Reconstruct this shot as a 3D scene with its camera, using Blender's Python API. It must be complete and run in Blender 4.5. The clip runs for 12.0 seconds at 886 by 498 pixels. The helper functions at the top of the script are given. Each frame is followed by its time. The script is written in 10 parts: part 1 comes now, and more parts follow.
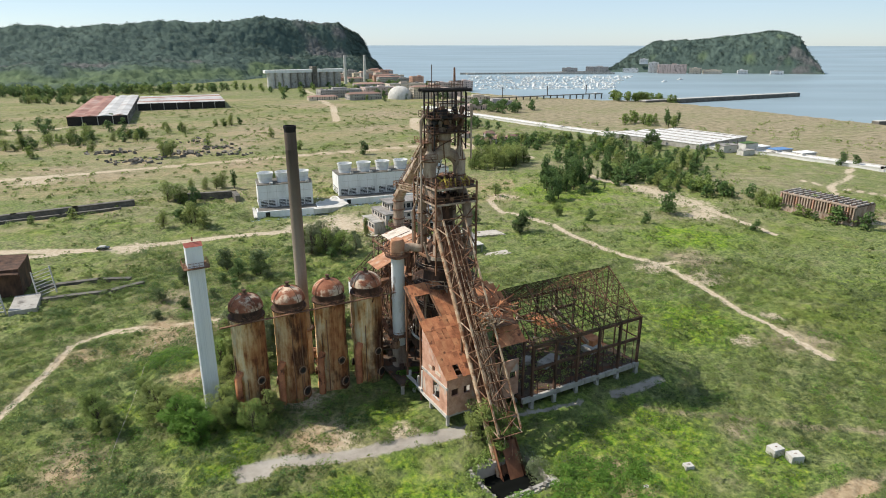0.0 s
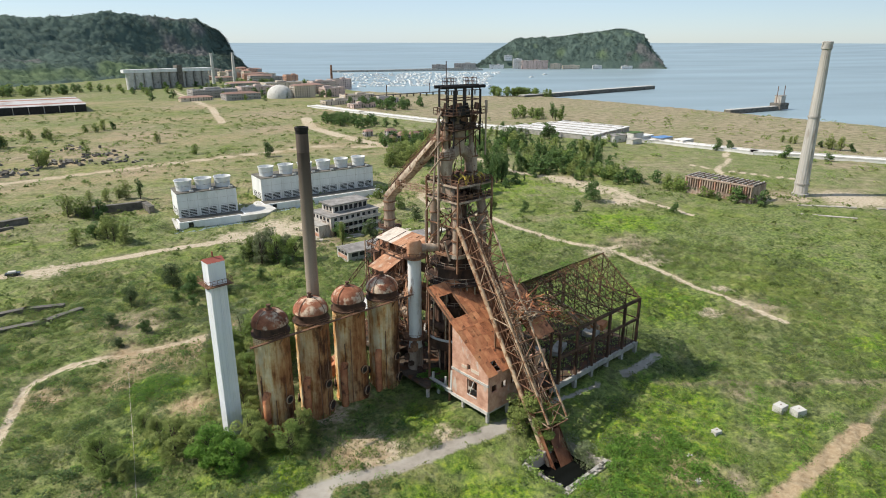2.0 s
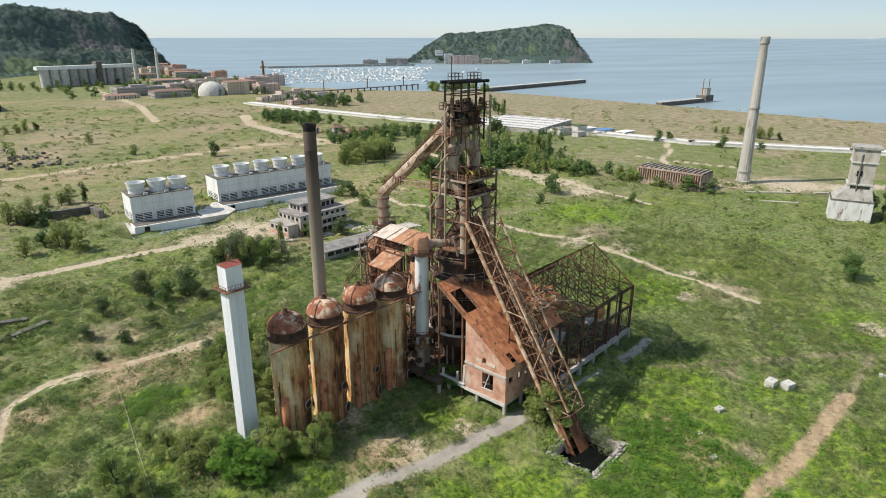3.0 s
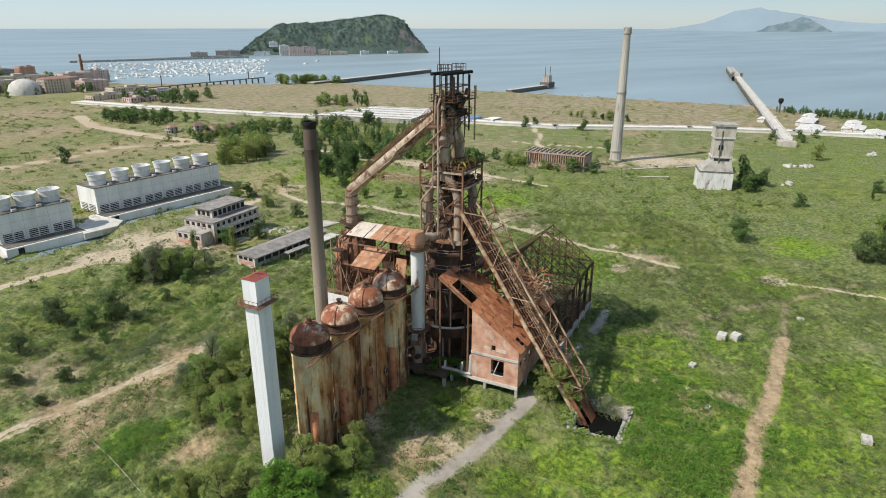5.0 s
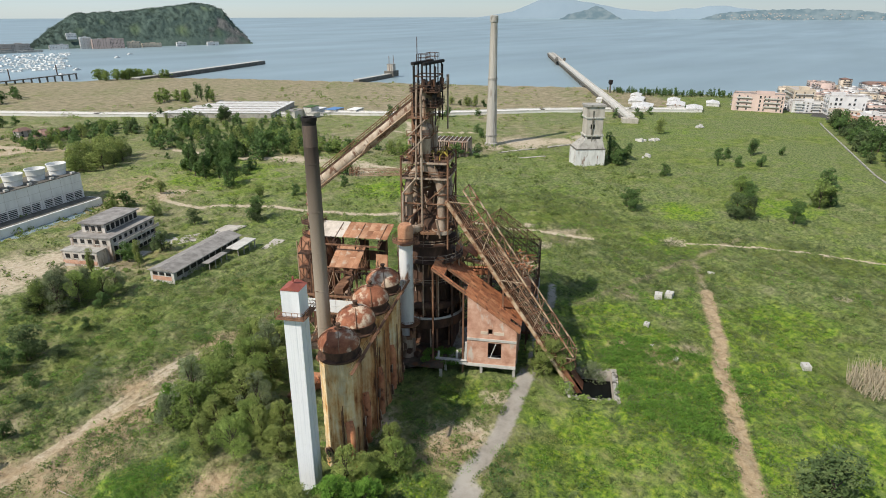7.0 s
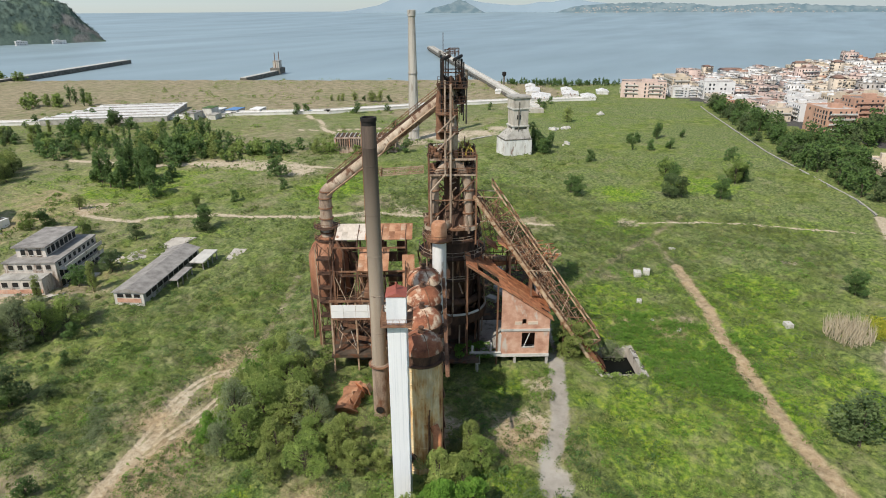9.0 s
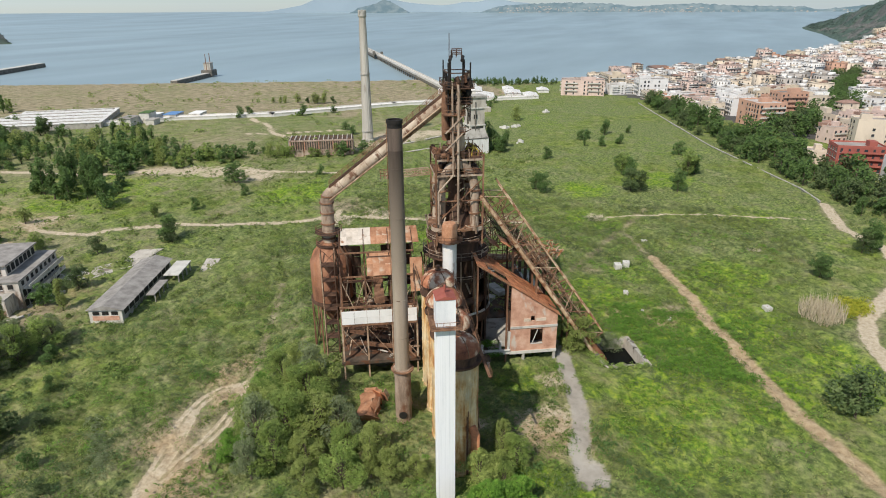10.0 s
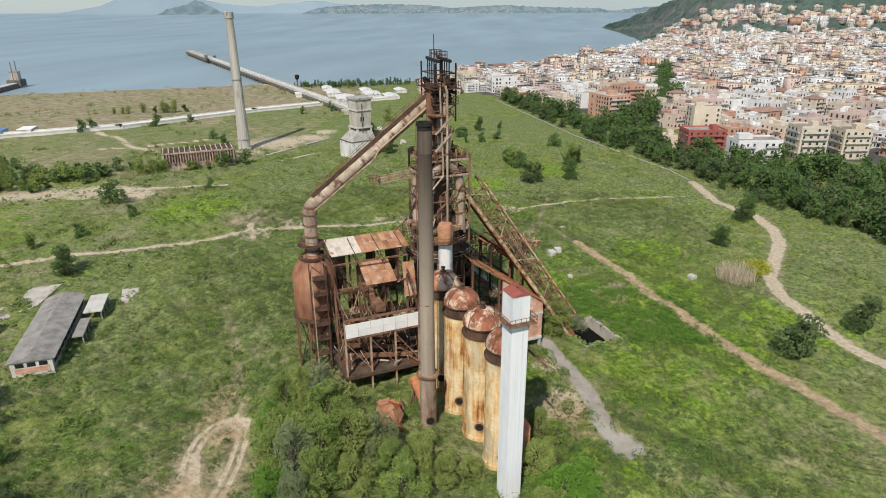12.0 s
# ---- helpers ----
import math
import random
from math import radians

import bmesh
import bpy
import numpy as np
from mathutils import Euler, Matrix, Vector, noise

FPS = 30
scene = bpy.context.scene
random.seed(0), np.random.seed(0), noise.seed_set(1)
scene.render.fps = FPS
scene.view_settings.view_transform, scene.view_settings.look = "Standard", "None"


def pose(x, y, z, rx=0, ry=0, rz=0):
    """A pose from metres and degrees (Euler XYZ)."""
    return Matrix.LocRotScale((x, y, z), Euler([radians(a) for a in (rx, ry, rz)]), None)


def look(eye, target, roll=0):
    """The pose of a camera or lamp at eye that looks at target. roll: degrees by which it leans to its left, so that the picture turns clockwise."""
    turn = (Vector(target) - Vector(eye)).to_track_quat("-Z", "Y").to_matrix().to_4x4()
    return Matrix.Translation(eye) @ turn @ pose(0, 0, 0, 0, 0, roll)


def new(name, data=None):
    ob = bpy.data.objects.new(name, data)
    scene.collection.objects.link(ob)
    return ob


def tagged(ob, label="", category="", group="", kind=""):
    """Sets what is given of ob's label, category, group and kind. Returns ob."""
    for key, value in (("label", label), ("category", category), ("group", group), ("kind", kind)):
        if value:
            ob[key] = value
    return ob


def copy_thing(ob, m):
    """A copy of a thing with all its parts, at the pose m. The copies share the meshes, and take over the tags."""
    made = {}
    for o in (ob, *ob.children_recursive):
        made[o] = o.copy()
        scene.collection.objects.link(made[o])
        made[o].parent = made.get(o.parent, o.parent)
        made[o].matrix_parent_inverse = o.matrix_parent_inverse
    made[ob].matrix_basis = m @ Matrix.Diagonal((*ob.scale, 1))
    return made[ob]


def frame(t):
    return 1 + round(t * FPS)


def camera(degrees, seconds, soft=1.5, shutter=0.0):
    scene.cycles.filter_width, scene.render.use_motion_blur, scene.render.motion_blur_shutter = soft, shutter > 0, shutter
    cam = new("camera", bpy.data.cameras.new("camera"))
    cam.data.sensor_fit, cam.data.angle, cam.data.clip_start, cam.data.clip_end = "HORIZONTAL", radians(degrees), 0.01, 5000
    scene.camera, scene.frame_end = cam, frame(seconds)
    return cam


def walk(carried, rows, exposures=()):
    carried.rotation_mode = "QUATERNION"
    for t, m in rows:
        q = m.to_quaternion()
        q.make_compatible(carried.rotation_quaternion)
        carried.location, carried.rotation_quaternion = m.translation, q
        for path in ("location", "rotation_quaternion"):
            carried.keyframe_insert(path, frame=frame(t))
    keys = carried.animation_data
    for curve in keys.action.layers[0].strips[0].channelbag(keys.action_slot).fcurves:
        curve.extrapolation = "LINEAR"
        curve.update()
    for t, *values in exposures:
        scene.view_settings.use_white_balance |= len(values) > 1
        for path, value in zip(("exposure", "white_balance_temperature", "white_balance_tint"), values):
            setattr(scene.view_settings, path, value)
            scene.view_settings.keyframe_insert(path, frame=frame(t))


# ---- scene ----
EXPOSURES = ((0.0, 0.05), (2.5, 0.02), (5.5, -0.12), (7.0, -0.15), (9.5, -0.15), (12.0, -0.24))
cam = camera(70.53, 12.0, soft=1.0)
ROWS = [  # seconds, eye, pitch, roll, yaw
    (0, 0.08, 0.08, 75.14, 71.72, -0.01, -0.01),
    (0.5, -7.65, 0.82, 75.10, 71.61, -0.02, -3.07),
    (1, -15.38, 1.74, 75.05, 71.60, -0.02, -6.13),
    (1.5, -23.08, 3.01, 74.97, 71.51, -0.02, -9.21),
    (2, -30.72, 4.67, 74.91, 71.50, -0.01, -12.35),
    (2.5, -38.34, 6.61, 74.83, 71.37, -0.03, -15.52),
    (4.5, -67.59, 19.35, 74.93, 70.33, -0.08, -29.92),
    (5, -74.15, 23.68, 74.93, 70.34, -0.07, -33.93),
    (5.5, -80.44, 28.39, 74.93, 70.34, -0.08, -37.95),
    (6, -86.35, 33.45, 74.92, 70.18, -0.06, -41.90),
    (6.5, -91.93, 38.91, 74.92, 69.81, -0.01, -45.86),
    (7, -97.22, 44.63, 74.94, 69.43, 0.08, -49.73),
    (9, -114.82, 70.85, 75.28, 68.91, 0.29, -61.57),
    (9.5, -118.17, 78.07, 75.39, 68.88, 0.30, -64.82),
    (10, -121.21, 85.34, 75.46, 68.88, 0.29, -68.14),
    (10.5, -123.82, 92.78, 75.47, 68.89, 0.27, -71.67),
    (11, -125.88, 100.42, 75.47, 68.89, 0.26, -75.59),
    (11.5, -127.48, 108.19, 75.50, 68.88, 0.24, -79.69),
    (12, -128.82, 116.03, 75.54, 68.92, 0.23, -83.70),
]
walk(cam, [(t, pose(x, y, z, a, b, c)) for t, x, y, z, a, b, c in ROWS], EXPOSURES)
# ---- light: hazy morning sun over sea and plain ----
SHADOW_AZ, SUN_EL = radians(-10.0), radians(47.0)
to_sun = Vector((-math.cos(SUN_EL) * math.cos(SHADOW_AZ), -math.cos(SUN_EL) * math.sin(SHADOW_AZ), math.sin(SUN_EL)))
world = bpy.data.worlds.new("world")
scene.world = world
world.use_nodes = True
wt = world.node_tree
wt.nodes.clear()
sky = wt.nodes.new("ShaderNodeTexSky")
sky.sky_type, sky.sun_disc = "NISHITA", False
sky.sun_elevation, sky.sun_rotation = SUN_EL, math.atan2(to_sun.x, to_sun.y)
sky.air_density, sky.dust_density, sky.ozone_density, sky.altitude = 0.8, 0.2, 4.0, 60
wbg, wout = wt.nodes.new("ShaderNodeBackground"), wt.nodes.new("ShaderNodeOutputWorld")
wbg.inputs["Strength"].default_value = 0.135
veil = wt.nodes.new("ShaderNodeMix")      # thin high haze over the whole sky
veil.data_type = "RGBA"
veil.inputs["Factor"].default_value = 0.42
veil.inputs["B"].default_value = (4.6, 5.6, 6.5, 1)
cloud, cr = wt.nodes.new("ShaderNodeTexNoise"), wt.nodes.new("ShaderNodeMapRange")
cm, cc = wt.nodes.new("ShaderNodeMapping"), wt.nodes.new("ShaderNodeTexCoord")
cm.inputs["Scale"].default_value = (1, 1, 6)
cloud.inputs["Scale"].default_value, cloud.inputs["Detail"].default_value = 1.6, 5
cr.inputs["From Min"].default_value, cr.inputs["From Max"].default_value = 0.35, 0.7
cr.inputs["To Min"].default_value, cr.inputs["To Max"].default_value = 0.3, 0.62
wt.links.new(cc.outputs["Generated"], cm.inputs["Vector"])
wt.links.new(cm.outputs[0], cloud.inputs["Vector"])
wt.links.new(cloud.outputs["Fac"], cr.inputs["Value"])
wt.links.new(cr.outputs[0], veil.inputs["Factor"])
wt.links.new(sky.outputs[0], veil.inputs["A"])
away, fall = wt.nodes.new("ShaderNodeVectorMath"), wt.nodes.new("ShaderNodeMapRange")   # haze is brighter towards the sun
away.operation = "DOT_PRODUCT"
away.inputs[1].default_value = (to_sun.x, to_sun.y, 0)
fall.interpolation_type = "SMOOTHSTEP"
fall.inputs["From Min"].default_value, fall.inputs["From Max"].default_value = -0.68, -0.1
fall.inputs["To Min"].default_value, fall.inputs["To Max"].default_value = 0.74, 1.0
dim = wt.nodes.new("ShaderNodeVectorMath")
dim.operation = "SCALE"
wt.links.new(cc.outputs["Generated"], away.inputs[0])
wt.links.new(away.outputs["Value"], fall.inputs["Value"])
wt.links.new(fall.outputs[0], dim.inputs["Scale"])
wt.links.new(veil.outputs["Result"], dim.inputs[0])
wt.links.new(dim.outputs[0], wbg.inputs["Color"])
wt.links.new(wbg.outputs[0], wout.inputs["Surface"])
sun = new("sun", bpy.data.lights.new("sun", "SUN"))
sun.data.energy, sun.data.angle, sun.data.color = 5.0, radians(0.6), (1.0, 0.925, 0.82)
sun.matrix_world = look((0, 0, 300), Vector((0, 0, 300)) - to_sun)

# ---- helpers of this scene ----
UX, UY = 0.8714, 0.4905          # the plant's long axis on the plan
OX, OY = -39.5, 115.8            # first stove
PLANT = Matrix(((UX, -UY, 0, OX), (UY, UX, 0, OY), (0, 0, 1, 0), (0, 0, 0, 1)))
FLAT = Matrix.Identity(4)
PLACE = {}                       # where each empty stands
rnd = random.Random(7)


class Geo:
    """Vertices and faces gathered for one mesh."""

    def __init__(self):
        self.v, self.f = [], []

    def add(self, verts, faces):
        n = len(self.v)
        self.v += [tuple(p) for p in verts]
        self.f += [tuple(n + i for i in f) for f in faces]
        return self

    def box(self, c, s, rz=0.0, tilt=None):
        m = Matrix.Rotation(radians(rz), 3, "Z")
        if tilt:
            m = m @ Euler([radians(a) for a in tilt]).to_matrix()
        c = Vector(c)
        p = [c + m @ Vector((x * s[0] / 2, y * s[1] / 2, z * s[2] / 2)) for z in (-1, 1) for y in (-1, 1) for x in (-1, 1)]
        return self.add(p, [(0, 2, 3, 1), (4, 5, 7, 6), (0, 1, 5, 4), (2, 6, 7, 3), (0, 4, 6, 2), (1, 3, 7, 5)])

    def beam(self, p, q, w=0.25, h=None):
        p, q, h = Vector(p), Vector(q), h or w
        d = (q - p).normalized()
        a = d.cross(Vector((0, 0, 1)))
        a = a.normalized() if a.length > 1e-3 else Vector((1, 0, 0))
        b = a.cross(d)
        k = [e + a * (i * w / 2) + b * (j * h / 2) for e in (p, q) for i, j in ((-1, -1), (1, -1), (1, 1), (-1, 1))]
        return self.add(k, [(3, 2, 1, 0), (4, 5, 6, 7), (0, 1, 5, 4), (1, 2, 6, 5), (2, 3, 7, 6), (3, 0, 4, 7)])

    def tube(self, pts, r, seg=12, caps=True):
        pts = [Vector(p) for p in pts]
        rr = list(r) if isinstance(r, (list, tuple)) else [r] * len(pts)
        rings, n0 = [], len(self.v)
        ref = None
        for i, p in enumerate(pts):
            d = (pts[min(i + 1, len(pts) - 1)] - pts[max(i - 1, 0)]).normalized()
            if ref is None:
                ref = d.cross(Vector((0, 0, 1)) if abs(d.z) < 0.95 else Vector((1, 0, 0))).normalized()
            a = (ref - d * ref.dot(d)).normalized()
            ref, b = a, d.cross(a)
            for k in range(seg):
                t = 2 * math.pi * k / seg
                self.v.append(tuple(p + (a * math.cos(t) + b * math.sin(t)) * rr[i]))
        for i in range(len(pts) - 1):
            for k in range(seg):
                a, b = n0 + i * seg + k, n0 + i * seg + (k + 1) % seg
                self.f.append((a, b, b + seg, a + seg))
        if caps:
            self.f.append(tuple(n0 + k for k in reversed(range(seg))))
            self.f.append(tuple(n0 + (len(pts) - 1) * seg + k for k in range(seg)))
        return self

    def lathe(self, c, prof, seg=28, lo=0.0, hi=360.0):
        """prof: (radius, z) from bottom to top, round the upright axis at c."""
        n0, whole = len(self.v), hi - lo >= 360
        m = seg if whole else seg + 1
        for r, z in prof:
            for k in range(m):
                t = radians(lo + (hi - lo) * k / seg)
                self.v.append((c[0] + r * math.cos(t), c[1] + r * math.sin(t), z))
        for i in range(len(prof) - 1):
            for k in range(seg):
                a, b = n0 + i * m + k, n0 + i * m + (k + 1) % m
                self.f.append((a, b, b + m, a + m))
        return self

    def rail(self, pts, h=1.1, step=1.8, r=0.05, closed=False):
        """A railing: posts, top and middle bar along the points."""
        pts = [Vector(p) for p in pts] + ([Vector(pts[0])] if closed else [])
        up = Vector((0, 0, h))
        for p, q in zip(pts, pts[1:]):
            n = max(1, round((q - p).length / step))
            for i in range(n + 1):
                e = p.lerp(q, i / n)
                self.beam(e, e + up, r)
            self.beam(p + up, q + up, r)
            self.beam(p + up * 0.5, q + up * 0.5, r)
        return self

    def truss(self, p, q, depth, n, w=0.22, side=Vector((0, 0, 1)), thin=None):
        """A plane lattice girder from p to q: two chords, uprights and diagonals."""
        p, q, s, thin = Vector(p), Vector(q), Vector(side) * depth, thin or w * 0.6
        self.beam(p, q, w)
        self.beam(p + s, q + s, w)
        for i in range(n + 1):
            a = p.lerp(q, i / n)
            self.beam(a, a + s, thin)
            if i < n:
                b = p.lerp(q, (i + 1) / n)
                self.beam(a + s if i % 2 else a, b if i % 2 else b + s, thin)
        return self

    def slab(self, poly, z0, z1):
        """A flat plate over the outline poly."""
        n = len(poly)
        self.add([(x, y, z0) for x, y in poly] + [(x, y, z1) for x, y in poly],
                 [tuple(reversed(range(n))), tuple(range(n, 2 * n))] + [(i, (i + 1) % n, n + (i + 1) % n, n + i) for i in range(n)])
        return self


def mesh_of(name, geo, mat, smooth=False, m=None):
    me = bpy.data.meshes.new(name)
    me.from_pydata(geo.v, [], geo.f)
    if m is not None:
        me.transform(m)
    if mat:
        me.materials.append(mat)
    if smooth:
        me.polygons.foreach_set("use_smooth", [True] * len(me.polygons))
        me.set_sharp_from_angle(angle=radians(38))
    me.update()
    return me


def thing(name, x, y, z, label, category, group="", kind="", plant=True, rz=None):
    """An empty at a thing's base; with plant=True x and y run along the plant's axes."""
    if plant:
        w = PLANT @ Vector((x, y, z))
        m = pose(w.x, w.y, w.z, 0, 0, math.degrees(math.atan2(UY, UX)) if rz is None else rz)
    else:
        m = pose(x, y, z, 0, 0, rz or 0)
    ob = new(name)
    ob.matrix_basis = m
    ob.empty_display_size = 0.5
    PLACE[ob] = (m.copy(), PLANT if plant else FLAT)
    return tagged(ob, label, category, group, kind)


def part(name, geo, mat, parent, label="", smooth=False, kind=""):
    """One mesh under a thing (or under one of its parts), given in the thing's plan."""
    m, plan = PLACE[parent]
    ob = new(name, mesh_of(name, geo, mat, smooth, m.inverted() @ plan))
    ob.parent = parent
    PLACE[ob] = (m, plan)
    return tagged(ob, label, kind=kind)


def piece(name, me, parent, m):
    """One of many alike pieces, on a shared mesh, at the matrix m in the parent's own frame."""
    ob = new(name, me)
    ob.parent = parent
    ob.matrix_basis = m
    return ob


def single(name, geo, mat, label, category, kind="", smooth=False, plan=FLAT, group=""):
    """A thing that is one plain mesh."""
    ob = new(name, mesh_of(name, geo, mat, smooth, plan))
    return tagged(ob, label, category, group, kind)


def join_copies(name, pairs, label, category):
    """Many copies of model things, at their matrices, as one mesh too numerous to count."""
    cache, mats = {}, []
    co, li, lt, mi = [], [], [], []
    base = 0
    for model, m in pairs:
        if model not in cache:
            rows = []
            for o in model.children:
                me = o.data
                c = np.empty(len(me.vertices) * 3, np.float32)
                me.vertices.foreach_get("co", c)
                k = np.empty(len(me.loops), np.int32)
                me.loops.foreach_get("vertex_index", k)
                n = np.empty(len(me.polygons), np.int32)
                me.polygons.foreach_get("loop_total", n)
                if me.materials[0] not in mats:
                    mats.append(me.materials[0])
                rows.append((c.reshape(-1, 3), k, n, mats.index(me.materials[0])))
            cache[model] = rows
        M = np.array(m)
        for c, k, n, q in cache[model]:
            co.append(c @ M[:3, :3].T + M[:3, 3])
            li.append(k + base)
            lt.append(n)
            mi.append(np.full(len(n), q, np.int32))
            base += len(c)
    co, li, lt, mi = (np.concatenate(a) for a in (co, li, lt, mi))
    me = bpy.data.meshes.new(name)
    me.vertices.add(len(co))
    me.vertices.foreach_set("co", co.astype(np.float32).ravel())
    me.loops.add(len(li))
    me.loops.foreach_set("vertex_index", li.astype(np.int32))
    me.polygons.add(len(lt))
    me.polygons.foreach_set("loop_start", (np.cumsum(lt) - lt).astype(np.int32))
    for q in mats:
        me.materials.append(q)
    me.polygons.foreach_set("material_index", mi)
    me.update(calc_edges=True)
    return tagged(new(name, me), label, category, kind="stuff")


def leaf_cloud(g, rs, blobs, n, size, dome=False):
    """n leaf sprays on and in the blobs (centre, radii): small folded quads turned every way; dome: on the upper half alone."""
    tot = sum(b[1][0] * b[1][1] + b[1][2] * b[1][0] for b in blobs)
    for c, r in blobs:
        k = int(n * (r[0] * r[1] + r[2] * r[0]) / tot)
        for _ in range(k):
            d = Vector((rs.gauss(0, 1), rs.gauss(0, 1), rs.gauss(0, 1))).normalized()
            if dome:
                d.z = abs(d.z)
            q = rs.uniform(0.45, 1.0) ** 0.5
            p = Vector((c[0] + d.x * r[0] * q, c[1] + d.y * r[1] * q, c[2] + d.z * r[2] * q))
            s = size * rs.uniform(.55, 1.3)
            a = Vector((rs.gauss(0, 1), rs.gauss(0, 1), rs.gauss(0, .6))).normalized()
            b = (a.cross(d + Vector((rs.gauss(0, .5), rs.gauss(0, .5), rs.gauss(0, .5))))).normalized()
            m = (d * .25 * s)
            g.add([p - a * s * .5, p - b * s * .3 + m, p + a * s * .5, p + b * s * .3 + m], [(0, 1, 2), (0, 2, 3)])

# ---- materials ----
def stuff(name, cols, scale=1.0, rough=0.8, metal=0.0, bump=0.3, fine=8.0, stretch=(1, 1, 1), stain=None, vary=0.0, spec=0.3, soot=None, leafy=0.0, up=0.6, edges=(0.3, 0.7)):
    """A weathered surface: cols spread over large noise and fine grain; stretch squeezes the pattern along an axis
    (streaks);
    stain: (colour, threshold, scale, stretch) of patches with a shape of their own; vary: difference from object to
    object;
    soot: (colour, from height, to height) of a darkening up a chimney, part sooty stain, part painted shade; leafy:
    share of light that passes through, up: lean of its normals."""
    m = bpy.data.materials.new(name)
    m.use_nodes = True
    nt = m.node_tree
    N, L = nt.nodes, nt.links
    bsdf = N["Principled BSDF"]
    tc = N.new("ShaderNodeTexCoord")
    info = N.new("ShaderNodeObjectInfo")
    off = N.new("ShaderNodeVectorMath")
    off.operation = "MULTIPLY_ADD"
    comb = N.new("ShaderNodeCombineXYZ")
    for i in range(3):
        L.new(info.outputs["Random"], comb.inputs[i])
    L.new(comb.outputs[0], off.inputs[0])
    off.inputs[1].default_value = (37, 53, 71)
    L.new(tc.outputs["Object"], off.inputs[2])
    mp = N.new("ShaderNodeMapping")
    mp.inputs["Scale"].default_value = stretch
    L.new(off.outputs[0], mp.inputs["Vector"])

    def noise_tex(sc, detail, src):
        n = N.new("ShaderNodeTexNoise")
        n.inputs["Scale"].default_value, n.inputs["Detail"].default_value, n.inputs["Roughness"].default_value = sc, detail, 0.62
        L.new(src, n.inputs["Vector"])
        return n.outputs["Fac"]

    big = noise_tex(scale, 6, mp.outputs[0])
    grain = noise_tex(fine, 4, off.outputs[0])
    mixf = N.new("ShaderNodeMath")
    mixf.operation = "MULTIPLY_ADD"
    L.new(grain, mixf.inputs[0])
    mixf.inputs[1].default_value = 0.3
    sub = N.new("ShaderNodeMath")
    sub.operation = "SUBTRACT"
    L.new(big, sub.inputs[0])
    sub.inputs[1].default_value = 0.15
    L.new(sub.outputs[0], mixf.inputs[2])
    ramp = N.new("ShaderNodeValToRGB")
    e = ramp.color_ramp.elements
    a, b = edges
    e[0].position, e[0].color = a, (*cols[0], 1)
    e[1].position, e[1].color = b, (*cols[-1], 1)
    for i, c in enumerate(cols[1:-1], 1):
        k = e.new(a + (b - a) * i / (len(cols) - 1))
        k.color = (*c, 1)
    L.new(mixf.outputs[0], ramp.inputs["Fac"])
    col = ramp.outputs["Color"]
    if stain:
        sc, th, ss, st = stain
        mp2 = N.new("ShaderNodeMapping")
        mp2.inputs["Scale"].default_value = st
        L.new(off.outputs[0], mp2.inputs["Vector"])
        n2 = noise_tex(ss, 5, mp2.outputs[0])
        r2 = N.new("ShaderNodeValToRGB")
        r2.color_ramp.elements[0].position, r2.color_ramp.elements[1].position = th - 0.05, th + 0.05
        L.new(n2, r2.inputs["Fac"])
        mx = N.new("ShaderNodeMix")
        mx.data_type = "RGBA"
        L.new(r2.outputs["Color"], mx.inputs["Factor"])
        L.new(col, mx.inputs["A"])
        mx.inputs["B"].default_value = (*sc, 1)
        col = mx.outputs["Result"]
    if vary:
        hs = N.new("ShaderNodeHueSaturation")
        mr = N.new("ShaderNodeMapRange")
        mr.inputs["To Min"].default_value, mr.inputs["To Max"].default_value = 1 - vary, 1 + vary
        L.new(info.outputs["Random"], mr.inputs["Value"])
        L.new(mr.outputs[0], hs.inputs["Value"])
        L.new(col, hs.inputs["Color"])
        col = hs.outputs["Color"]
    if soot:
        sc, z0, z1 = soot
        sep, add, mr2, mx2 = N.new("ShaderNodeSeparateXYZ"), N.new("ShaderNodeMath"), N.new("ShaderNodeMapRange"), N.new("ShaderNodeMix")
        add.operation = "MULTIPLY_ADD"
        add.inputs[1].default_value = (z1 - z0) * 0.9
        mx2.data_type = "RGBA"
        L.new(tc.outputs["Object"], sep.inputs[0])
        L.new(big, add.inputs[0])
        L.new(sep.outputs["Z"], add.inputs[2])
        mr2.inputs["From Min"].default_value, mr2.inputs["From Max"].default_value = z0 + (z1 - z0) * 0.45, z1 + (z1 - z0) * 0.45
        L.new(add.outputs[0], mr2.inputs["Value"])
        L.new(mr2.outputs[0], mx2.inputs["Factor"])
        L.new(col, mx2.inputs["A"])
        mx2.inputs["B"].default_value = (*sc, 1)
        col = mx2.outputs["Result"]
    if leafy:
        # small leaves of one spray share the light of the whole clump
        geo, lean, nrm = N.new("ShaderNodeNewGeometry"), N.new("ShaderNodeVectorMath"), N.new("ShaderNodeVectorMath")
        lean.operation, nrm.operation = "MULTIPLY_ADD", "NORMALIZE"
        lean.inputs[1].default_value, lean.inputs[2].default_value = (1 - up, 1 - up, 1 - up), (0, 0, up * 1.6)
        L.new(geo.outputs["Normal"], lean.inputs[0])
        L.new(lean.outputs[0], nrm.inputs[0])
        L.new(nrm.outputs[0], bsdf.inputs["Normal"])
        tr, ms = N.new("ShaderNodeBsdfTranslucent"), N.new("ShaderNodeMixShader")
        ms.inputs["Fac"].default_value = leafy
        L.new(col, tr.inputs["Color"])
        L.new(bsdf.outputs[0], ms.inputs[1])
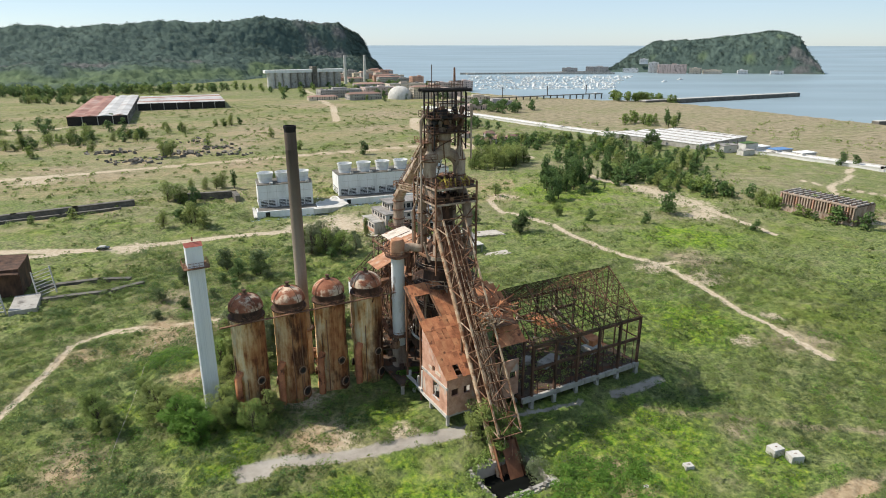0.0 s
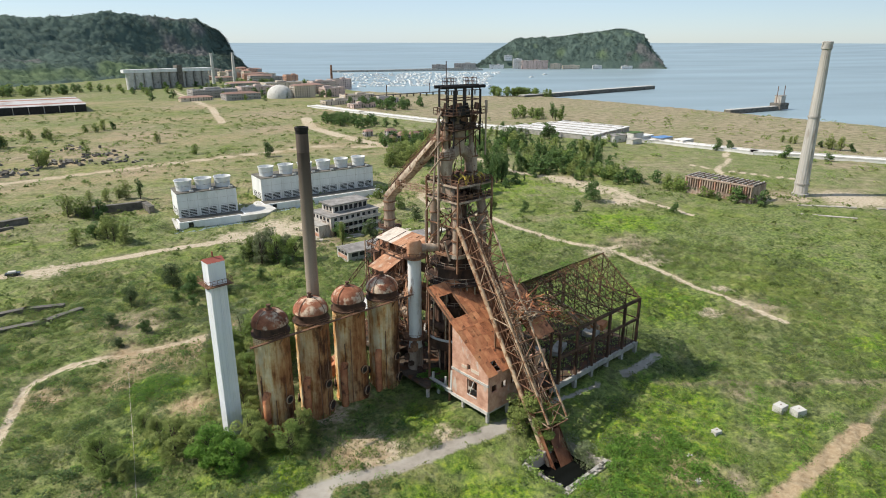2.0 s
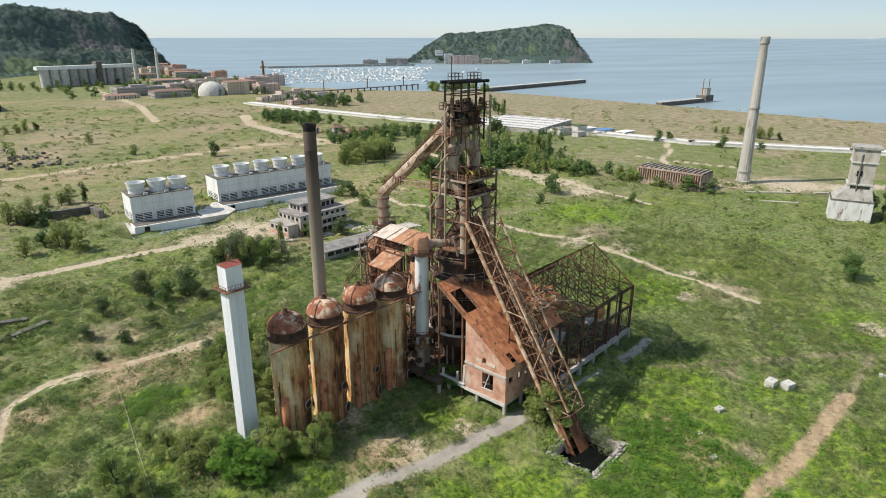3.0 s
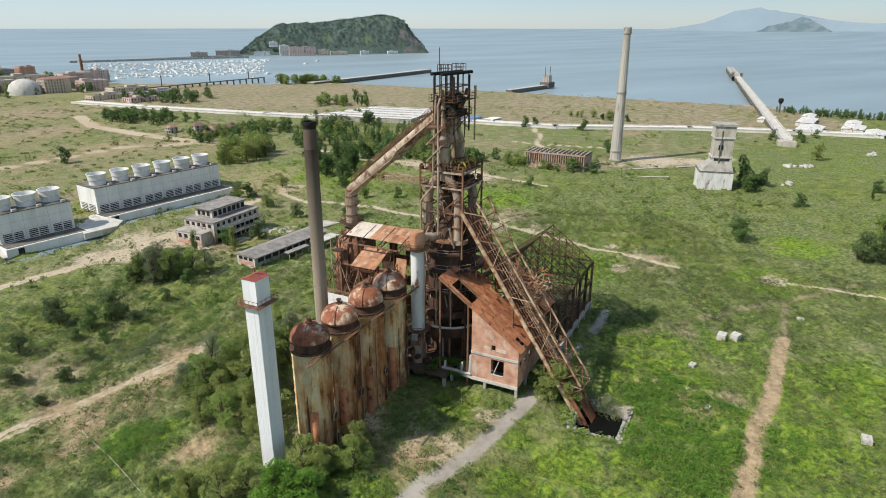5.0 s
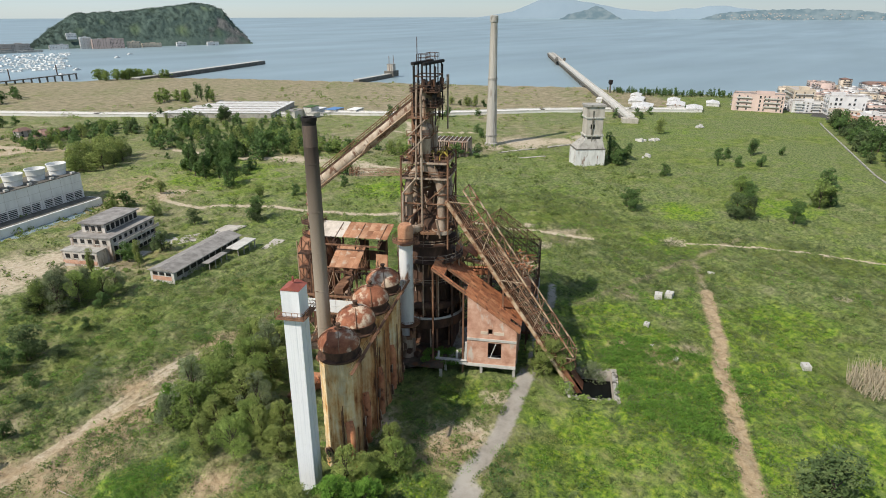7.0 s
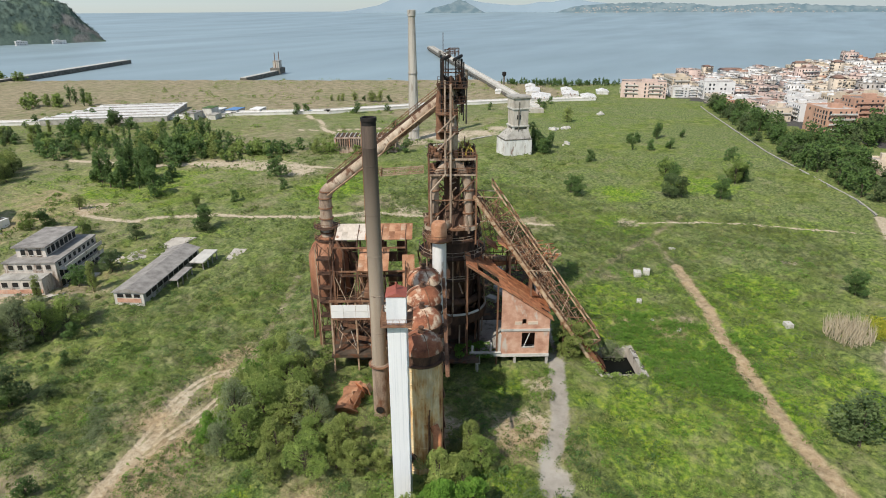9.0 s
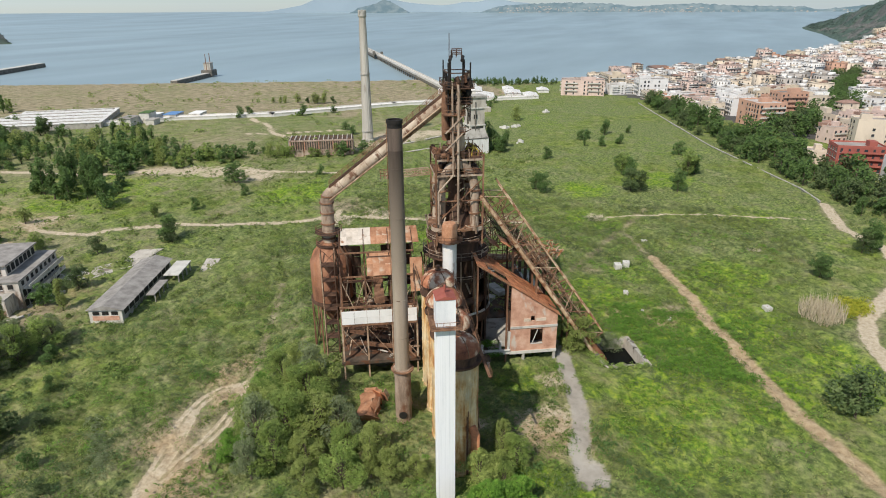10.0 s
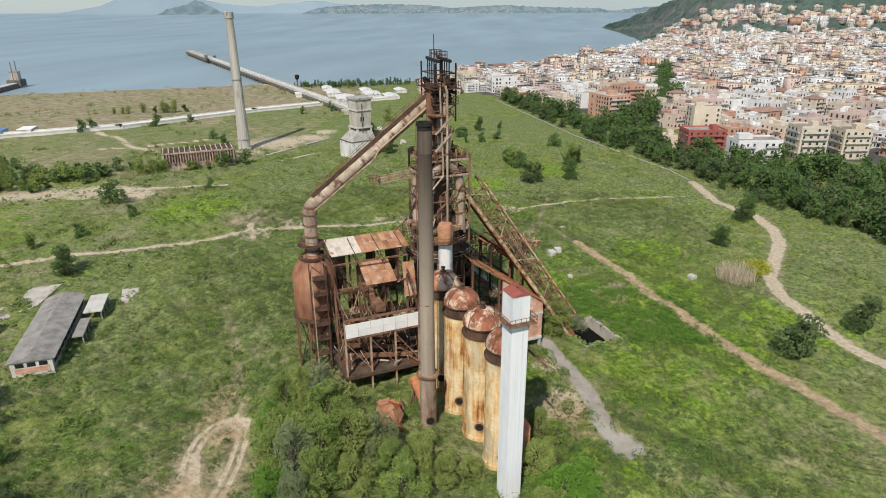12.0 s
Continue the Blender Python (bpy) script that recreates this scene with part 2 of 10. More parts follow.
        L.new(tr.outputs[0], ms.inputs[2])
        L.new(ms.outputs[0], N["Material Output"].inputs["Surface"])
    L.new(col, bsdf.inputs["Base Color"])
    bsdf.inputs["Metallic"].default_value = metal
    bsdf.inputs["Roughness"].default_value = rough
    bsdf.inputs["Specular IOR Level"].default_value = spec
    if bump:
        bp = N.new("ShaderNodeBump")
        bp.inputs["Strength"].default_value, bp.inputs["Distance"].default_value = bump, 0.1
        L.new(mixf.outputs[0], bp.inputs["Height"])
        L.new(bp.outputs[0], bsdf.inputs["Normal"])
    return m


RUST_DARK = stuff("rust_dark", [(0.040, 0.027, 0.020), (0.092, 0.052, 0.035), (0.162, 0.092, 0.058)], 0.5, 0.85, 0.1, stretch=(1, 1, 0.4))
RUST_STEEL = stuff("rust_steel", [(0.081, 0.046, 0.031), (0.207, 0.107, 0.062), (0.345, 0.207, 0.127)], 0.6, 0.85, 0.1, stretch=(1, 1, 0.4))
RUST_BED = stuff("rust_bed", [(0.085, 0.036, 0.022), (0.20, 0.085, 0.045), (0.31, 0.15, 0.08)], 0.4, 0.85, 0.05, stretch=(1, 1, 0.5))
PLASTER = stuff("plaster", [(0.46, 0.36, 0.27), (0.62, 0.51, 0.40), (0.70, 0.60, 0.49)], 0.8, 0.9)
RUST_PALE = stuff("rust_pale", [(0.20, 0.12, 0.075), (0.40, 0.28, 0.185), (0.56, 0.45, 0.33)], 0.6, 0.85, 0.05)
RUST_PIPE = stuff("rust_pipe", [(0.143, 0.099, 0.072), (0.363, 0.275, 0.204), (0.550, 0.462, 0.363)], 0.35, 0.8, 0.05, stretch=(1, 1, 0.3), stain=((0.17, 0.085, 0.05), 0.62, 0.35, (1, 1, 0.4)))
RUST_ROOF = stuff("rust_roof", [(0.253, 0.099, 0.051), (0.475, 0.189, 0.089), (0.624, 0.304, 0.146)], 0.35, 0.8, 0.05, vary=0.2, stain=((0.12, 0.05, 0.03), 0.62, 0.5, (1, 1, 1)))
RUST_SHEET = stuff("rust_sheet", [(0.220, 0.099, 0.055), (0.396, 0.198, 0.110), (0.528, 0.319, 0.198)], 0.3, 0.8, 0.05, vary=0.15, stain=((0.52, 0.42, 0.32), 0.64, 0.35, (1, 1, 1)))
RUST_DOME = stuff("rust_dome", [(0.105, 0.038, 0.023), (0.27, 0.100, 0.052), (0.42, 0.185, 0.10)], 0.45, 0.75, 0.05, stain=((0.60, 0.47, 0.34), 0.55, 0.42, (1, 1, 1)), vary=0.12)


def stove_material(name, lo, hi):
    """Old cream paint, rust streaks and dark scale; sunlight is put into the colour, paler on the sun side, browner
    behind.
    """
    m = bpy.data.materials.new(name)
    m.use_nodes = True
    N, L = m.node_tree.nodes, m.node_tree.links
    bsdf = N["Principled BSDF"]
    tc, info = N.new("ShaderNodeTexCoord"), N.new("ShaderNodeObjectInfo")
    off = N.new("ShaderNodeVectorMath")
    off.operation = "MULTIPLY_ADD"
    L.new(info.outputs["Random"], off.inputs[0])
    off.inputs[1].default_value = (31, 47, 13)
    L.new(tc.outputs["Object"], off.inputs[2])

    def tex(scale, stretch, detail=6):
        mp, n = N.new("ShaderNodeMapping"), N.new("ShaderNodeTexNoise")
        mp.inputs["Scale"].default_value = stretch
        L.new(off.outputs[0], mp.inputs["Vector"])
        L.new(mp.outputs[0], n.inputs["Vector"])
        n.inputs["Scale"].default_value, n.inputs["Detail"].default_value, n.inputs["Roughness"].default_value = scale, detail, 0.65
        return n.outputs["Fac"]

    def ramp(src, stops):
        r = N.new("ShaderNodeValToRGB")
        e = r.color_ramp.elements
        e[0].position, e[0].color = stops[0][0], (*stops[0][1], 1)
        e[1].position, e[1].color = stops[-1][0], (*stops[-1][1], 1)
        for q, c in stops[1:-1]:
            e.new(q).color = (*c, 1)
        L.new(src, r.inputs["Fac"])
        return r.outputs["Color"]

    def mix(fac, a, b):
        x = N.new("ShaderNodeMix")
        x.data_type = "RGBA"
        L.new(fac, x.inputs["Factor"])
        L.new(a, x.inputs["A"])
        L.new(b, x.inputs["B"])
        return x.outputs["Result"]

    broad, thin, patch = tex(0.42, (1, 1, 0.5), 9), tex(1.6, (1, 1, 0.07), 4), tex(0.16, (1, 1, 0.6))
    both = N.new("ShaderNodeMix")
    both.inputs["Factor"].default_value = 0.42
    L.new(broad, both.inputs["A"])
    L.new(thin, both.inputs["B"])
    streak = both.outputs["Result"]
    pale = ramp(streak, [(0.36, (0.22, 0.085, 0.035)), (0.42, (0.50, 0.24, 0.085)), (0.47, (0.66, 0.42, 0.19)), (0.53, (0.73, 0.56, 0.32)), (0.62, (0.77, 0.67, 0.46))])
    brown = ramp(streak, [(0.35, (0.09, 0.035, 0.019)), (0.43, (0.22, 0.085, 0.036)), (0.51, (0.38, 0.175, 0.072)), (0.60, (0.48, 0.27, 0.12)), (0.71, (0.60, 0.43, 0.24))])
    # paler towards the sun, browner away from it: light and shade in the paint
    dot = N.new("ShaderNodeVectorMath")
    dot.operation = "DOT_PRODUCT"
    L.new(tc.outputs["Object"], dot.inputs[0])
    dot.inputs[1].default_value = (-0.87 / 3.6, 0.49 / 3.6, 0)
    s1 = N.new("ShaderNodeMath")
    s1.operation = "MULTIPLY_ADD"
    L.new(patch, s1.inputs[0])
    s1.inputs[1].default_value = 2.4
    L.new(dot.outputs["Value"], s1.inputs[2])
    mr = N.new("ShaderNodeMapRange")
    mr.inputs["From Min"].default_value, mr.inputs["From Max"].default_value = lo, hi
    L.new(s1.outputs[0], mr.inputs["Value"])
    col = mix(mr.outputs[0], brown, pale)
    scale = ramp(tex(0.24, (1, 1, 0.4), 9), [(0.49, (0, 0, 0)), (0.58, (1, 1, 1))])
    inv = N.new("ShaderNodeMath")
    inv.operation = "MULTIPLY"
    L.new(scale, inv.inputs[0])
    # the dark scale is also strengthened on the side away from the sun
    shade_share = N.new("ShaderNodeMapRange")
    shade_share.inputs["To Min"].default_value, shade_share.inputs["To Max"].default_value = 0.9, 0.3
    L.new(mr.outputs[0], shade_share.inputs["Value"])
    L.new(shade_share.outputs[0], inv.inputs[1])
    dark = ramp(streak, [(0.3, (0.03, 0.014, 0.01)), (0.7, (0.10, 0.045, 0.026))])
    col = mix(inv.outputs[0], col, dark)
    L.new(col, bsdf.inputs["Base Color"])
    bsdf.inputs["Roughness"].default_value = 0.85
    bsdf.inputs["Specular IOR Level"].default_value = 0.2
    bp = N.new("ShaderNodeBump")
    bp.inputs["Strength"].default_value, bp.inputs["Distance"].default_value = 0.35, 0.1
    L.new(tex(4, (1, 1, 0.5)), bp.inputs["Height"])
    L.new(bp.outputs[0], bsdf.inputs["Normal"])
    return m


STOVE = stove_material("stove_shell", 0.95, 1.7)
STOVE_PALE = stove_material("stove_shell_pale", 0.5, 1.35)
DUST = stuff("dust_catcher_shell", [(0.110, 0.050, 0.030), (0.270, 0.125, 0.072), (0.42, 0.225, 0.135)], 0.3, 0.85, stretch=(1, 1, 0.35), stain=((0.36, 0.15, 0.07), 0.58, 0.22, (1, 1, 0.6)))
WHITE_SHEET = stuff("white_sheet", [(0.66, 0.68, 0.70), (0.79, 0.80, 0.81), (0.82, 0.83, 0.84)], 0.4, 0.5, 0.0, bump=0.05, stretch=(1, 1, 0.15))
WHITE_STAINED = stuff("white_stained", [(0.50, 0.48, 0.45), (0.68, 0.67, 0.64), (0.75, 0.74, 0.72)], 0.5, 0.7, stretch=(1, 1, 0.25), stain=((0.20, 0.10, 0.06), 0.63, 0.45, (1, 1, 0.3)))
WHITE_WALL = stuff("white_wall", [(0.64, 0.64, 0.61), (0.77, 0.77, 0.74), (0.83, 0.83, 0.80)], 0.25, 0.8, stretch=(1, 1, 0.3), bump=0.1)
RED_CAP = stuff("red_cap", [(0.25, 0.07, 0.05), (0.36, 0.11, 0.08)], 0.8, 0.7)
YELLOW = stuff("yellow_paint", [(0.35, 0.24, 0.04), (0.55, 0.42, 0.08)], 1.5, 0.7)
CHORD = stuff("chord_tube", [(0.28, 0.15, 0.08), (0.50, 0.35, 0.22), (0.62, 0.50, 0.36)], 0.5, 0.8, stain=((0.22, 0.10, 0.05), 0.55, 0.7, (1, 1, 1)))
# the height darkening holds shade of the upper shaft besides its sooty stain
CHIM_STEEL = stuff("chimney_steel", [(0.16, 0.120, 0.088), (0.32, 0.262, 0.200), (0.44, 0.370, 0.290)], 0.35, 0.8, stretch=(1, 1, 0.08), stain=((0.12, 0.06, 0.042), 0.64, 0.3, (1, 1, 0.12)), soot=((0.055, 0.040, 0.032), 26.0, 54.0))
CONCRETE_OLD = stuff("concrete_old", [(0.32, 0.285, 0.24), (0.47, 0.43, 0.37), (0.56, 0.52, 0.46)], 0.3, 0.9, stretch=(1, 1, 0.5), stain=((0.22, 0.185, 0.15), 0.63, 0.3, (1, 1, 0.3)))
CHIM_DARK = stuff("scorched_steel", [(0.045, 0.034, 0.029), (0.10, 0.076, 0.062), (0.17, 0.125, 0.10)], 0.4, 0.85, stretch=(1, 1, 0.1))
SEDGE = stuff("grey_green_weeds", [(0.070, 0.102, 0.042), (0.140, 0.185, 0.072), (0.225, 0.270, 0.115)], 0.08, 0.7, bump=0, leafy=0.15, up=0.8, fine=1.2)
HERB = stuff("green_weeds", [(0.055, 0.098, 0.024), (0.118, 0.178, 0.042), (0.205, 0.262, 0.072)], 0.08, 0.7, bump=0, leafy=0.15, up=0.8, fine=1.2)
SOOT = stuff("soot", [(0.012, 0.011, 0.01), (0.03, 0.026, 0.024)], 0.8, 0.9)
CONCRETE = stuff("concrete", [(0.26, 0.245, 0.22), (0.38, 0.36, 0.32), (0.47, 0.45, 0.41)], 0.35, 0.9, stain=((0.16, 0.15, 0.13), 0.62, 0.4, (1, 1, 0.4)))
CONCRETE_PALE = stuff("concrete_pale", [(0.42, 0.40, 0.36), (0.55, 0.53, 0.48), (0.64, 0.62, 0.57)], 0.2, 0.9, stain=((0.30, 0.28, 0.25), 0.64, 0.3, (1, 1, 0.4)))
CONCRETE_DARK = stuff("concrete_dark", [(0.07, 0.065, 0.055), (0.14, 0.13, 0.11), (0.22, 0.20, 0.17)], 0.3, 0.9)
GRIME = stuff("grimy_slab", [(0.045, 0.036, 0.028), (0.085, 0.066, 0.050), (0.14, 0.105, 0.080)], 0.4, 0.95, stain=((0.13, 0.065, 0.038), 0.55, 0.5, (1, 1, 1)), spec=0.1)
BRICKWORK = stuff("brickwork", [(0.385, 0.193, 0.127), (0.550, 0.314, 0.220), (0.660, 0.440, 0.330)], 0.5, 0.9, fine=6, stain=((0.55, 0.48, 0.41), 0.64, 0.45, (1, 1, 0.5)))
PALE_ROOF = stuff("pale_roof_sheet", [(0.42, 0.36, 0.29), (0.60, 0.53, 0.45), (0.68, 0.62, 0.55)], 0.4, 0.8, stain=((0.30, 0.15, 0.08), 0.63, 0.4, (1, 1, 1)), vary=0.08)
GREY_ROOF = stuff("grey_roof", [(0.17, 0.155, 0.14), (0.27, 0.25, 0.23), (0.36, 0.34, 0.31)], 0.4, 0.85)
# near-black colour stands in for the shade inside openings
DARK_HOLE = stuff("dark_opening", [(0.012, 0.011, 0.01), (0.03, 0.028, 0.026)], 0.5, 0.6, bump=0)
GLASS_DARK = stuff("window_glass", [(0.03, 0.035, 0.04), (0.06, 0.065, 0.07)], 0.5, 0.15, bump=0, spec=0.5)
CABLE = stuff("cable", [(0.06, 0.05, 0.045), (0.10, 0.09, 0.08)], 1, 0.8, bump=0)
LEAF_A = stuff("leaves_mid", [(0.096, 0.151, 0.036), (0.198, 0.282, 0.065), (0.330, 0.414, 0.108)], 0.9, 0.6, bump=0, leafy=0.22, vary=0.25)
LEAF_B = stuff("leaves_dark", [(0.051, 0.099, 0.030), (0.101, 0.182, 0.048), (0.172, 0.259, 0.071)], 0.9, 0.6, bump=0, leafy=0.22, vary=0.2)
LEAF_C = stuff("leaves_bright", [(0.074, 0.163, 0.021), (0.137, 0.278, 0.036), (0.226, 0.383, 0.058)], 0.9, 0.6, bump=0, leafy=0.22, vary=0.12)
LEAF_D = stuff("leaves_olive", [(0.136, 0.186, 0.048), (0.259, 0.322, 0.083), (0.414, 0.471, 0.155)], 0.9, 0.6, bump=0, leafy=0.22, vary=0.15)
LEAF_E = stuff("leaves_grey_green", [(0.109, 0.144, 0.069), (0.196, 0.241, 0.115), (0.310, 0.356, 0.190)], 0.9, 0.6, bump=0, leafy=0.22, vary=0.15)
BARK = stuff("bark", [(0.06, 0.045, 0.035), (0.14, 0.11, 0.085)], 2.0, 0.9)
GRASS = stuff("tufts", [(0.066, 0.100, 0.022), (0.135, 0.185, 0.040), (0.225, 0.262, 0.070), (0.345, 0.315, 0.125)], 0.06, 0.7, bump=0, leafy=0.15, up=0.8, fine=1.5)
# greens blued and lifted: distance haze put into the leaf colour
LEAF_HILL = stuff("leaves_hillside_haze", [(0.044, 0.074, 0.064), (0.060, 0.096, 0.078), (0.078, 0.118, 0.088)], 0.02, 0.7, bump=0, leafy=0.05, up=0.75, fine=0.4)
LEAF_TOWN = stuff("leaves_dusky", [(0.052, 0.084, 0.031), (0.098, 0.146, 0.052), (0.172, 0.222, 0.085)], 0.5, 0.6, bump=0, leafy=0.22, vary=0.3)
TILE = stuff("roof_tile", [(0.22, 0.13, 0.10), (0.33, 0.215, 0.17)], 0.4, 0.85, vary=0.25)
TERRACE = stuff("roof_terrace", [(0.22, 0.19, 0.17), (0.34, 0.30, 0.27), (0.44, 0.41, 0.38)], 0.15, 0.9, vary=0.45)


def plaster(name, c):
    return stuff(name, [tuple(k * 0.82 for k in c), c, tuple(min(0.85, k * 1.08) for k in c)], 0.2, 0.85, bump=0.05, stretch=(1, 1, 0.4), vary=0.08)


PLASTERS = [plaster("plaster_cream", (0.62, 0.53, 0.42)), plaster("plaster_white", (0.70, 0.685, 0.66)), plaster("plaster_pink", (0.60, 0.46, 0.40)),
            plaster("plaster_ochre", (0.58, 0.49, 0.37)), plaster("plaster_grey", (0.40, 0.37, 0.34)), plaster("plaster_salmon", (0.52, 0.31, 0.22)),
            plaster("plaster_red", (0.36, 0.11, 0.085))]


def ground_material():
    """Meadow, dry grass and bare soil, mixed by the sheet's own dirt, dry and lush layers and by noise."""
    m = bpy.data.materials.new("meadow")
    m.use_nodes = True
    N, L = m.node_tree.nodes, m.node_tree.links
    bsdf = N["Principled BSDF"]
    tc = N.new("ShaderNodeTexCoord")

    def tex(sc, detail=6, rough=0.65):
        n = N.new("ShaderNodeTexNoise")
        n.inputs["Scale"].default_value, n.inputs["Detail"].default_value, n.inputs["Roughness"].default_value = sc, detail, rough
        L.new(tc.outputs["Object"], n.inputs["Vector"])
        return n.outputs["Fac"]

    def ramp(src, stops):
        r = N.new("ShaderNodeValToRGB")
        e = r.color_ramp.elements
        e[0].position, e[0].color = stops[0][0], (*stops[0][1], 1)
        e[1].position, e[1].color = stops[-1][0], (*stops[-1][1], 1)
        for p, c in stops[1:-1]:
            e.new(p).color = (*c, 1)
        L.new(src, r.inputs["Fac"])
        return r.outputs["Color"]

    def mix(fac, a, b):
        x = N.new("ShaderNodeMix")
        x.data_type = "RGBA"
        L.new(fac, x.inputs["Factor"])
        L.new(a, x.inputs["A"])
        L.new(b, x.inputs["B"])
        return x.outputs["Result"]

    def mask(name, sc, sharp):
        """The layer's value, its edge broken up by noise."""
        a = N.new("ShaderNodeAttribute")
        a.attribute_name = name
        n = tex(sc, 5)
        s = N.new("ShaderNodeMath")
        s.operation = "SUBTRACT"
        L.new(n, s.inputs[0])
        s.inputs[1].default_value = 0.5
        k = N.new("ShaderNodeMath")
        k.operation = "MULTIPLY_ADD"
        L.new(s.outputs[0], k.inputs[0])
        k.inputs[1].default_value = 1.3
        L.new(a.outputs["Fac"], k.inputs[2])
        r = N.new("ShaderNodeMapRange")
        r.inputs["From Min"].default_value, r.inputs["From Max"].default_value = 0.5 - sharp, 0.5 + sharp
        L.new(k.outputs[0], r.inputs["Value"])
        return r.outputs[0]

    near, mid, far = tex(0.8, 5, 0.7), tex(0.16, 6), tex(0.022, 6)
    green = ramp(mid, [(0.32, (0.050, 0.082, 0.016)), (0.43, (0.112, 0.154, 0.030)), (0.55, (0.180, 0.228, 0.052)), (0.70, (0.29, 0.292, 0.095))])
    blueish = ramp(near, [(0.3, (0.064, 0.094, 0.032)), (0.5, (0.148, 0.188, 0.064)), (0.7, (0.262, 0.284, 0.112))])
    meadow = mix(ramp(far, [(0.35, (0, 0, 0)), (0.52, (1, 1, 1))]), green, blueish)
    lush = ramp(near, [(0.3, (0.050, 0.115, 0.014)), (0.5, (0.140, 0.232, 0.026)), (0.7, (0.29, 0.345, 0.042))])
    meadow = mix(mask("lush", 0.2, 0.25), meadow, lush)
    dry = ramp(mid, [(0.3, (0.150, 0.140, 0.082)), (0.45, (0.262, 0.222, 0.138)), (0.6, (0.36, 0.305, 0.200)), (0.75, (0.44, 0.38, 0.270))])
    col = mix(mask("dry", 0.13, 0.3), meadow, dry)
    speck = ramp(near, [(0.30, (0.36, 0.40, 0.38)), (0.5, (1, 1, 1)), (0.68, (1.3, 1.25, 1.2))])
    mul = N.new("ShaderNodeMix")
    mul.data_type, mul.blend_type = "RGBA", "MULTIPLY"
    mul.inputs["Factor"].default_value = 0.55
    L.new(col, mul.inputs["A"])
    L.new(speck, mul.inputs["B"])
    col = mul.outputs["Result"]
    soil = ramp(near, [(0.3, (0.38, 0.30, 0.20)), (0.55, (0.53, 0.45, 0.33)), (0.75, (0.62, 0.54, 0.42))])
    col = mix(mask("dirt", 0.45, 0.16), col, soil)
    red = ramp(near, [(0.3, (0.27, 0.19, 0.11)), (0.5, (0.39, 0.295, 0.18)), (0.7, (0.49, 0.39, 0.255))])
    col = mix(mask("red", 0.3, 0.3), col, red)
    street = ramp(near, [(0.3, (0.060, 0.058, 0.056)), (0.6, (0.10, 0.097, 0.092)), (0.75, (0.15, 0.14, 0.13))])
    col = mix(mask("street", 0.05, 0.15), col, street)
    pave = ramp(mid, [(0.3, (0.23, 0.205, 0.17)), (0.45, (0.33, 0.30, 0.255)), (0.6, (0.40, 0.37, 0.32))])
    slabs = mask("pave", 0.6, 0.22)
    col = mix(slabs, col, pave)
    flat = N.new("ShaderNodeMapRange")
    flat.inputs["To Min"].default_value, flat.inputs["To Max"].default_value = 0.9, 0.12
    L.new(slabs, flat.inputs["Value"])
    L.new(col, bsdf.inputs["Base Color"])
    bsdf.inputs["Roughness"].default_value = 0.95
    bsdf.inputs["Specular IOR Level"].default_value = 0.15
    bp = N.new("ShaderNodeBump")
    bp.inputs["Distance"].default_value = 0.5
    L.new(flat.outputs[0], bp.inputs["Strength"])
    L.new(near, bp.inputs["Height"])
    L.new(bp.outputs[0], bsdf.inputs["Normal"])
    return m


def water(name, deep, rough, scale):
    m = bpy.data.materials.new(name)
    m.use_nodes = True
    N, L = m.node_tree.nodes, m.node_tree.links
    bsdf = N["Principled BSDF"]
    tc = N.new("ShaderNodeTexCoord")
    n = N.new("ShaderNodeTexNoise")
    n.inputs["Scale"].default_value, n.inputs["Detail"].default_value = scale, 5
    mp = N.new("ShaderNodeMapping")
    mp.inputs["Scale"].default_value, mp.inputs["Rotation"].default_value = (1, 2.6, 1), (0, 0, 0.5)
    L.new(tc.outputs["Object"], mp.inputs["Vector"])
    L.new(mp.outputs[0], n.inputs["Vector"])
    r = N.new("ShaderNodeMapRange")
    r.inputs["To Min"].default_value, r.inputs["To Max"].default_value = rough * 0.75, rough * 1.3
    L.new(n.outputs["Fac"], r.inputs["Value"])
    L.new(r.outputs[0], bsdf.inputs["Roughness"])
    band, bm, rr = N.new("ShaderNodeTexNoise"), N.new("ShaderNodeMapping"), N.new("ShaderNodeValToRGB")
    bm.inputs["Scale"].default_value, bm.inputs["Rotation"].default_value = (1.0, 5.0, 1.0), (0, 0, 0.6)
    band.inputs["Scale"].default_value, band.inputs["Detail"].default_value = scale * 0.35, 6
    L.new(tc.outputs["Object"], bm.inputs["Vector"])
    L.new(bm.outputs[0], band.inputs["Vector"])
    L.new(band.outputs["Fac"], rr.inputs["Fac"])
    rr.color_ramp.elements[0].position, rr.color_ramp.elements[0].color = 0.36, (*[k * 0.86 for k in deep], 1)
    rr.color_ramp.elements[1].position, rr.color_ramp.elements[1].color = 0.66, (*[k * 1.1 for k in deep], 1)
    L.new(rr.outputs["Color"], bsdf.inputs["Base Color"])
    bsdf.inputs["IOR"].default_value = 1.33
    bsdf.inputs["Specular IOR Level"].default_value = 0.5 if rough > 0.2 else 0.04
    w = N.new("ShaderNodeTexNoise")
    w.inputs["Scale"].default_value, w.inputs["Detail"].default_value = 0.25, 6
    L.new(tc.outputs["Object"], w.inputs["Vector"])
    bp = N.new("ShaderNodeBump")
    bp.inputs["Strength"].default_value, bp.inputs["Distance"].default_value = 0.12, 0.5
    L.new(w.outputs["Fac"], bp.inputs["Height"])
    L.new(bp.outputs[0], bsdf.inputs["Normal"])
    return m


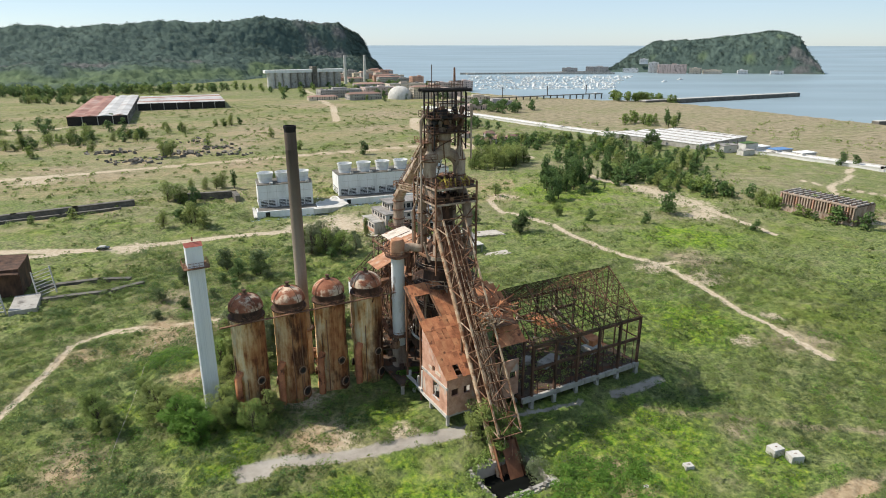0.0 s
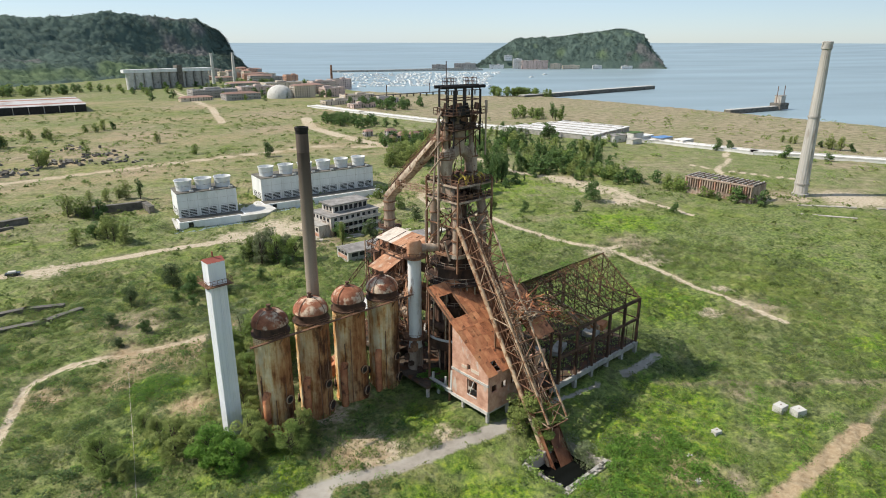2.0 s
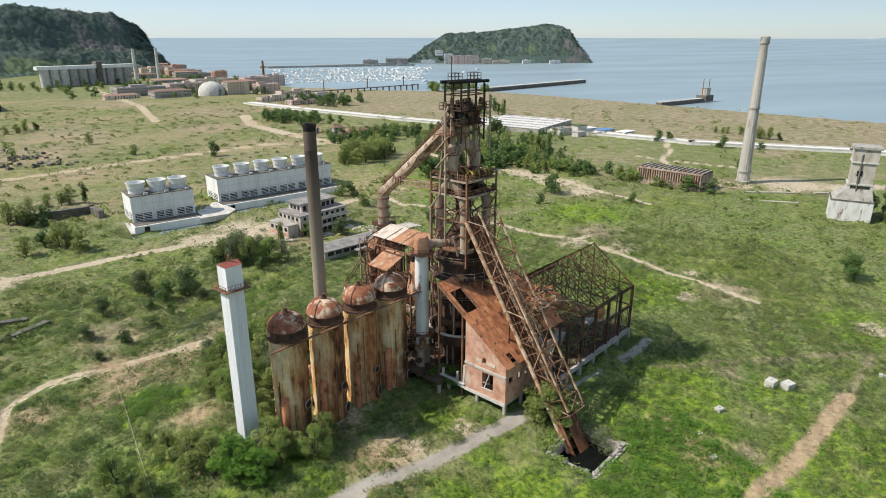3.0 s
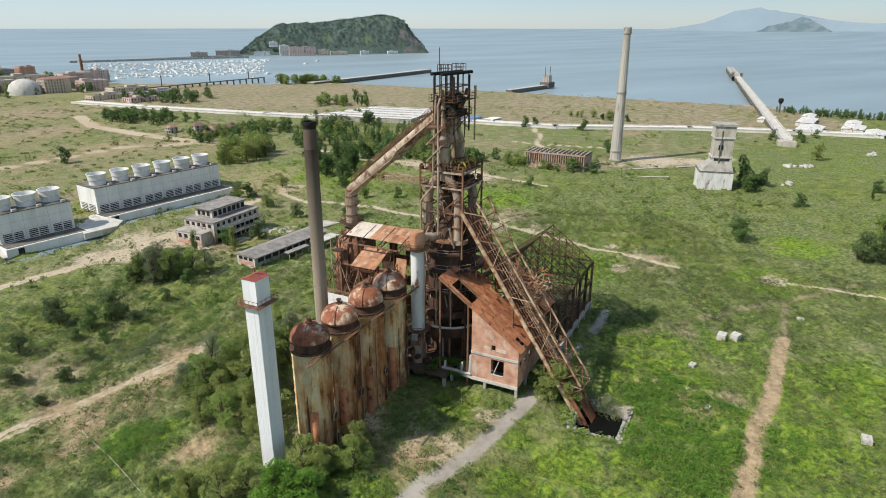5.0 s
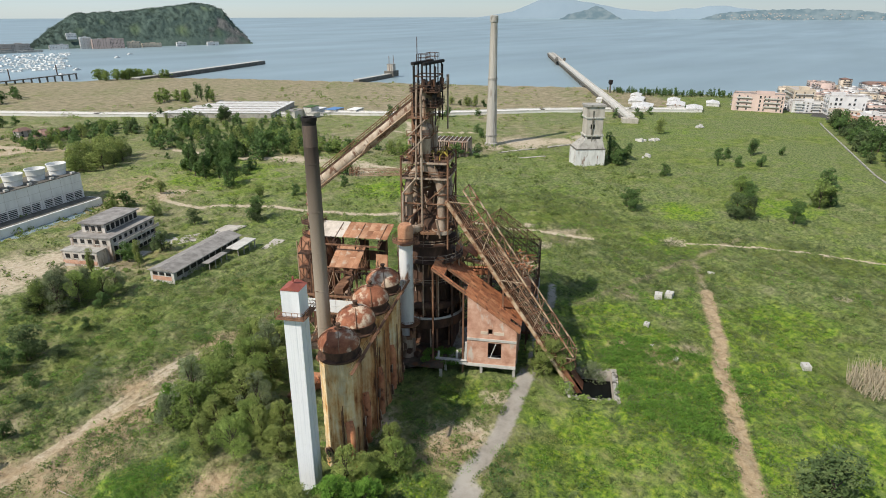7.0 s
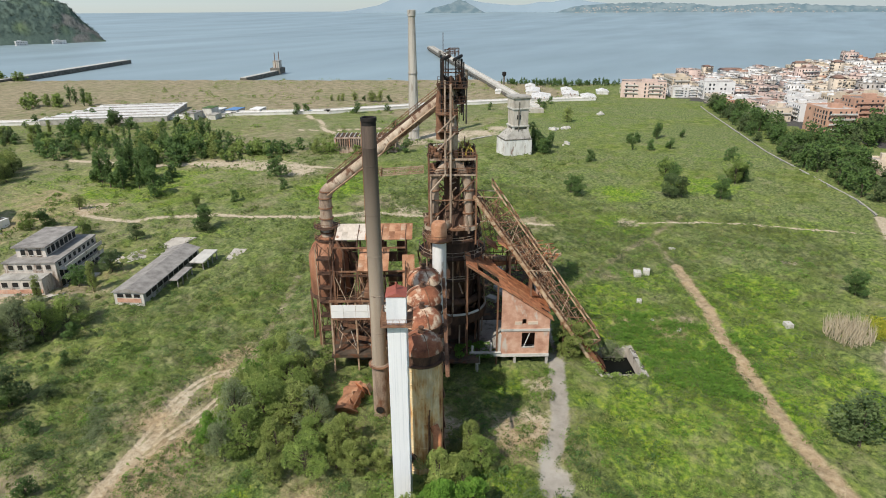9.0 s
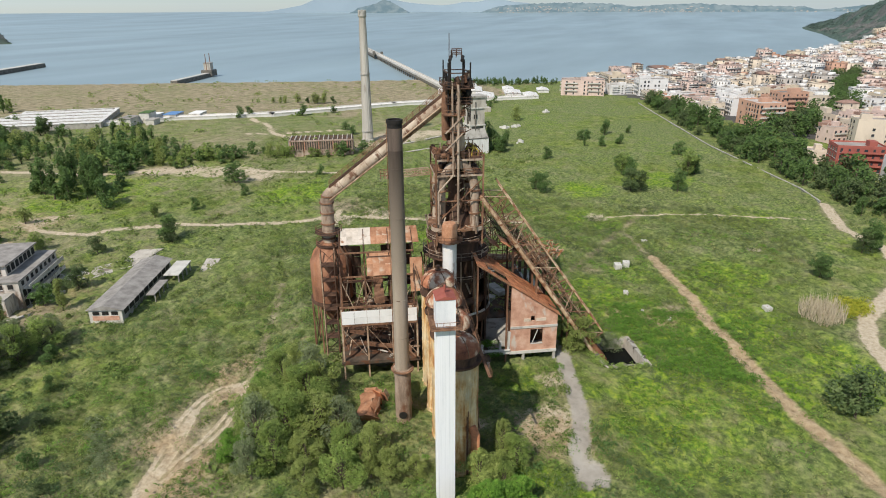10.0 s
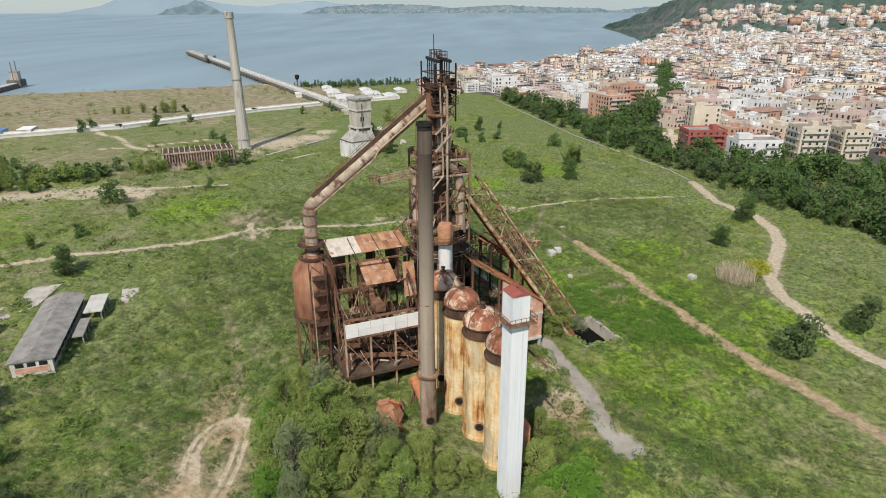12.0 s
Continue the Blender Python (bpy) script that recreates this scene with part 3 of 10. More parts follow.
def hill_material():
    """Forest floor, grassy slope and bare rock, by the hill's own meadow and rock layers."""
    m = bpy.data.materials.new("hillside")
    m.use_nodes = True
    N, L = m.node_tree.nodes, m.node_tree.links
    bsdf = N["Principled BSDF"]
    tc = N.new("ShaderNodeTexCoord")

    def tex(sc, stretch=(1, 1, 1)):
        mp, n = N.new("ShaderNodeMapping"), N.new("ShaderNodeTexNoise")
        mp.inputs["Scale"].default_value = stretch
        L.new(tc.outputs["Object"], mp.inputs["Vector"])
        L.new(mp.outputs[0], n.inputs["Vector"])
        n.inputs["Scale"].default_value, n.inputs["Detail"].default_value, n.inputs["Roughness"].default_value = sc, 6, 0.65
        return n.outputs["Fac"]

    def ramp(src, a, b):
        r = N.new("ShaderNodeValToRGB")
        r.color_ramp.elements[0].position, r.color_ramp.elements[0].color = 0.35, (*a, 1)
        r.color_ramp.elements[1].position, r.color_ramp.elements[1].color = 0.65, (*b, 1)
        L.new(src, r.inputs["Fac"])
        return r.outputs["Color"]

    # forest floor tone is blued for distance haze too
    col = ramp(tex(0.05), (0.060, 0.090, 0.080), (0.100, 0.140, 0.112))
    for nm, c in (("meadow", ramp(tex(0.04), (0.085, 0.125, 0.072), (0.135, 0.180, 0.092))), ("rock", ramp(tex(0.12, (1, 1, 0.3)), (0.085, 0.090, 0.085), (0.165, 0.165, 0.155)))):
        at, x = N.new("ShaderNodeAttribute"), N.new("ShaderNodeMix")
        at.attribute_name = nm
        x.data_type = "RGBA"
        L.new(at.outputs["Fac"], x.inputs["Factor"])
        L.new(col, x.inputs["A"])
        L.new(c, x.inputs["B"])
        col = x.outputs["Result"]
    L.new(col, bsdf.inputs["Base Color"])
    bsdf.inputs["Roughness"].default_value = 0.95
    bsdf.inputs["Specular IOR Level"].default_value = 0.1
    bp = N.new("ShaderNodeBump")
    bp.inputs["Strength"].default_value, bp.inputs["Distance"].default_value = 0.7, 3.0
    L.new(tex(0.15), bp.inputs["Height"])
    L.new(bp.outputs[0], bsdf.inputs["Normal"])
    return m


HILL = hill_material()
MEADOW = ground_material()
SEA = water("sea_water", (0.258, 0.336, 0.366), 0.38, 0.004)
POND = water("pond_water", (0.008, 0.009, 0.008), 0.1, 0.3)
PALE_DUCT = stuff("pale_duct", [(0.26, 0.18, 0.12), (0.46, 0.37, 0.28), (0.62, 0.54, 0.43)], 0.4, 0.8, stretch=(1, 1, 0.6), stain=((0.15, 0.08, 0.05), 0.57, 0.45, (1, 1, 1)))

# ---- the plain, the hills and the sea ----
COAST = [(-2600, 2500), (-700, 2200), (-260, 1990), (-172, 1880), (-160, 1650), (-120, 1450), (-20, 1172), (70, 1000), (200, 905), (298, 868), (350, 790), (430, 628), (510, 460), (550, 385), (542, 335), (546, 290), (574, 246),
         (737, 162), (865, 50), (945, -36), (1081, -94), (1313, -185), (1402, -180), (2083, -228), (2560, -224), (2640, -330), (2900, -900)]
TOWN_POLY = [(640, 196), (562, 220), (500, 180), (440, 118), (385, 82), (300, 12), (225, -30), (190, -110), (150, -420), (520, -720), (1000, -700), (1340, -560), (1180, -330), (1290, -215), (1081, -110), (945, -50), (860, 30), (760, 130)]
WHITE_ROAD = [(-20, 770), (28, 690), (107, 577), (191, 473), (232, 440), (272, 382), (352, 318), (402, 264), (430, 225)]
FAR_TRACKS = [  # centre line, half width
    ([(-520, 250), (-253, 352), (-174, 394), (-110, 430), (-21, 476), (27, 465), (60, 430)], 3.0),
    ([(-29, 660), (-25, 584), (-1, 524), (27, 465)], 5.0),
    ([(-226, 1058), (-133, 776), (-106, 634), (-25, 634)], 3.5),
    ([(-520, 600), (-360, 560), (-330, 630)], 3.0),
    ([(80, 404), (90, 355), (105, 337), (112, 323)], 2.0),
    ([(263, 401), (240, 365), (211, 334), (203, 316)], 1.5),
    ([(240, 300), (215, 330), (205, 352)], 1.4),
]
YARD_TRACKS = [  # centre line, half width
    ([(-420, 200), (-250, 218), (-167, 223), (-130, 226), (-102, 237), (-62, 252), (-26, 267), (-13, 283), (10, 300)], 2.2),
    ([(-260, 200), (-167, 213), (-130, 226)], 1.6),
    ([(30, -160), (-45, -30), (-80, 60), (-93, 110), (-94, 128), (-96, 146), (-91, 155), (-84, 158), (-70, 161), (-54, 165.5), (-42, 171)], 0.9),
    ([(41, 309), (30, 316), (23, 305), (27, 283), (36, 276), (48, 260), (54, 242), (60, 230), (68, 219), (77, 210), (84, 212)], 1.2),
]
LOOP = [(-90, 154), (-80, 158), (-68.3, 161.6), (-61.8, 163.9), (-56.2, 166.1), (-48.7, 169.8), (-42, 171.8), (-37.5, 172.3), (-33.5, 171.0), (-31, 168.2), (-31.8, 166.2), (-37.6, 164.2), (-44.3, 162.9), (-49.9, 162.4), (-55.5, 162.4), (-62, 162.8)]
MEADOW_TRACKS = [  # centre line, half width
    ([(77, 210), (82, 196), (88, 168), (97, 140)], 1.0),
    ([(163, 33), (129, 31), (112, 22), (97, 21), (83, 24), (68, 31), (53, 38), (40, 40), (28, 38), (12, 35), (-8, 24), (-40, 10), (-150, -40), (-300, -60)], 1.9),
    ([(114, 112), (125, 93), (133, 66), (138, 40)], 0.5),
    ([(126, 283), (133, 262), (136, 246)], 1.3),
]
def beside(pts, off):
    """The line shifted sideways by off: one of two wheel ruts."""
    out = []
    for i, p in enumerate(pts):
        a, b = pts[max(i - 1, 0)], pts[min(i + 1, len(pts) - 1)]
        n = math.hypot(b[0] - a[0], b[1] - a[1])
        out.append((p[0] - (b[1] - a[1]) / n * off, p[1] + (b[0] - a[0]) / n * off))
    return out


TRACKS = FAR_TRACKS + YARD_TRACKS + MEADOW_TRACKS + [(beside(LOOP, .8), .42), (beside(LOOP, -.8), .42)]
FAINT_PATHS = [[(-33, 166), (-21.3, 171.2), (-4.9, 179.7), (15.9, 191.2)], [(76, 93), (84, 97), (97, 104)], [(44, 118), (70, 112), (97, 106), (130, 100)]]
BROWN_TRACKS = [([(76, 93), (62, 86.5), (47, 79.5), (37, 76.5), (22, 69), (2, 60), (-23, 45), (-60, 27), (-200, -50)], 1.6)]
PAVED = [([(-36, 94.3), (-29, 97), (-24, 97.6), (-19, 98.3), (-14, 100), (-9, 102), (-3, 104.2), (5.5, 107.4)], 1.75), ([(-34.5, 92.6), (-32, 93.6)], 1.8), ([(38, 121.5), (44, 124.5), (50, 128)], 1.2), ([(5, 107), (14, 112), (30, 118)], 0.5)]
DIRT_SPOTS = [(-32.3, 167.8, 2.2), (-63, 162.6, 1.8), (205, 262, 6), (270, 238, 7), (190, 266, 5), (-53, 254, 8), (-43, 259, 8), (-47, 270, 7), (-36, 265, 6), (-62, 257, 5), (107, 330, 7), (116, 316, 9), (121, 300, 9), (124, 287, 6), (112, 325, 7), (30, 312, 6), (73, 206, 5), (118, 276, 7), (112, 300, 5)]
DIRT_SPOTS += [(228, 262, 10), (222, 250, 8), (112, 116, 4), (-22, 103.5, 5), (-8, 106, 3), (-30, 118, 4), (-120, 228, 6), (-32, 263, 9), (-45, 262, 6), (235, 255, 13), (250, 240, 9), (-260, 345, 14), (-230, 350, 12), (-33, 93, 1), (80, 150, 3), (95, 165, 2.5), (97, 62, 2), (88, 196, 6)]
RED_SPOTS = [(-74, 151, 5), (-69, 158, 4), (-76.6, 144, 4), (-78, 160, 4), (-58, 159.5, 4.5), (-64, 159, 4), (-52, 160, 3), (-30, 175, 4), (-24, 173, 3), (-200, 262, 6), (-180, 272, 6), (-160, 284, 6), (-236, 448, 10), (-205, 415, 11), (-180, 440, 10), (-165, 466, 9), (-195, 500, 8), (-60, 158, 5), (-52, 169, 4), (-36, 168, 3.5), (-66, 152, 5), (-25, 103, 5), (-90, 140, 4), (33, 88, 4), (31, 98, 2.5), (-58, 128, 4), (-68, 96, 4)]
LUSH_SPOTS = [(-67, 138, 6), (-63.5, 140, 4), (-12, 82, 12), (8, 66, 12), (20, 74, 9), (34, 78, 8), (26, 98, 6), (44, 104, 7), (-40, 98, 6), (55, 75, 9), (70, 70, 10), (20, 45, 12), (45, 112, 8), (12, 84, 9), (22, 82, 7), (30, 92, 6), (-5, 88, 9), (-16, 88, 7)]
LUSH_SPOTS += [(5, 75, 9), (40, 96, 6), (30, 105, 5), (-45, 104, 6), (40, 66, 8), (180, 100, 12), (150, 128, 9), (70, 160, 12), (110, 120, 8), (60, 330, 30), (120, 320, 20), (-62, 118, 6), (62, 98, 5), (15, 112, 5), (-12, 112, 5), (100, 245, 16), (30, 60, 7)]
DRY_SPOTS = [(-200, 370, 26), (-300, 330, 30), (-130, 405, 16), (-160, 560, 40), (-290, 590, 30), (-60, 580, 32), (-60, 700, 45), (-160, 800, 40), (-215, 470, 22), (-235, 380, 24), (110, 330, 14), (235, 262, 22), (90, 215, 10), (-24, 102, 9), (-66, 156, 9), (95, 150, 9), (-48, 168, 10), (60, 110, 3), (-80, 178, 9), (-25, 240, 8), (200, 270, 16), (300, 330, 20), (-170, 480, 40), (40, 85, 3), (-70, 100, 6)]


def seg_dist(x, y, pts):
    """Distance of every (x, y) from a polyline."""
    d = np.full(np.shape(x), 1e9)
    for (ax, ay), (bx, by) in zip(pts, pts[1:]):
        vx, vy = bx - ax, by - ay
        t = np.clip(((x - ax) * vx + (y - ay) * vy) / (vx * vx + vy * vy), 0, 1)
        d = np.minimum(d, np.hypot(x - ax - t * vx, y - ay - t * vy))
    return d


def inside(x, y, poly):
    c = np.zeros(np.shape(x), bool)
    for (ax, ay), (bx, by) in zip(poly, poly[1:] + poly[:1]):
        if ay == by:
            continue
        c ^= ((ay > y) != (by > y)) & (x < (bx - ax) * (y - ay) / (by - ay) + ax)
    return c


def step01(a, b, x):
    t = np.clip((x - a) / (b - a), 0, 1)
    return t * t * (3 - 2 * t)


SEA_POLY = COAST + [(5200, -900), (5200, 5200), (-2600, 5200)]
POOL_UV = (29.8, 41.2, -47.6, -38.6)


def wob(x, y, s, seed=0.0):
    """A cheap smooth unevenness between about -1 and 1."""
    return (np.sin(x / s + seed) * np.cos(y / s * 1.3 + seed * 2) + 0.6 * np.sin(x / s * 2.3 - y / s * 1.7 + seed) + 0.4 * np.cos(x / s * 3.9 + y / s * 4.3)) / 2


def height(x, y):
    x, y = np.asarray(x, float), np.asarray(y, float)
    u, v = (x - OX) * UX + (y - OY) * UY, -(x - OX) * UY + (y - OY) * UX
    du = np.maximum(np.maximum(-12 - u, u - 86), 0)
    dv = np.maximum(np.maximum(-27 - v, v - 30), 0)
    h = 2.0 * (1 - step01(0, 12, np.hypot(du, dv)))
    flat = 1 - step01(0, 6, np.hypot(np.maximum(np.abs(u - 35) - 45, 0), np.maximum(np.abs(v) - 30, 0)))
    h = h + 0.35 * wob(x, y, 11.0) * (1 - 0.7 * flat)
    # the town climbs away from the plain
    h = h + 20 * step01(350, 1500, x * 0.75 - y * 0.66) * step01(80, -250, y) * (1 - step01(1250, 1600, x))
    # the hill inland
    s = np.where(inside(x, y, SEA_POLY), 1.0, -1.0) * np.minimum(seg_dist(x, y, COAST), 400)
    shore = step01(-14, 10, s)
    h = h * (1 - shore) + -8.0 * shore
    # lower ground before the cooling blocks
    h = h - 3.2 * (1 - step01(3, 13, np.minimum(seg_dist(x, y, [(-84, 278), (-58, 287)]), seg_dist(x, y, [(-47, 304), (5, 325)]))))
    # the pit under the skip bridge
    pit = (u > POOL_UV[0] - .7) & (u < POOL_UV[1] + .7) & (v > POOL_UV[2] - .7) & (v < POOL_UV[3] + .7)
    rim = (u > POOL_UV[0] - 1.6) & (u < POOL_UV[1] + 1.6) & (v > POOL_UV[2] - 1.6) & (v < POOL_UV[3] + 1.6)
    return np.where(pit, -6.0, np.where(rim, np.minimum(h, -0.1), h))


def h1(x, y):
    return float(height(np.array([x]), np.array([y]))[0])


def lines(lo, hi, a, b, fine, grow=1.16):
    """Grid lines: fine between a and b, widening outwards to lo and hi."""
    mid = list(np.arange(a, b + 1e-6, fine))
    out, s, k = [], fine, b
    while k < hi:
        s *= grow
        k += min(s, 160)
        out.append(k)
    left, s, k = [], fine, a
    while k > lo:
        s *= grow
        k -= min(s, 160)
        left.append(k)
    return np.array(left[::-1] + mid + out)


def build_ground():
    gx, gy = lines(-2500, 4800, -120, 130, 0.9, 1.035), lines(-2500, 4500, 48, 215, 0.9, 1.03)
    gx, gy = np.union1d(gx, np.arange(-69.75, -28, 0.9)), np.union1d(gy, np.arange(157.35, 175, 0.9))
    X, Y = np.meshgrid(gx, gy)
    Z = height(X, Y)
    nx, ny = len(gx), len(gy)
    rs = np.random.RandomState(3)
    u, v = (X - OX) * UX + (Y - OY) * UY, -(X - OX) * UY + (Y - OY) * UX
    dirt, dry, lush, red, pave, street = (np.zeros(X.shape) for _ in range(6))
    street = np.where(inside(X, Y, TOWN_POLY), 0.9, 0.0)
    for pts, w in PAVED:
        pave = np.maximum(pave, 1.1 - 0.6 * (seg_dist(X, Y, pts) / w) ** 2)
    for pts, w in TRACKS:
        dirt = np.maximum(dirt, 1.3 - 0.72 * (seg_dist(X, Y, pts) / w) ** 1.6)
        if w > 0.5:
            dry = np.maximum(dry, 0.75 - 0.25 * seg_dist(X, Y, pts) / w)
    for pts in FAINT_PATHS:
        dry = np.maximum(dry, 0.85 - 0.3 * seg_dist(X, Y, pts) / 0.9)
    for pts, w in BROWN_TRACKS:
        red = np.maximum(red, 1.25 - 0.6 * (seg_dist(X, Y, pts) / w) ** 1.6)
    for lst, lay in ((DIRT_SPOTS, dirt), (RED_SPOTS, red), (LUSH_SPOTS, lush), (DRY_SPOTS, dry)):
        for x, y, r in lst:
            np.maximum(lay, (1.05 if lay is lush else 0.95) - 0.45 * np.hypot(X - x, Y - y) / r, out=lay)
    beyond = inside(X, Y, WHITE_ROAD + [(560, 330), (430, 640), (300, 880), (60, 1010)])
    dry = np.where(beyond, np.maximum(dry, 0.76 + 0.24 * wob(X, Y, 34, 3.0) + 0.12 * wob(X, Y, 11, 1.0)), dry)
    dry = np.maximum(dry, (0.36 + 0.26 * wob(X, Y, 52, 5.0) + 0.16 * wob(X, Y * 1.8, 19, 2.0)) * (Y > 250))
    red = np.maximum(red, np.where((Y > 300) & (X < 40), 0.31 + 0.22 * wob(X, Y * 1.6, 44, 1.5) + 0.16 * wob(X, Y * 2, 15, 4.5), 0) * np.where(Y < 900, 1, 0))
    sand = np.where((seg_dist(X, Y, COAST) < 14) & (X < 650), 0.8, 0)
    dirt = np.maximum(dirt, sand)
    dry = np.maximum(dry, np.where(Y < 330, np.where(X > 20, 0.2, 0.25), 0.33))
    lush = np.maximum(lush, 0.18)
    dirt, red = np.maximum(dirt, 0.02), np.maximum(red, 0.05)
    red = np.maximum(red, np.where((X < 0) & (Y < 260), 0.13 + 0.17 * wob(X, Y, 23, 2.5) + 0.1 * wob(X, Y, 9, 6.0), 0))
    lush = np.maximum(lush, np.where(Y < 420, np.where(X > -20, 0.2, 0.12) + 0.22 * wob(X, Y, 31, 7.0) + 0.1 * wob(X, Y, 12, 3.0), 0))
    # rough growth on the near meadow
    grassy = np.clip(1 - dirt * 1.6, 0, 1) * np.clip(1.3 - pave * 1.6, 0, 1) * (np.hypot(X - 5, Y - 120) < 260)
    Z = Z + grassy * (0.35 * wob(X, Y, 1.6, 2.0) + 0.3 * wob(Y, X, 2.7, 4.0) + 0.5 * wob(X, Y, 5.3, 1.0) + rs.rand(*X.shape) * 0.4)
    idx = np.arange(nx * ny).reshape(ny, nx)
    quads = np.stack([idx[:-1, :-1], idx[:-1, 1:], idx[1:, 1:], idx[1:, :-1]], -1).reshape(-1, 4)
    me = bpy.data.meshes.new("ground")
    me.vertices.add(nx * ny)
    me.vertices.foreach_set("co", np.stack([X, Y, Z], -1).astype(np.float32).ravel())
    me.loops.add(quads.size)
    me.loops.foreach_set("vertex_index", quads.astype(np.int32).ravel())
    me.polygons.add(len(quads))
    me.polygons.foreach_set("loop_start", np.arange(0, quads.size, 4, dtype=np.int32))
    me.polygons.foreach_set("use_smooth", np.ones(len(quads), bool))
    me.update(calc_edges=True)
    for nm, lay in (("dirt", dirt), ("dry", dry), ("lush", lush), ("red", red), ("pave", pave), ("street", street)):
        at = me.attributes.new(nm, "FLOAT", "POINT")
        at.data.foreach_set("value", lay.astype(np.float32).ravel())
    me.materials.append(MEADOW)
    return tagged(new("ground", me), "rough green meadow with dry grass and bare tracks", "ground", kind="structure")


def build_sea():
    """One sheet of water; far out it lifts a little, to meet the horizon within the camera's reach."""
    g = Geo()
    rr = [10, 300, 600, 900, 1200, 1600, 2000, 2500, 3000, 3500, 4000, 4500, 4880]
    seg = 96
    for r in rr:
        z = -3.0 + 53.5 * max(0, (r - 2300) / 2580) ** 1.5
        for k in range(seg):
            t = 2 * math.pi * k / seg
            g.v.append((r * math.cos(t), 100 + r * math.sin(t), z))
    for i in range(len(rr) - 1):
        for k in range(seg):
            a, b = i * seg + k, i * seg + (k + 1) % seg
            g.f.append((a, b, b + seg, a + seg))
    return single("water", g, SEA, "calm pale blue-grey sea reaching the horizon", "sea", "structure", True)


GROUND = build_ground()
build_sea()

# ---- the ironworks ----
RING = 2.0     # level of the yard
CREEPER = stuff("creeper_on_steel", [(0.05, 0.035, 0.02), (0.10, 0.085, 0.03), (0.14, 0.15, 0.05)], 0.5, 0.9)


def stove(i, u, v, top, label):
    """A hot-blast stove: riveted shell, domed cap with finial, collar, manholes, foot pipe."""
    t = thing("hot_blast_stove", u, v, RING, label, "stove", "row of hot blast stoves")
    r = 3.32
    g = Geo()
    prof = [(r + 0.15, 0.0), (r + 0.15, RING + 0.8), (r, RING + 0.8)]
    z = RING + 0.8
    while z < top - 5.6:
        z2 = min(z + 2.4, top - 5.4)
        prof += [(r, z2 - 0.09), (r + 0.06, z2 - 0.09), (r + 0.06, z2), (r, z2)]
        z = z2
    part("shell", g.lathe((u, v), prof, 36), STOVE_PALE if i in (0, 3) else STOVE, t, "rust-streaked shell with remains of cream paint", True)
    zc = top - 5.4
    part("collar", Geo().lathe((u, v), [(r - 0.1, zc), (r + 0.28, zc), (r + 0.28, zc + 0.3), (r - 0.25, zc + 0.3), (r - 0.3, zc + 1.7), (r + 0.12, zc + 1.7), (r + 0.12, zc + 1.95), (r - 0.2, zc + 1.95)], 36), RUST_DARK, t, "dark rusted neck", True)
    dome = [(r + 0.12, zc + 1.9)] + [(max(0.55, (r + 0.1) * math.cos(a)), zc + 1.95 + 2.75 * math.sin(a)) for a in [radians(10 * k) for k in range(9)]] + [(0.55, zc + 4.75), (0.0, zc + 4.75)]
    d = part("dome", Geo().lathe((u, v), dome, 36), RUST_DOME, t, "rust-red dome with pale patches", True)
    part("finial", Geo().lathe((u, v), [(0.6, zc + 4.55), (0.6, zc + 4.85), (0.3, zc + 4.85), (0.3, top + 0.0), (0.45, top + 0.0), (0.45, top + 0.2), (0, top + 0.2)], 14), RUST_DARK, d, "", True)
    for k in range(4):
        a = radians(20 + 90 * k)
        g = Geo()
        g.tube([(u + (r + 0.18) * math.cos(a) * math.cos(b), v + (r + 0.18) * math.sin(a) * math.cos(b), zc + 2.0 + 2.8 * math.sin(b)) for b in [radians(8 * j) for j in range(10)]], 0.07, 5)
        part("seam_pipe", g, RUST_STEEL, d)
    for a, z, rr in ((-75, RING + 7.5, 0.75), (-62, RING + 2.2, 0.95), (150, RING + 3.5, 0.8)):
        a = radians(a)
        c, s = math.cos(a), math.sin(a)
        p, q = (u + (r - 0.3) * c, v + (r - 0.3) * s, z), (u + (r + 0.45) * c, v + (r + 0.45) * s, z)
        n = part("manhole", Geo().tube([p, q], [rr, rr], 16, True), RUST_DARK, t, "flanged nozzle with an open mouth")
        part("mouth", Geo().tube([q, (u + (r + 0.47) * c, v + (r + 0.47) * s, z)], rr * 0.68, 14), DARK_HOLE, n)
        part("flange", Geo().tube([(u + (r + 0.32) * c, v + (r + 0.32) * s, z), (u + (r + 0.44) * c, v + (r + 0.44) * s, z)], rr + 0.16, 16), RUST_PALE, n)
    for k in range(5):
        a = radians(rnd.uniform(190, 350))
        c, s = math.cos(a), math.sin(a)
        part("pipe", Geo().tube([(u + (r + 0.2) * c, v + (r + 0.2) * s, RING), (u + (r + 0.2) * c, v + (r + 0.2) * s, RING + rnd.uniform(6, 20))], 0.09, 6), RUST_STEEL, t)
    part("foot_pipe", Geo().tube([(u - 3.4, v - 2.4, RING - 1), (u - 3.4, v - 2.4, RING + 8.5), (u - 2.6, v - 1.8, RING + 9.6)], 0.75, 12), RUST_ROOF, t, "flaking rust-red standpipe", True)
    return t


for i, lab in enumerate(("rust-streaked steel stove with pale patched dome, end of the row", "brown rusted steel stove with orange dome",
                         "brown rusted steel stove with orange dome and finial", "cream and rust streaked stove beside the white stack")):
    stove(i, 8.66 * i, 0.0, 28.2, lab)


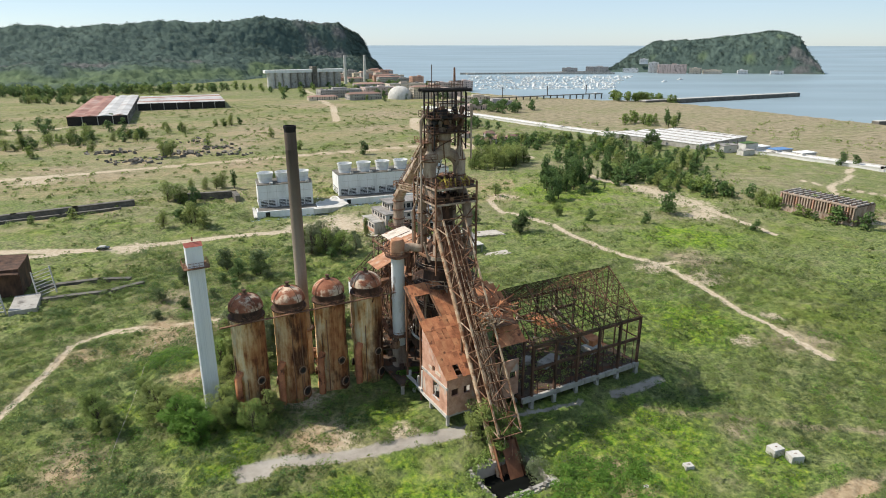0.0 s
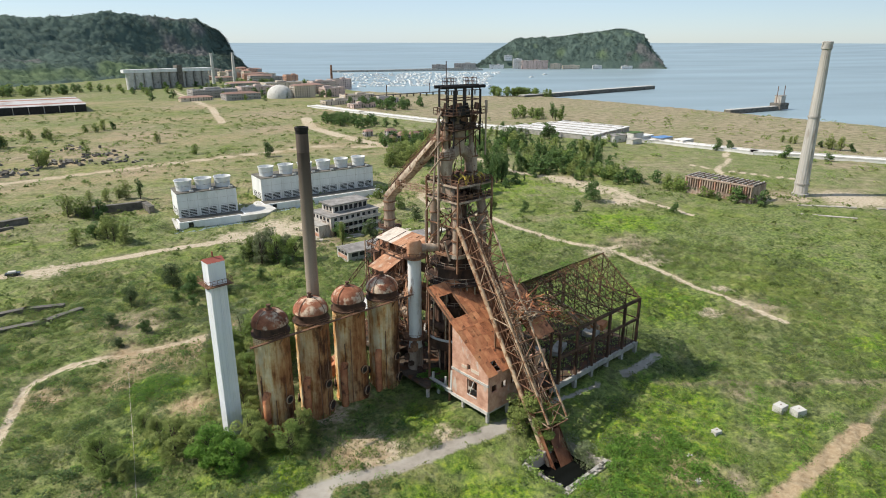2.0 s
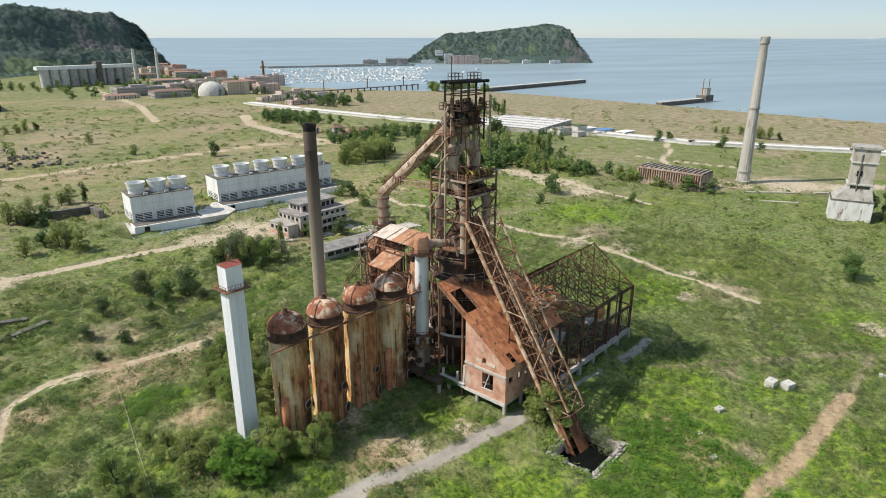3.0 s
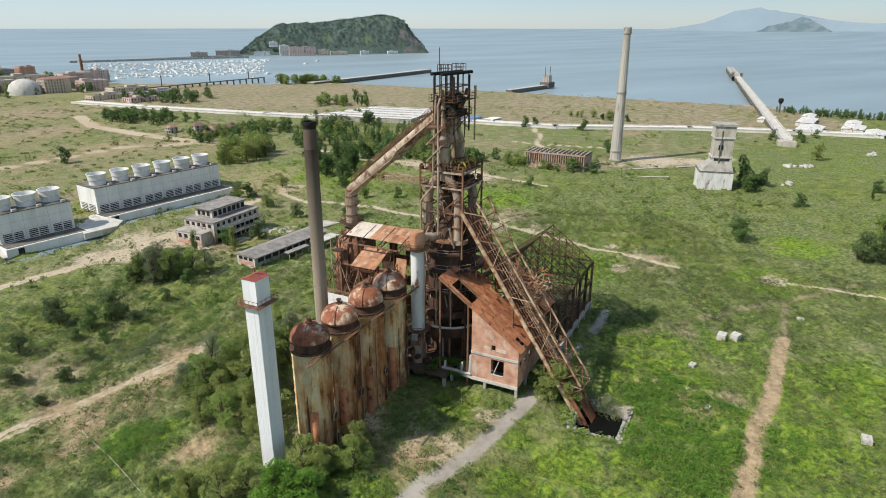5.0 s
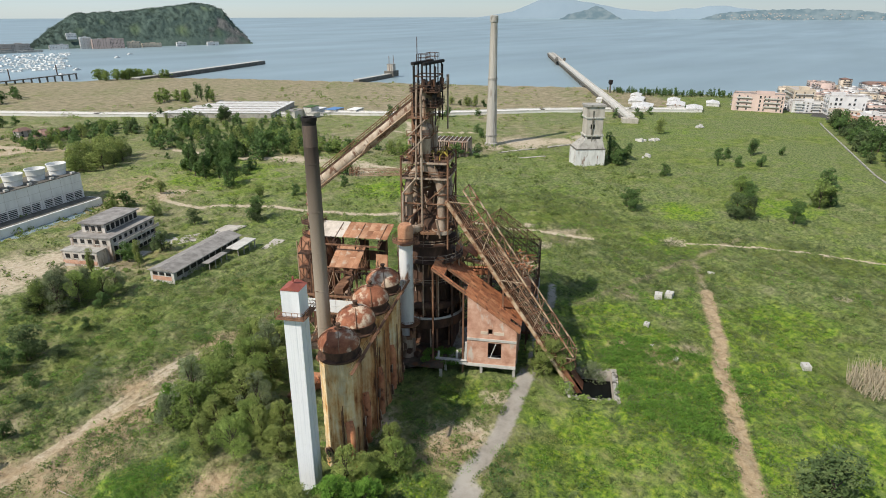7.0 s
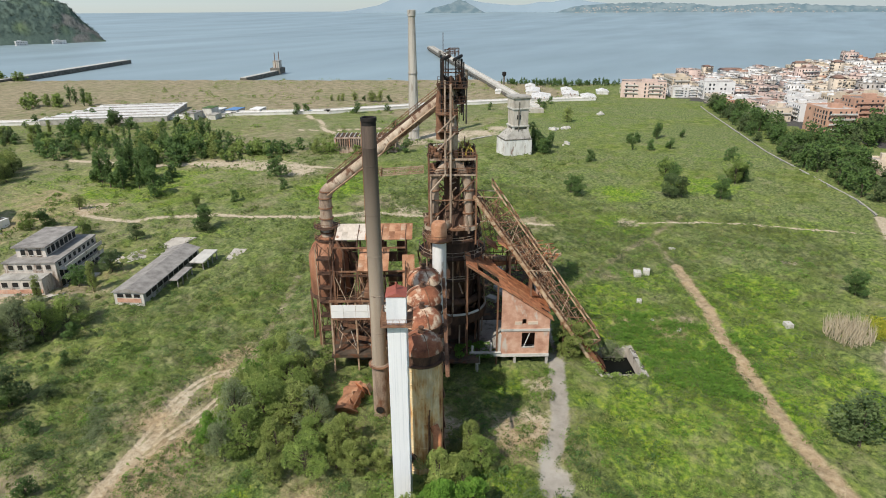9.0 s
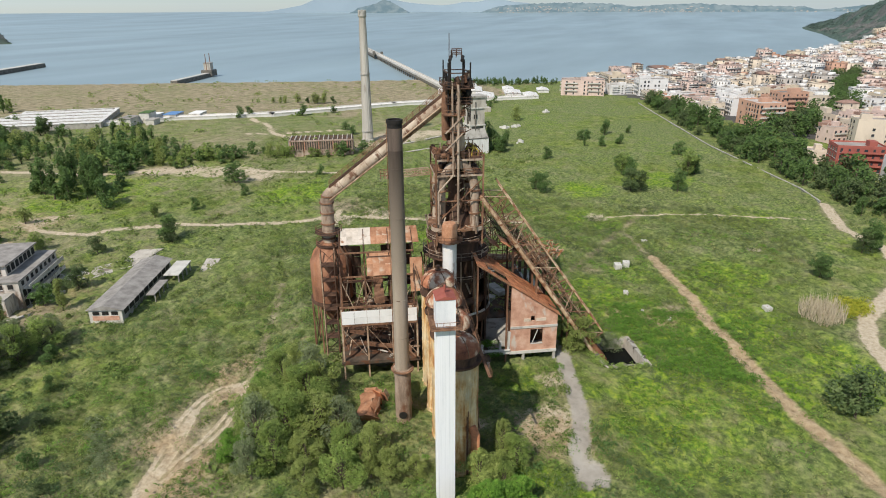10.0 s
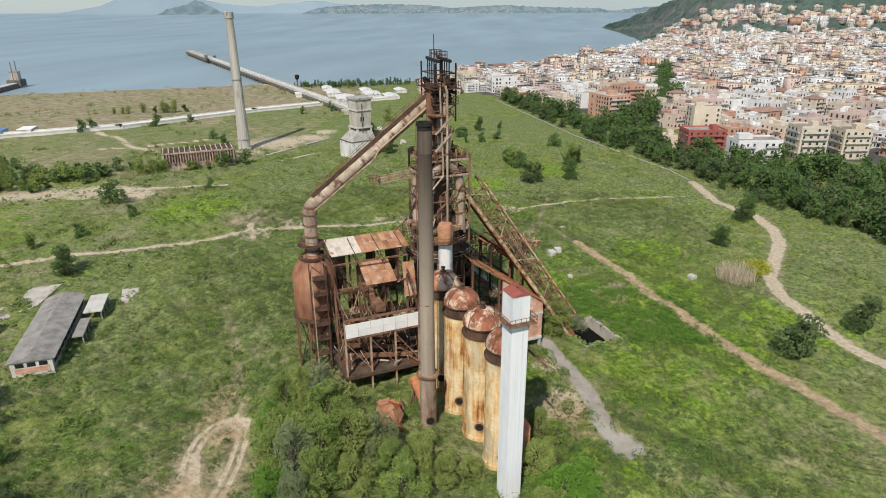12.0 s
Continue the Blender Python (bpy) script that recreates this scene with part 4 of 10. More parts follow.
def white_tower():
    u, v, w, d, top = -8.0, 3.2, 2.95, 2.65, 38.2
    t = thing("sampling_tower", u, v, RING, "tall narrow tower clad in white ribbed sheet, red capped", "tower")
    part("cladding", Geo().box((u, v, (RING - 1 + top - 4.4) / 2), (w, d, top - 4.4 - RING + 1)), WHITE_SHEET, t, "white ribbed cladding")
    for k in range(9):
        for s in (-1, 1):
            part("rib", Geo().box((u - w / 2 + w * (k + 0.5) / 9, v + s * (d / 2 + 0.005), (RING + top - 5) / 2), (0.16, 0.03, top - 5 - RING)), WHITE_SHEET, t)
    for k in range(8):
        for s in (-1, 1):
            part("rib", Geo().box((u + s * (w / 2 + 0.005), v - d / 2 + d * (k + 0.5) / 8, (RING + top - 5) / 2), (0.03, 0.16, top - 5 - RING)), WHITE_SHEET, t)
    part("head", Geo().box((u, v, top - 2.2), (w + 0.1, d + 0.1, 4.2)), WHITE_SHEET, t, "white head box")
    g = Geo().add([(u - w / 2 - .15, v - d / 2 - .15, top - .1), (u + w / 2 + .15, v - d / 2 - .15, top - .1), (u + w / 2 + .15, v + d / 2 + .15, top - .1), (u - w / 2 - .15, v + d / 2 + .15, top - .1),
                   (u - w / 2 - .15, v, top + 0.5), (u + w / 2 + .15, v, top + 0.5)], [(0, 1, 5, 4), (3, 4, 5, 2), (0, 4, 3), (1, 2, 5), (3, 2, 1, 0)])
    r = part("roof", g, RED_CAP, t, "small red gabled roof")
    part("vent", Geo().tube([(u, v, top + 0.7), (u, v, top + 1.5)], 0.15, 8), RED_CAP, r)
    z = top - 4.3
    b = part("balcony", Geo().slab([(u - w / 2 - .9, v - d / 2 - .9), (u + w / 2 + .9, v - d / 2 - .9), (u + w / 2 + .9, v + d / 2 + .9), (u - w / 2 - .9, v + d / 2 + .9)], z - 0.12, z), RUST_STEEL, t, "rusted steel balcony")
    part("railing", Geo().rail([(u - w / 2 - .85, v - d / 2 - .85, z), (u + w / 2 + .85, v - d / 2 - .85, z), (u + w / 2 + .85, v + d / 2 + .85, z), (u - w / 2 - .85, v + d / 2 + .85, z)], 1.1, 0.9, 0.06, True), RUST_STEEL, b)
    part("ladder", Geo().beam((u - .25, v - d / 2 - .15, RING), (u - .25, v - d / 2 - .15, z), .06).beam((u + .25, v - d / 2 - .15, RING), (u + .25, v - d / 2 - .15, z), .06), WHITE_SHEET, t)


white_tower()


def walkway():
    """The gallery that runs past the stoves at dome height."""
    t = thing("stove_gallery", -6, -3.9, 23.0, "narrow rusted steel gallery along the stove tops", "walkway")
    z = 23.0
    part("deck", Geo().box((13, -4.0, z), (38, 0.55, 0.05)), RUST_STEEL, t)
    for s in (-1, 1):
        part("railing", Geo().rail([(-6, -4.0 + s * 0.3, z), (32, -4.0 + s * 0.3, z)], 0.9, 2.4, 0.035), RUST_STEEL, t)
    part("girder", Geo().beam((-6, -4.0, z - 0.2), (32, -4.0, z - 0.12), 0.08, 0.16), RUST_STEEL, t)
    for k in range(4):
        part("bracket", Geo().beam((8.66 * k, -3.3, z - 1.5), (8.66 * k, -4.4, z - 0.1), 0.15), RUST_STEEL, t)


walkway()


def chimney():
    u, v, top = 14.0, 8.2, 58.9
    t = thing("steel_chimney", u, v, RING, "tall grey-brown steel chimney with sooty top", "chimney")
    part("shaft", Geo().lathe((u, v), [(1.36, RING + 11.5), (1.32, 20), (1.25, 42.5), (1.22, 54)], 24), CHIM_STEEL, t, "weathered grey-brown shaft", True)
    part("upper_shaft", Geo().lathe((u, v), [(1.22, 54), (1.21, 57.6)], 24), CHIM_DARK, t, "darker scorched upper shaft", True)
    for z in (20, 27.5, 35, 42.5, 51):
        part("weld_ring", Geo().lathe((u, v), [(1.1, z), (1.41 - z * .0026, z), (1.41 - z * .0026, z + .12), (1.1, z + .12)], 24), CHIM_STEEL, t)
    part("sooty_top", Geo().lathe((u, v), [(1.21, 57.6), (1.2, top - 0.6), (1.33, top - 0.6), (1.33, top), (1.05, top), (1.05, top - 3)], 24), SOOT, t, "soot-black chimney top", True)
    part("foot", Geo().lathe((u, v), [(1.55, RING - 1), (1.52, RING + 11), (1.7, RING + 11), (1.7, RING + 11.5), (1.3, RING + 11.5)], 24), RUST_PIPE, t, "rusted wider foot", True)
    part("mouth", Geo().tube([(u - 1.3, v + 0.2, RING + 2.0), (u - 1.62, v + 0.25, RING + 2.0)], 0.75, 14), DARK_HOLE, t, "open flue mouth")
    part("ring", Geo().lathe((u, v), [(1.2, 13.2), (2.1, 13.2), (2.1, 13.4), (1.2, 13.4)], 20), RUST_STEEL, t)
    part("ladder", Geo().beam((u + 1.0, v + 1.25, 14), (u + 0.95, v + 1.1, top), .1).beam((u + 0.6, v + 1.45, 14), (u + 0.55, v + 1.3, top), .1), RUST_STEEL, t)


chimney()

FU, FV = 42.5, -6.1     # the furnace's axis


def ring_pts(r, z, n=16, lo=0, hi=360):
    return [(FU + r * math.cos(radians(lo + (hi - lo) * k / n)), FV + r * math.sin(radians(lo + (hi - lo) * k / n)), z) for k in range(n)]


def furnace():
    t = thing("blast_furnace", FU, FV, RING, "huge rust-brown blast furnace wrapped in pipes and platforms", "furnace")
    c = (FU, FV)
    part("shaft", Geo().lathe(c, [(4.6, 0), (4.6, 8), (4.8, 12), (5.3, 16), (5.0, 24), (4.5, 30), (4.0, 33), (2.4, 35.5), (1.7, 37.5), (1.7, 44), (0, 44)], 36), RUST_DARK, t, "dark rusted furnace shaft", True)
    w = part("hearth_wall", Geo().lathe(c, [(6.4, 9.6), (7.7, 10.0), (7.9, 12.2), (7.2, 12.2), (7.2, 11.2), (5, 11.2)], 40), RUST_DARK, t, "hanging ring round the hearth with pale rim", True)
    part("hearth_slab", Geo().slab([(FU - 14, FV - 5.5), (FU + 8, FV - 5.5), (FU + 8, FV + 9), (FU - 14, FV + 9)], 4.2, 4.8), GRIME, t, "grimy concrete working slab")
    for k in range(5):
        for y in (FV - 5, FV + 8.4):
            part("slab_column", Geo().box((FU - 13.4 + 5.2 * k, y, 2.4), (.6, .6, 3.8)), CONCRETE_OLD, t)
    for k in range(10):
        a = radians(36 * k + 12)
        part("hearth_post", Geo().beam((FU + 6.9 * math.cos(a), FV + 6.9 * math.sin(a), 4.8), (FU + 7.1 * math.cos(a), FV + 7.1 * math.sin(a), 10.2), .3), RUST_PIPE if k % 2 else RUST_STEEL, t)
    part("rim", Geo().tube(ring_pts(7.6, 12.4, 40) + ring_pts(7.6, 12.4, 40)[:1], 0.28, 8, False), CONCRETE_PALE, w, "pale rim", True)
    part("bustle_pipe", Geo().tube(ring_pts(6.6, 15.0, 32) + ring_pts(6.6, 15.0, 32)[:1], 0.85, 12, False), RUST_DARK, t, "ring main round the hearth", True)
    for k in range(14):
        a = radians(360 / 14 * k)
        ca, sa = math.cos(a), math.sin(a)
        part("tuyere_pipe", Geo().tube([(FU + 6.6 * ca, FV + 6.6 * sa, 14.4), (FU + 6.1 * ca, FV + 6.1 * sa, 12.6), (FU + 5.1 * ca, FV + 5.1 * sa, 12.2)], 0.3, 8), RUST_STEEL, t)
        part("column", Geo().beam((FU + 7.5 * ca, FV + 7.5 * sa, 12.3), (FU + 7.0 * ca, FV + 7.0 * sa, 25), 0.24), RUST_PALE if k % 3 else RUST_STEEL, t)
    for z, r in ((20.0, 7.2), (25.0, 7.4), (28.6, 6.6)):
        d = part("platform", Geo().lathe(c, [(4.2, z), (r, z), (r, z + 0.2), (4.2, z + 0.2)], 28), RUST_DARK, t, "ring platform with railing")
        part("railing", Geo().rail(ring_pts(r - 0.1, z + 0.2, 18), 1.6 if z == 25.0 else 1.1, 9, 0.09, True), RUST_PIPE, d)
    d = part("ring_girder", Geo().lathe(c, [(3.0, 31.4), (6.2, 31.4), (6.2, 31.9), (3.0, 31.9)], 32), RUST_STEEL, t, "ring floor under the uptakes", True)
    # four uptakes, joined in pairs to the downcomer
    for su in (-1, 1):
        for sv in (-1, 1):
            x, y = FU + 3.6 * su, FV + 0.2 + 3.6 * sv
            up = part("uptake", Geo().tube([(x, y, 31.5), (x, y, 40.4), (x, y - .5 * sv, 42.4), (x, y - 2.0 * sv, 44.6), (x, y - 3.2 * sv, 46.0)], 1.0, 16), RUST_PIPE, t, "thick gas uptake", True)
            part("ledge", Geo().lathe((x, y), [(1.0, 31.3), (2.1, 31.3), (2.1, 32.1), (1.9, 32.1), (1.9, 31.6), (1.0, 31.6)], 20), RUST_PIPE, up, "round pale ledge", True)
            for z in (34.6, 39.6):
                part("flange", Geo().lathe((x, y), [(1.0, z), (1.28, z), (1.28, z + 0.3), (1.0, z + 0.3)], 16), RUST_STEEL, up, "", True)
        x, y = FU + 3.6 * su, FV + 0.2
        hi = part("upper_uptake", Geo().lathe((x, y), [(1.15, 44.5), (1.15, 48.2), (1.35, 48.6), (1.35, 51.6), (1.0, 52.9), (0.5, 53.9), (0.5, 60.6)], 18), RUST_PIPE, t, "bottle-shaped upper uptake", True)
        for z in (46.2, 48.0, 51.4):
            part("flange", Geo().lathe((x, y), [(1.1, z), (1.5, z), (1.5, z + 0.25), (1.1, z + 0.25)], 18), RUST_STEEL, hi, "", True)
    pts = [(FU - 3.6 + 7.2 * k / 14, FV + 0.2, 49.9 + 3.2 * math.sin(math.pi * k / 14) ** 0.6) for k in range(15)]
    part("crossover", Geo().tube(pts, 1.2, 16, False), RUST_PIPE, t, "arched crossover duct", True)
    r = part("riser", Geo().tube([(FU, FV + .2, 52.6), (FU, FV + .2, 55.0), (FU, FV + .2, 60.6)], [1.25, 1.25, 1.5], 18), RUST_PIPE, t, "riser above the crossover", True)
    part("flange", Geo().lathe((FU, FV + .2), [(1.2, 55.4), (1.55, 55.4), (1.55, 55.8), (1.2, 55.8)], 18), RUST_STEEL, r, "", True)
    part("back_riser", Geo().tube([(FU - 1.6, FV + 2.4, 50), (FU - 1.6, FV + 2.4, 57), (FU - 1.0, FV + 2.2, 59.5)], 0.9, 14), RUST_STEEL, t, "", True)
    # spoked bracing under the working platform
    for z in (36.5, 39.5, 42.6):
        for k in range(8):
            a = radians(45 * k + 10 + z * 3)
            part("spoke", Geo().beam((FU + 1.5 * math.cos(a), FV + 1.5 * math.sin(a), z - 1.2), (FU + 5.0 * math.cos(a + .25), FV + 5.0 * math.sin(a + .25), z + 1.0), 0.2), RUST_PIPE if k % 2 else RUST_STEEL, t)
    half = 4.9
    cs = [(FU - half, FV - half), (FU + half, FV - half), (FU + half, FV + half), (FU - half, FV + half)]
    for (x, y) in cs:
        part("frame_post", Geo().beam((x, y, 28), (x, y, 47.5), 0.34), RUST_STEEL, t)
    for (x, y), (x2, y2) in zip(cs, cs[1:] + cs[:1]):
        part("brace", Geo().beam((x, y, 33), (x2, y2, 42.5), 0.2), RUST_STEEL, t)
        part("tie", Geo().beam((x, y, 37.8), (x2, y2, 37.8), 0.22), RUST_STEEL, t)
    # working platform of two floors
    for z, h in ((43.4, 4.95), (46.6, 4.8)):
        d = part("platform", Geo().slab([(FU - h, FV - h), (FU + h, FV - h), (FU + h, FV + h), (FU - h, FV + h)], z - 0.25, z), RUST_DARK, t, "square working platform")
        part("railing", Geo().rail([(FU - h, FV - h, z), (FU + h, FV - h, z), (FU + h, FV + h, z), (FU - h, FV + h, z)], 1.2, 1.9, 0.1, True), RUST_STEEL, d)
        for p, q in (((-h, -h), (h, -h)), ((-h, -h), (-h, h)), ((h, -h), (h, h)), ((-h, h), (h, h))):
            part("edge_beam", Geo().beam((FU + p[0], FV + p[1], z - .2), (FU + q[0], FV + q[1], z - .2), .22, .4), RUST_PIPE, d, "pale edge beam")
    for k in range(70):
        x, y = FU + rnd.uniform(-4.7, 4.7), FV + rnd.uniform(-4.7, 4.7)
        z = rnd.choice((43.4, 46.6))
        part("fitting", Geo().box((x, y, z + 0.6), (rnd.uniform(.3, 1.3), rnd.uniform(.3, 1.0), rnd.uniform(.6, 1.8)), rnd.uniform(0, 90), (rnd.uniform(-20, 20), rnd.uniform(-20, 20), 0)), rnd.choice((RUST_DARK, RUST_STEEL, RUST_DARK)), t)
    for k in range(14):
        x, y = FU + rnd.uniform(-3, 4), FV + rnd.uniform(-4.5, -1)
        part("valve", Geo().tube([(x, y, 46.6), (x + rnd.uniform(-.3, .3), y, 47.6), (x + rnd.uniform(-.8, .8), y + rnd.uniform(-.8, .8), 48.3)], 0.16, 6), YELLOW, t, "yellow-painted valve gear")
    # upper cage
    hc = 3.7
    hv = 2.2
    cs = [(FU - hc, FV - hv), (FU + hc, FV - hv), (FU + hc, FV + hv), (FU - hc, FV + hv)]
    for (x, y) in cs:
        part("cage_post", Geo().beam((x, y, 54), (x, y, 65.4), 0.26), SOOT, t)
    for (x, y), (x2, y2) in zip(cs, cs[1:] + cs[:1]):
        for z in (57.4, 60.8, 63.4):
            part("tie", Geo().beam((x, y, z), (x2, y2, z), 0.2), RUST_DARK, t)
        part("brace", Geo().beam((x, y, 54.5), (x2, y2, 57.4), 0.16).beam((x, y, 60.8), (x2, y2, 57.4), 0.14), RUST_DARK, t)
    for z, h, k in ((57.6, 4.1, 2.6), (60.6, 4.6, 2.9)):
        d = part("platform", Geo().slab([(FU - h, FV - k), (FU + h, FV - k), (FU + h, FV + k), (FU - h, FV + k)], z - 0.15, z), RUST_DARK, t, "top platform")
        part("railing", Geo().rail([(FU - h, FV - k, z), (FU + h, FV - k, z), (FU + h, FV + k, z), (FU - h, FV + k, z)], 1.2, 1.2, 0.08, True), RUST_DARK, d)
    for k in range(40):
        x, y = FU + rnd.uniform(-4.0, 4.0), FV + rnd.uniform(-2.4, 2.4)
        part("fitting", Geo().box((x, y, rnd.uniform(58, 62.4)), (rnd.uniform(.3, 1.5), rnd.uniform(.3, 1.3), rnd.uniform(.5, 1.9)), rnd.uniform(0, 90), (rnd.uniform(-25, 25), rnd.uniform(-25, 25), 0)), rnd.choice((RUST_DARK, SOOT, RUST_STEEL)), t)
    ca, sa = math.cos(radians(-10)), math.sin(radians(-10))
    rot = lambda x, y, z: (FU + ca * x - sa * y, FV + sa * x + ca * y, z)
    for s in (-1, 1):
        for k in range(5):
            part("hanger", Geo().beam(rot(-4 + 2 * k, s * 1.3, 60.6), rot(-4 + 2 * k, s * 1.3, 65.6), 0.2), SOOT, t)
        part("crane_beam", Geo().tube([rot(-5.3, s * 1.2, 65.9), rot(5.3, s * 1.2, 65.9)], 0.34, 10), SOOT, t, "black runway tube")
    for x in (-2.6, 2.4):
        part("winch_cage", Geo().rail([rot(x - 1, -1, 66.2), rot(x + 1, -1, 66.2), rot(x + 1, 1, 66.2), rot(x - 1, 1, 66.2)], 1.4, 1, 0.09, True), RUST_DARK, t)
    part("mast", Geo().beam(rot(-2.4, 1.4, 61), rot(-2.4, 1.4, 70.8), 0.13), RUST_DARK, t, "thin mast")
    part("standpipe", Geo().tube([(FU - 5.5, FV + .4, 33), (FU - 5.5, FV + .4, 60.0), (FU - 4.6, FV + .4, 61.2)], 0.24, 8), RUST_PIPE, t)
    part("standpipe", Geo().tube([(FU + 4.4, FV - 3.2, 52), (FU + 4.4, FV - 3.2, 60.5), (FU + 4.4, FV - 3.2, 60.6), (FU + 4.4, FV - 3.2, 63.2)], [0.18, 0.18, 0.30, 0.30], 10), RUST_PIPE, t)
    part("drain_pipe", Geo().tube([(FU - 4.3, FV + 1.5, 62), (FU - 5.9, FV + 1.5, 46), (FU - 5.9, FV + 1.5, 43.5), (FU - 5.6, FV + 4.5, 40), (FU - 5.6, FV + 4.5, 33)], 0.2, 8), RUST_PIPE, t, "pale drain pipe")
    for z in (52.0, 55.4):
        d = part("stage", Geo().slab([(FU - 5.4, FV - 1), (FU - 2.2, FV - 1), (FU - 2.2, FV + 3.4), (FU - 5.4, FV + 3.4)], z, z + .15), RUST_STEEL, t)
        part("railing", Geo().rail([(FU - 2.4, FV - 1, z), (FU - 5.4, FV - 1, z), (FU - 5.4, FV + 3.4, z)], 1.1, 1.6, .08), RUST_STEEL, d)
        part("stair", Geo().beam((FU - 5.6, FV - 0.5, z), (FU - 5.6, FV + 3.0, z - 3.4), .5, .2), RUST_PIPE, d)
    for s in (0, 1.5):
        part("arm", Geo().truss((FU - 2 + s, FV + 6, 43.0), (FU - 4.4 + s, FV + 15, 43.0), 1.1, 6, 0.2), RUST_PALE, t, "cantilevered lattice arm")
    part("arm_cage", Geo().rail([(FU - 4.6, FV + 14.6, 43.0), (FU - 2.8, FV + 14.6, 43.0), (FU - 2.8, FV + 16.2, 43.0), (FU - 4.6, FV + 16.2, 43.0)], 1.5, 1.0, .12, True), RUST_STEEL, t)
    for k in range(70):
        a, r = rnd.uniform(0, 6.28), rnd.uniform(4.6, 7.2)
        z = rnd.uniform(13, 33)
        x, y = FU + r * math.cos(a), FV + r * math.sin(a)
        part("pipe_run", Geo().tube([(x, y, z), (x + rnd.uniform(-1, 1), y + rnd.uniform(-1, 1), z + rnd.uniform(1.5, 5))], rnd.uniform(.08, .28), 6), rnd.choice((RUST_DARK, RUST_STEEL, RUST_PIPE)), t)
    for k in range(90):
        z = rnd.uniform(33, 57)
        r = rnd.uniform(2.0, 5.2) if z < 47 else rnd.uniform(1.2, 4.2)
        a = rnd.uniform(0, 6.28)
        x, y = FU + r * math.cos(a), FV + r * math.sin(a) * (1 if z < 47 else .6)
        if rnd.random() < .6:
            q = (x + rnd.uniform(-.4, .4), y + rnd.uniform(-.4, .4), z + rnd.uniform(1.5, 5))
        else:
            q = (x + rnd.uniform(-2.6, 2.6), y + rnd.uniform(-1.6, 1.6), z + rnd.uniform(-.6, 1.4))
        part("pipe_run", Geo().tube([(x, y, z), q], rnd.uniform(.05, .16), 5), rnd.choice((RUST_DARK, RUST_STEEL, RUST_PIPE, RUST_PALE)), t)
    return t


furnace()


def white_stack():
    u, v = 32.3, -3.2
    t = thing("gas_stack", u, v, RING, "stout white-painted steel stack with rusted head", "stack")
    part("pipe", Geo().lathe((u, v), [(1.45, RING + 8), (1.45, 21), (1.55, 21), (1.55, 21.3), (1.45, 21.3), (1.45, 32)], 24), WHITE_STAINED, t, "peeling white paint with rust spots", True)
    part("foot", Geo().lathe((u, v), [(1.7, RING - 1), (1.7, RING + 8), (1.45, RING + 8)], 24), RUST_PIPE, t, "", True)
    part("head", Geo().lathe((u, v), [(1.5, 30.6), (1.6, 32.2), (1.6, 34.2), (1.25, 34.9), (0, 35.0)], 24), RUST_SHEET, t, "stained rusty head", True)
    for z in (31.2, 12.5):
        d = part("platform", Geo().lathe((u, v), [(1.4, z), (2.7, z), (2.7, z + 0.2), (1.4, z + 0.2)], 20), RUST_STEEL, t)
        part("railing", Geo().rail([(u + 2.8 * math.cos(radians(a)), v + 2.8 * math.sin(radians(a)), z + 0.2) for a in range(0, 360, 30)], 1.1, 5, 0.08, True), RUST_STEEL, d)
    part("duct", Geo().tube([(u, v, 32.8), (u + 3.5, v - 0.6, 32.6), (FU - 4, FV + 0.8, 32.2)], 0.95, 14), RUST_PIPE, t, "level duct to the furnace", True)
    for k in range(16):
        a = radians(rnd.uniform(0, 360))
        z = RING + rnd.uniform(1, 10)
        part("valve", Geo().box((u + 2.2 * math.cos(a), v + 2.2 * math.sin(a), z), (rnd.uniform(.5, 1.6), rnd.uniform(.5, 1.4), rnd.uniform(.6, 1.8)), rnd.uniform(0, 90)), rnd.choice((RUST_DARK, RUST_STEEL)), t)


white_stack()


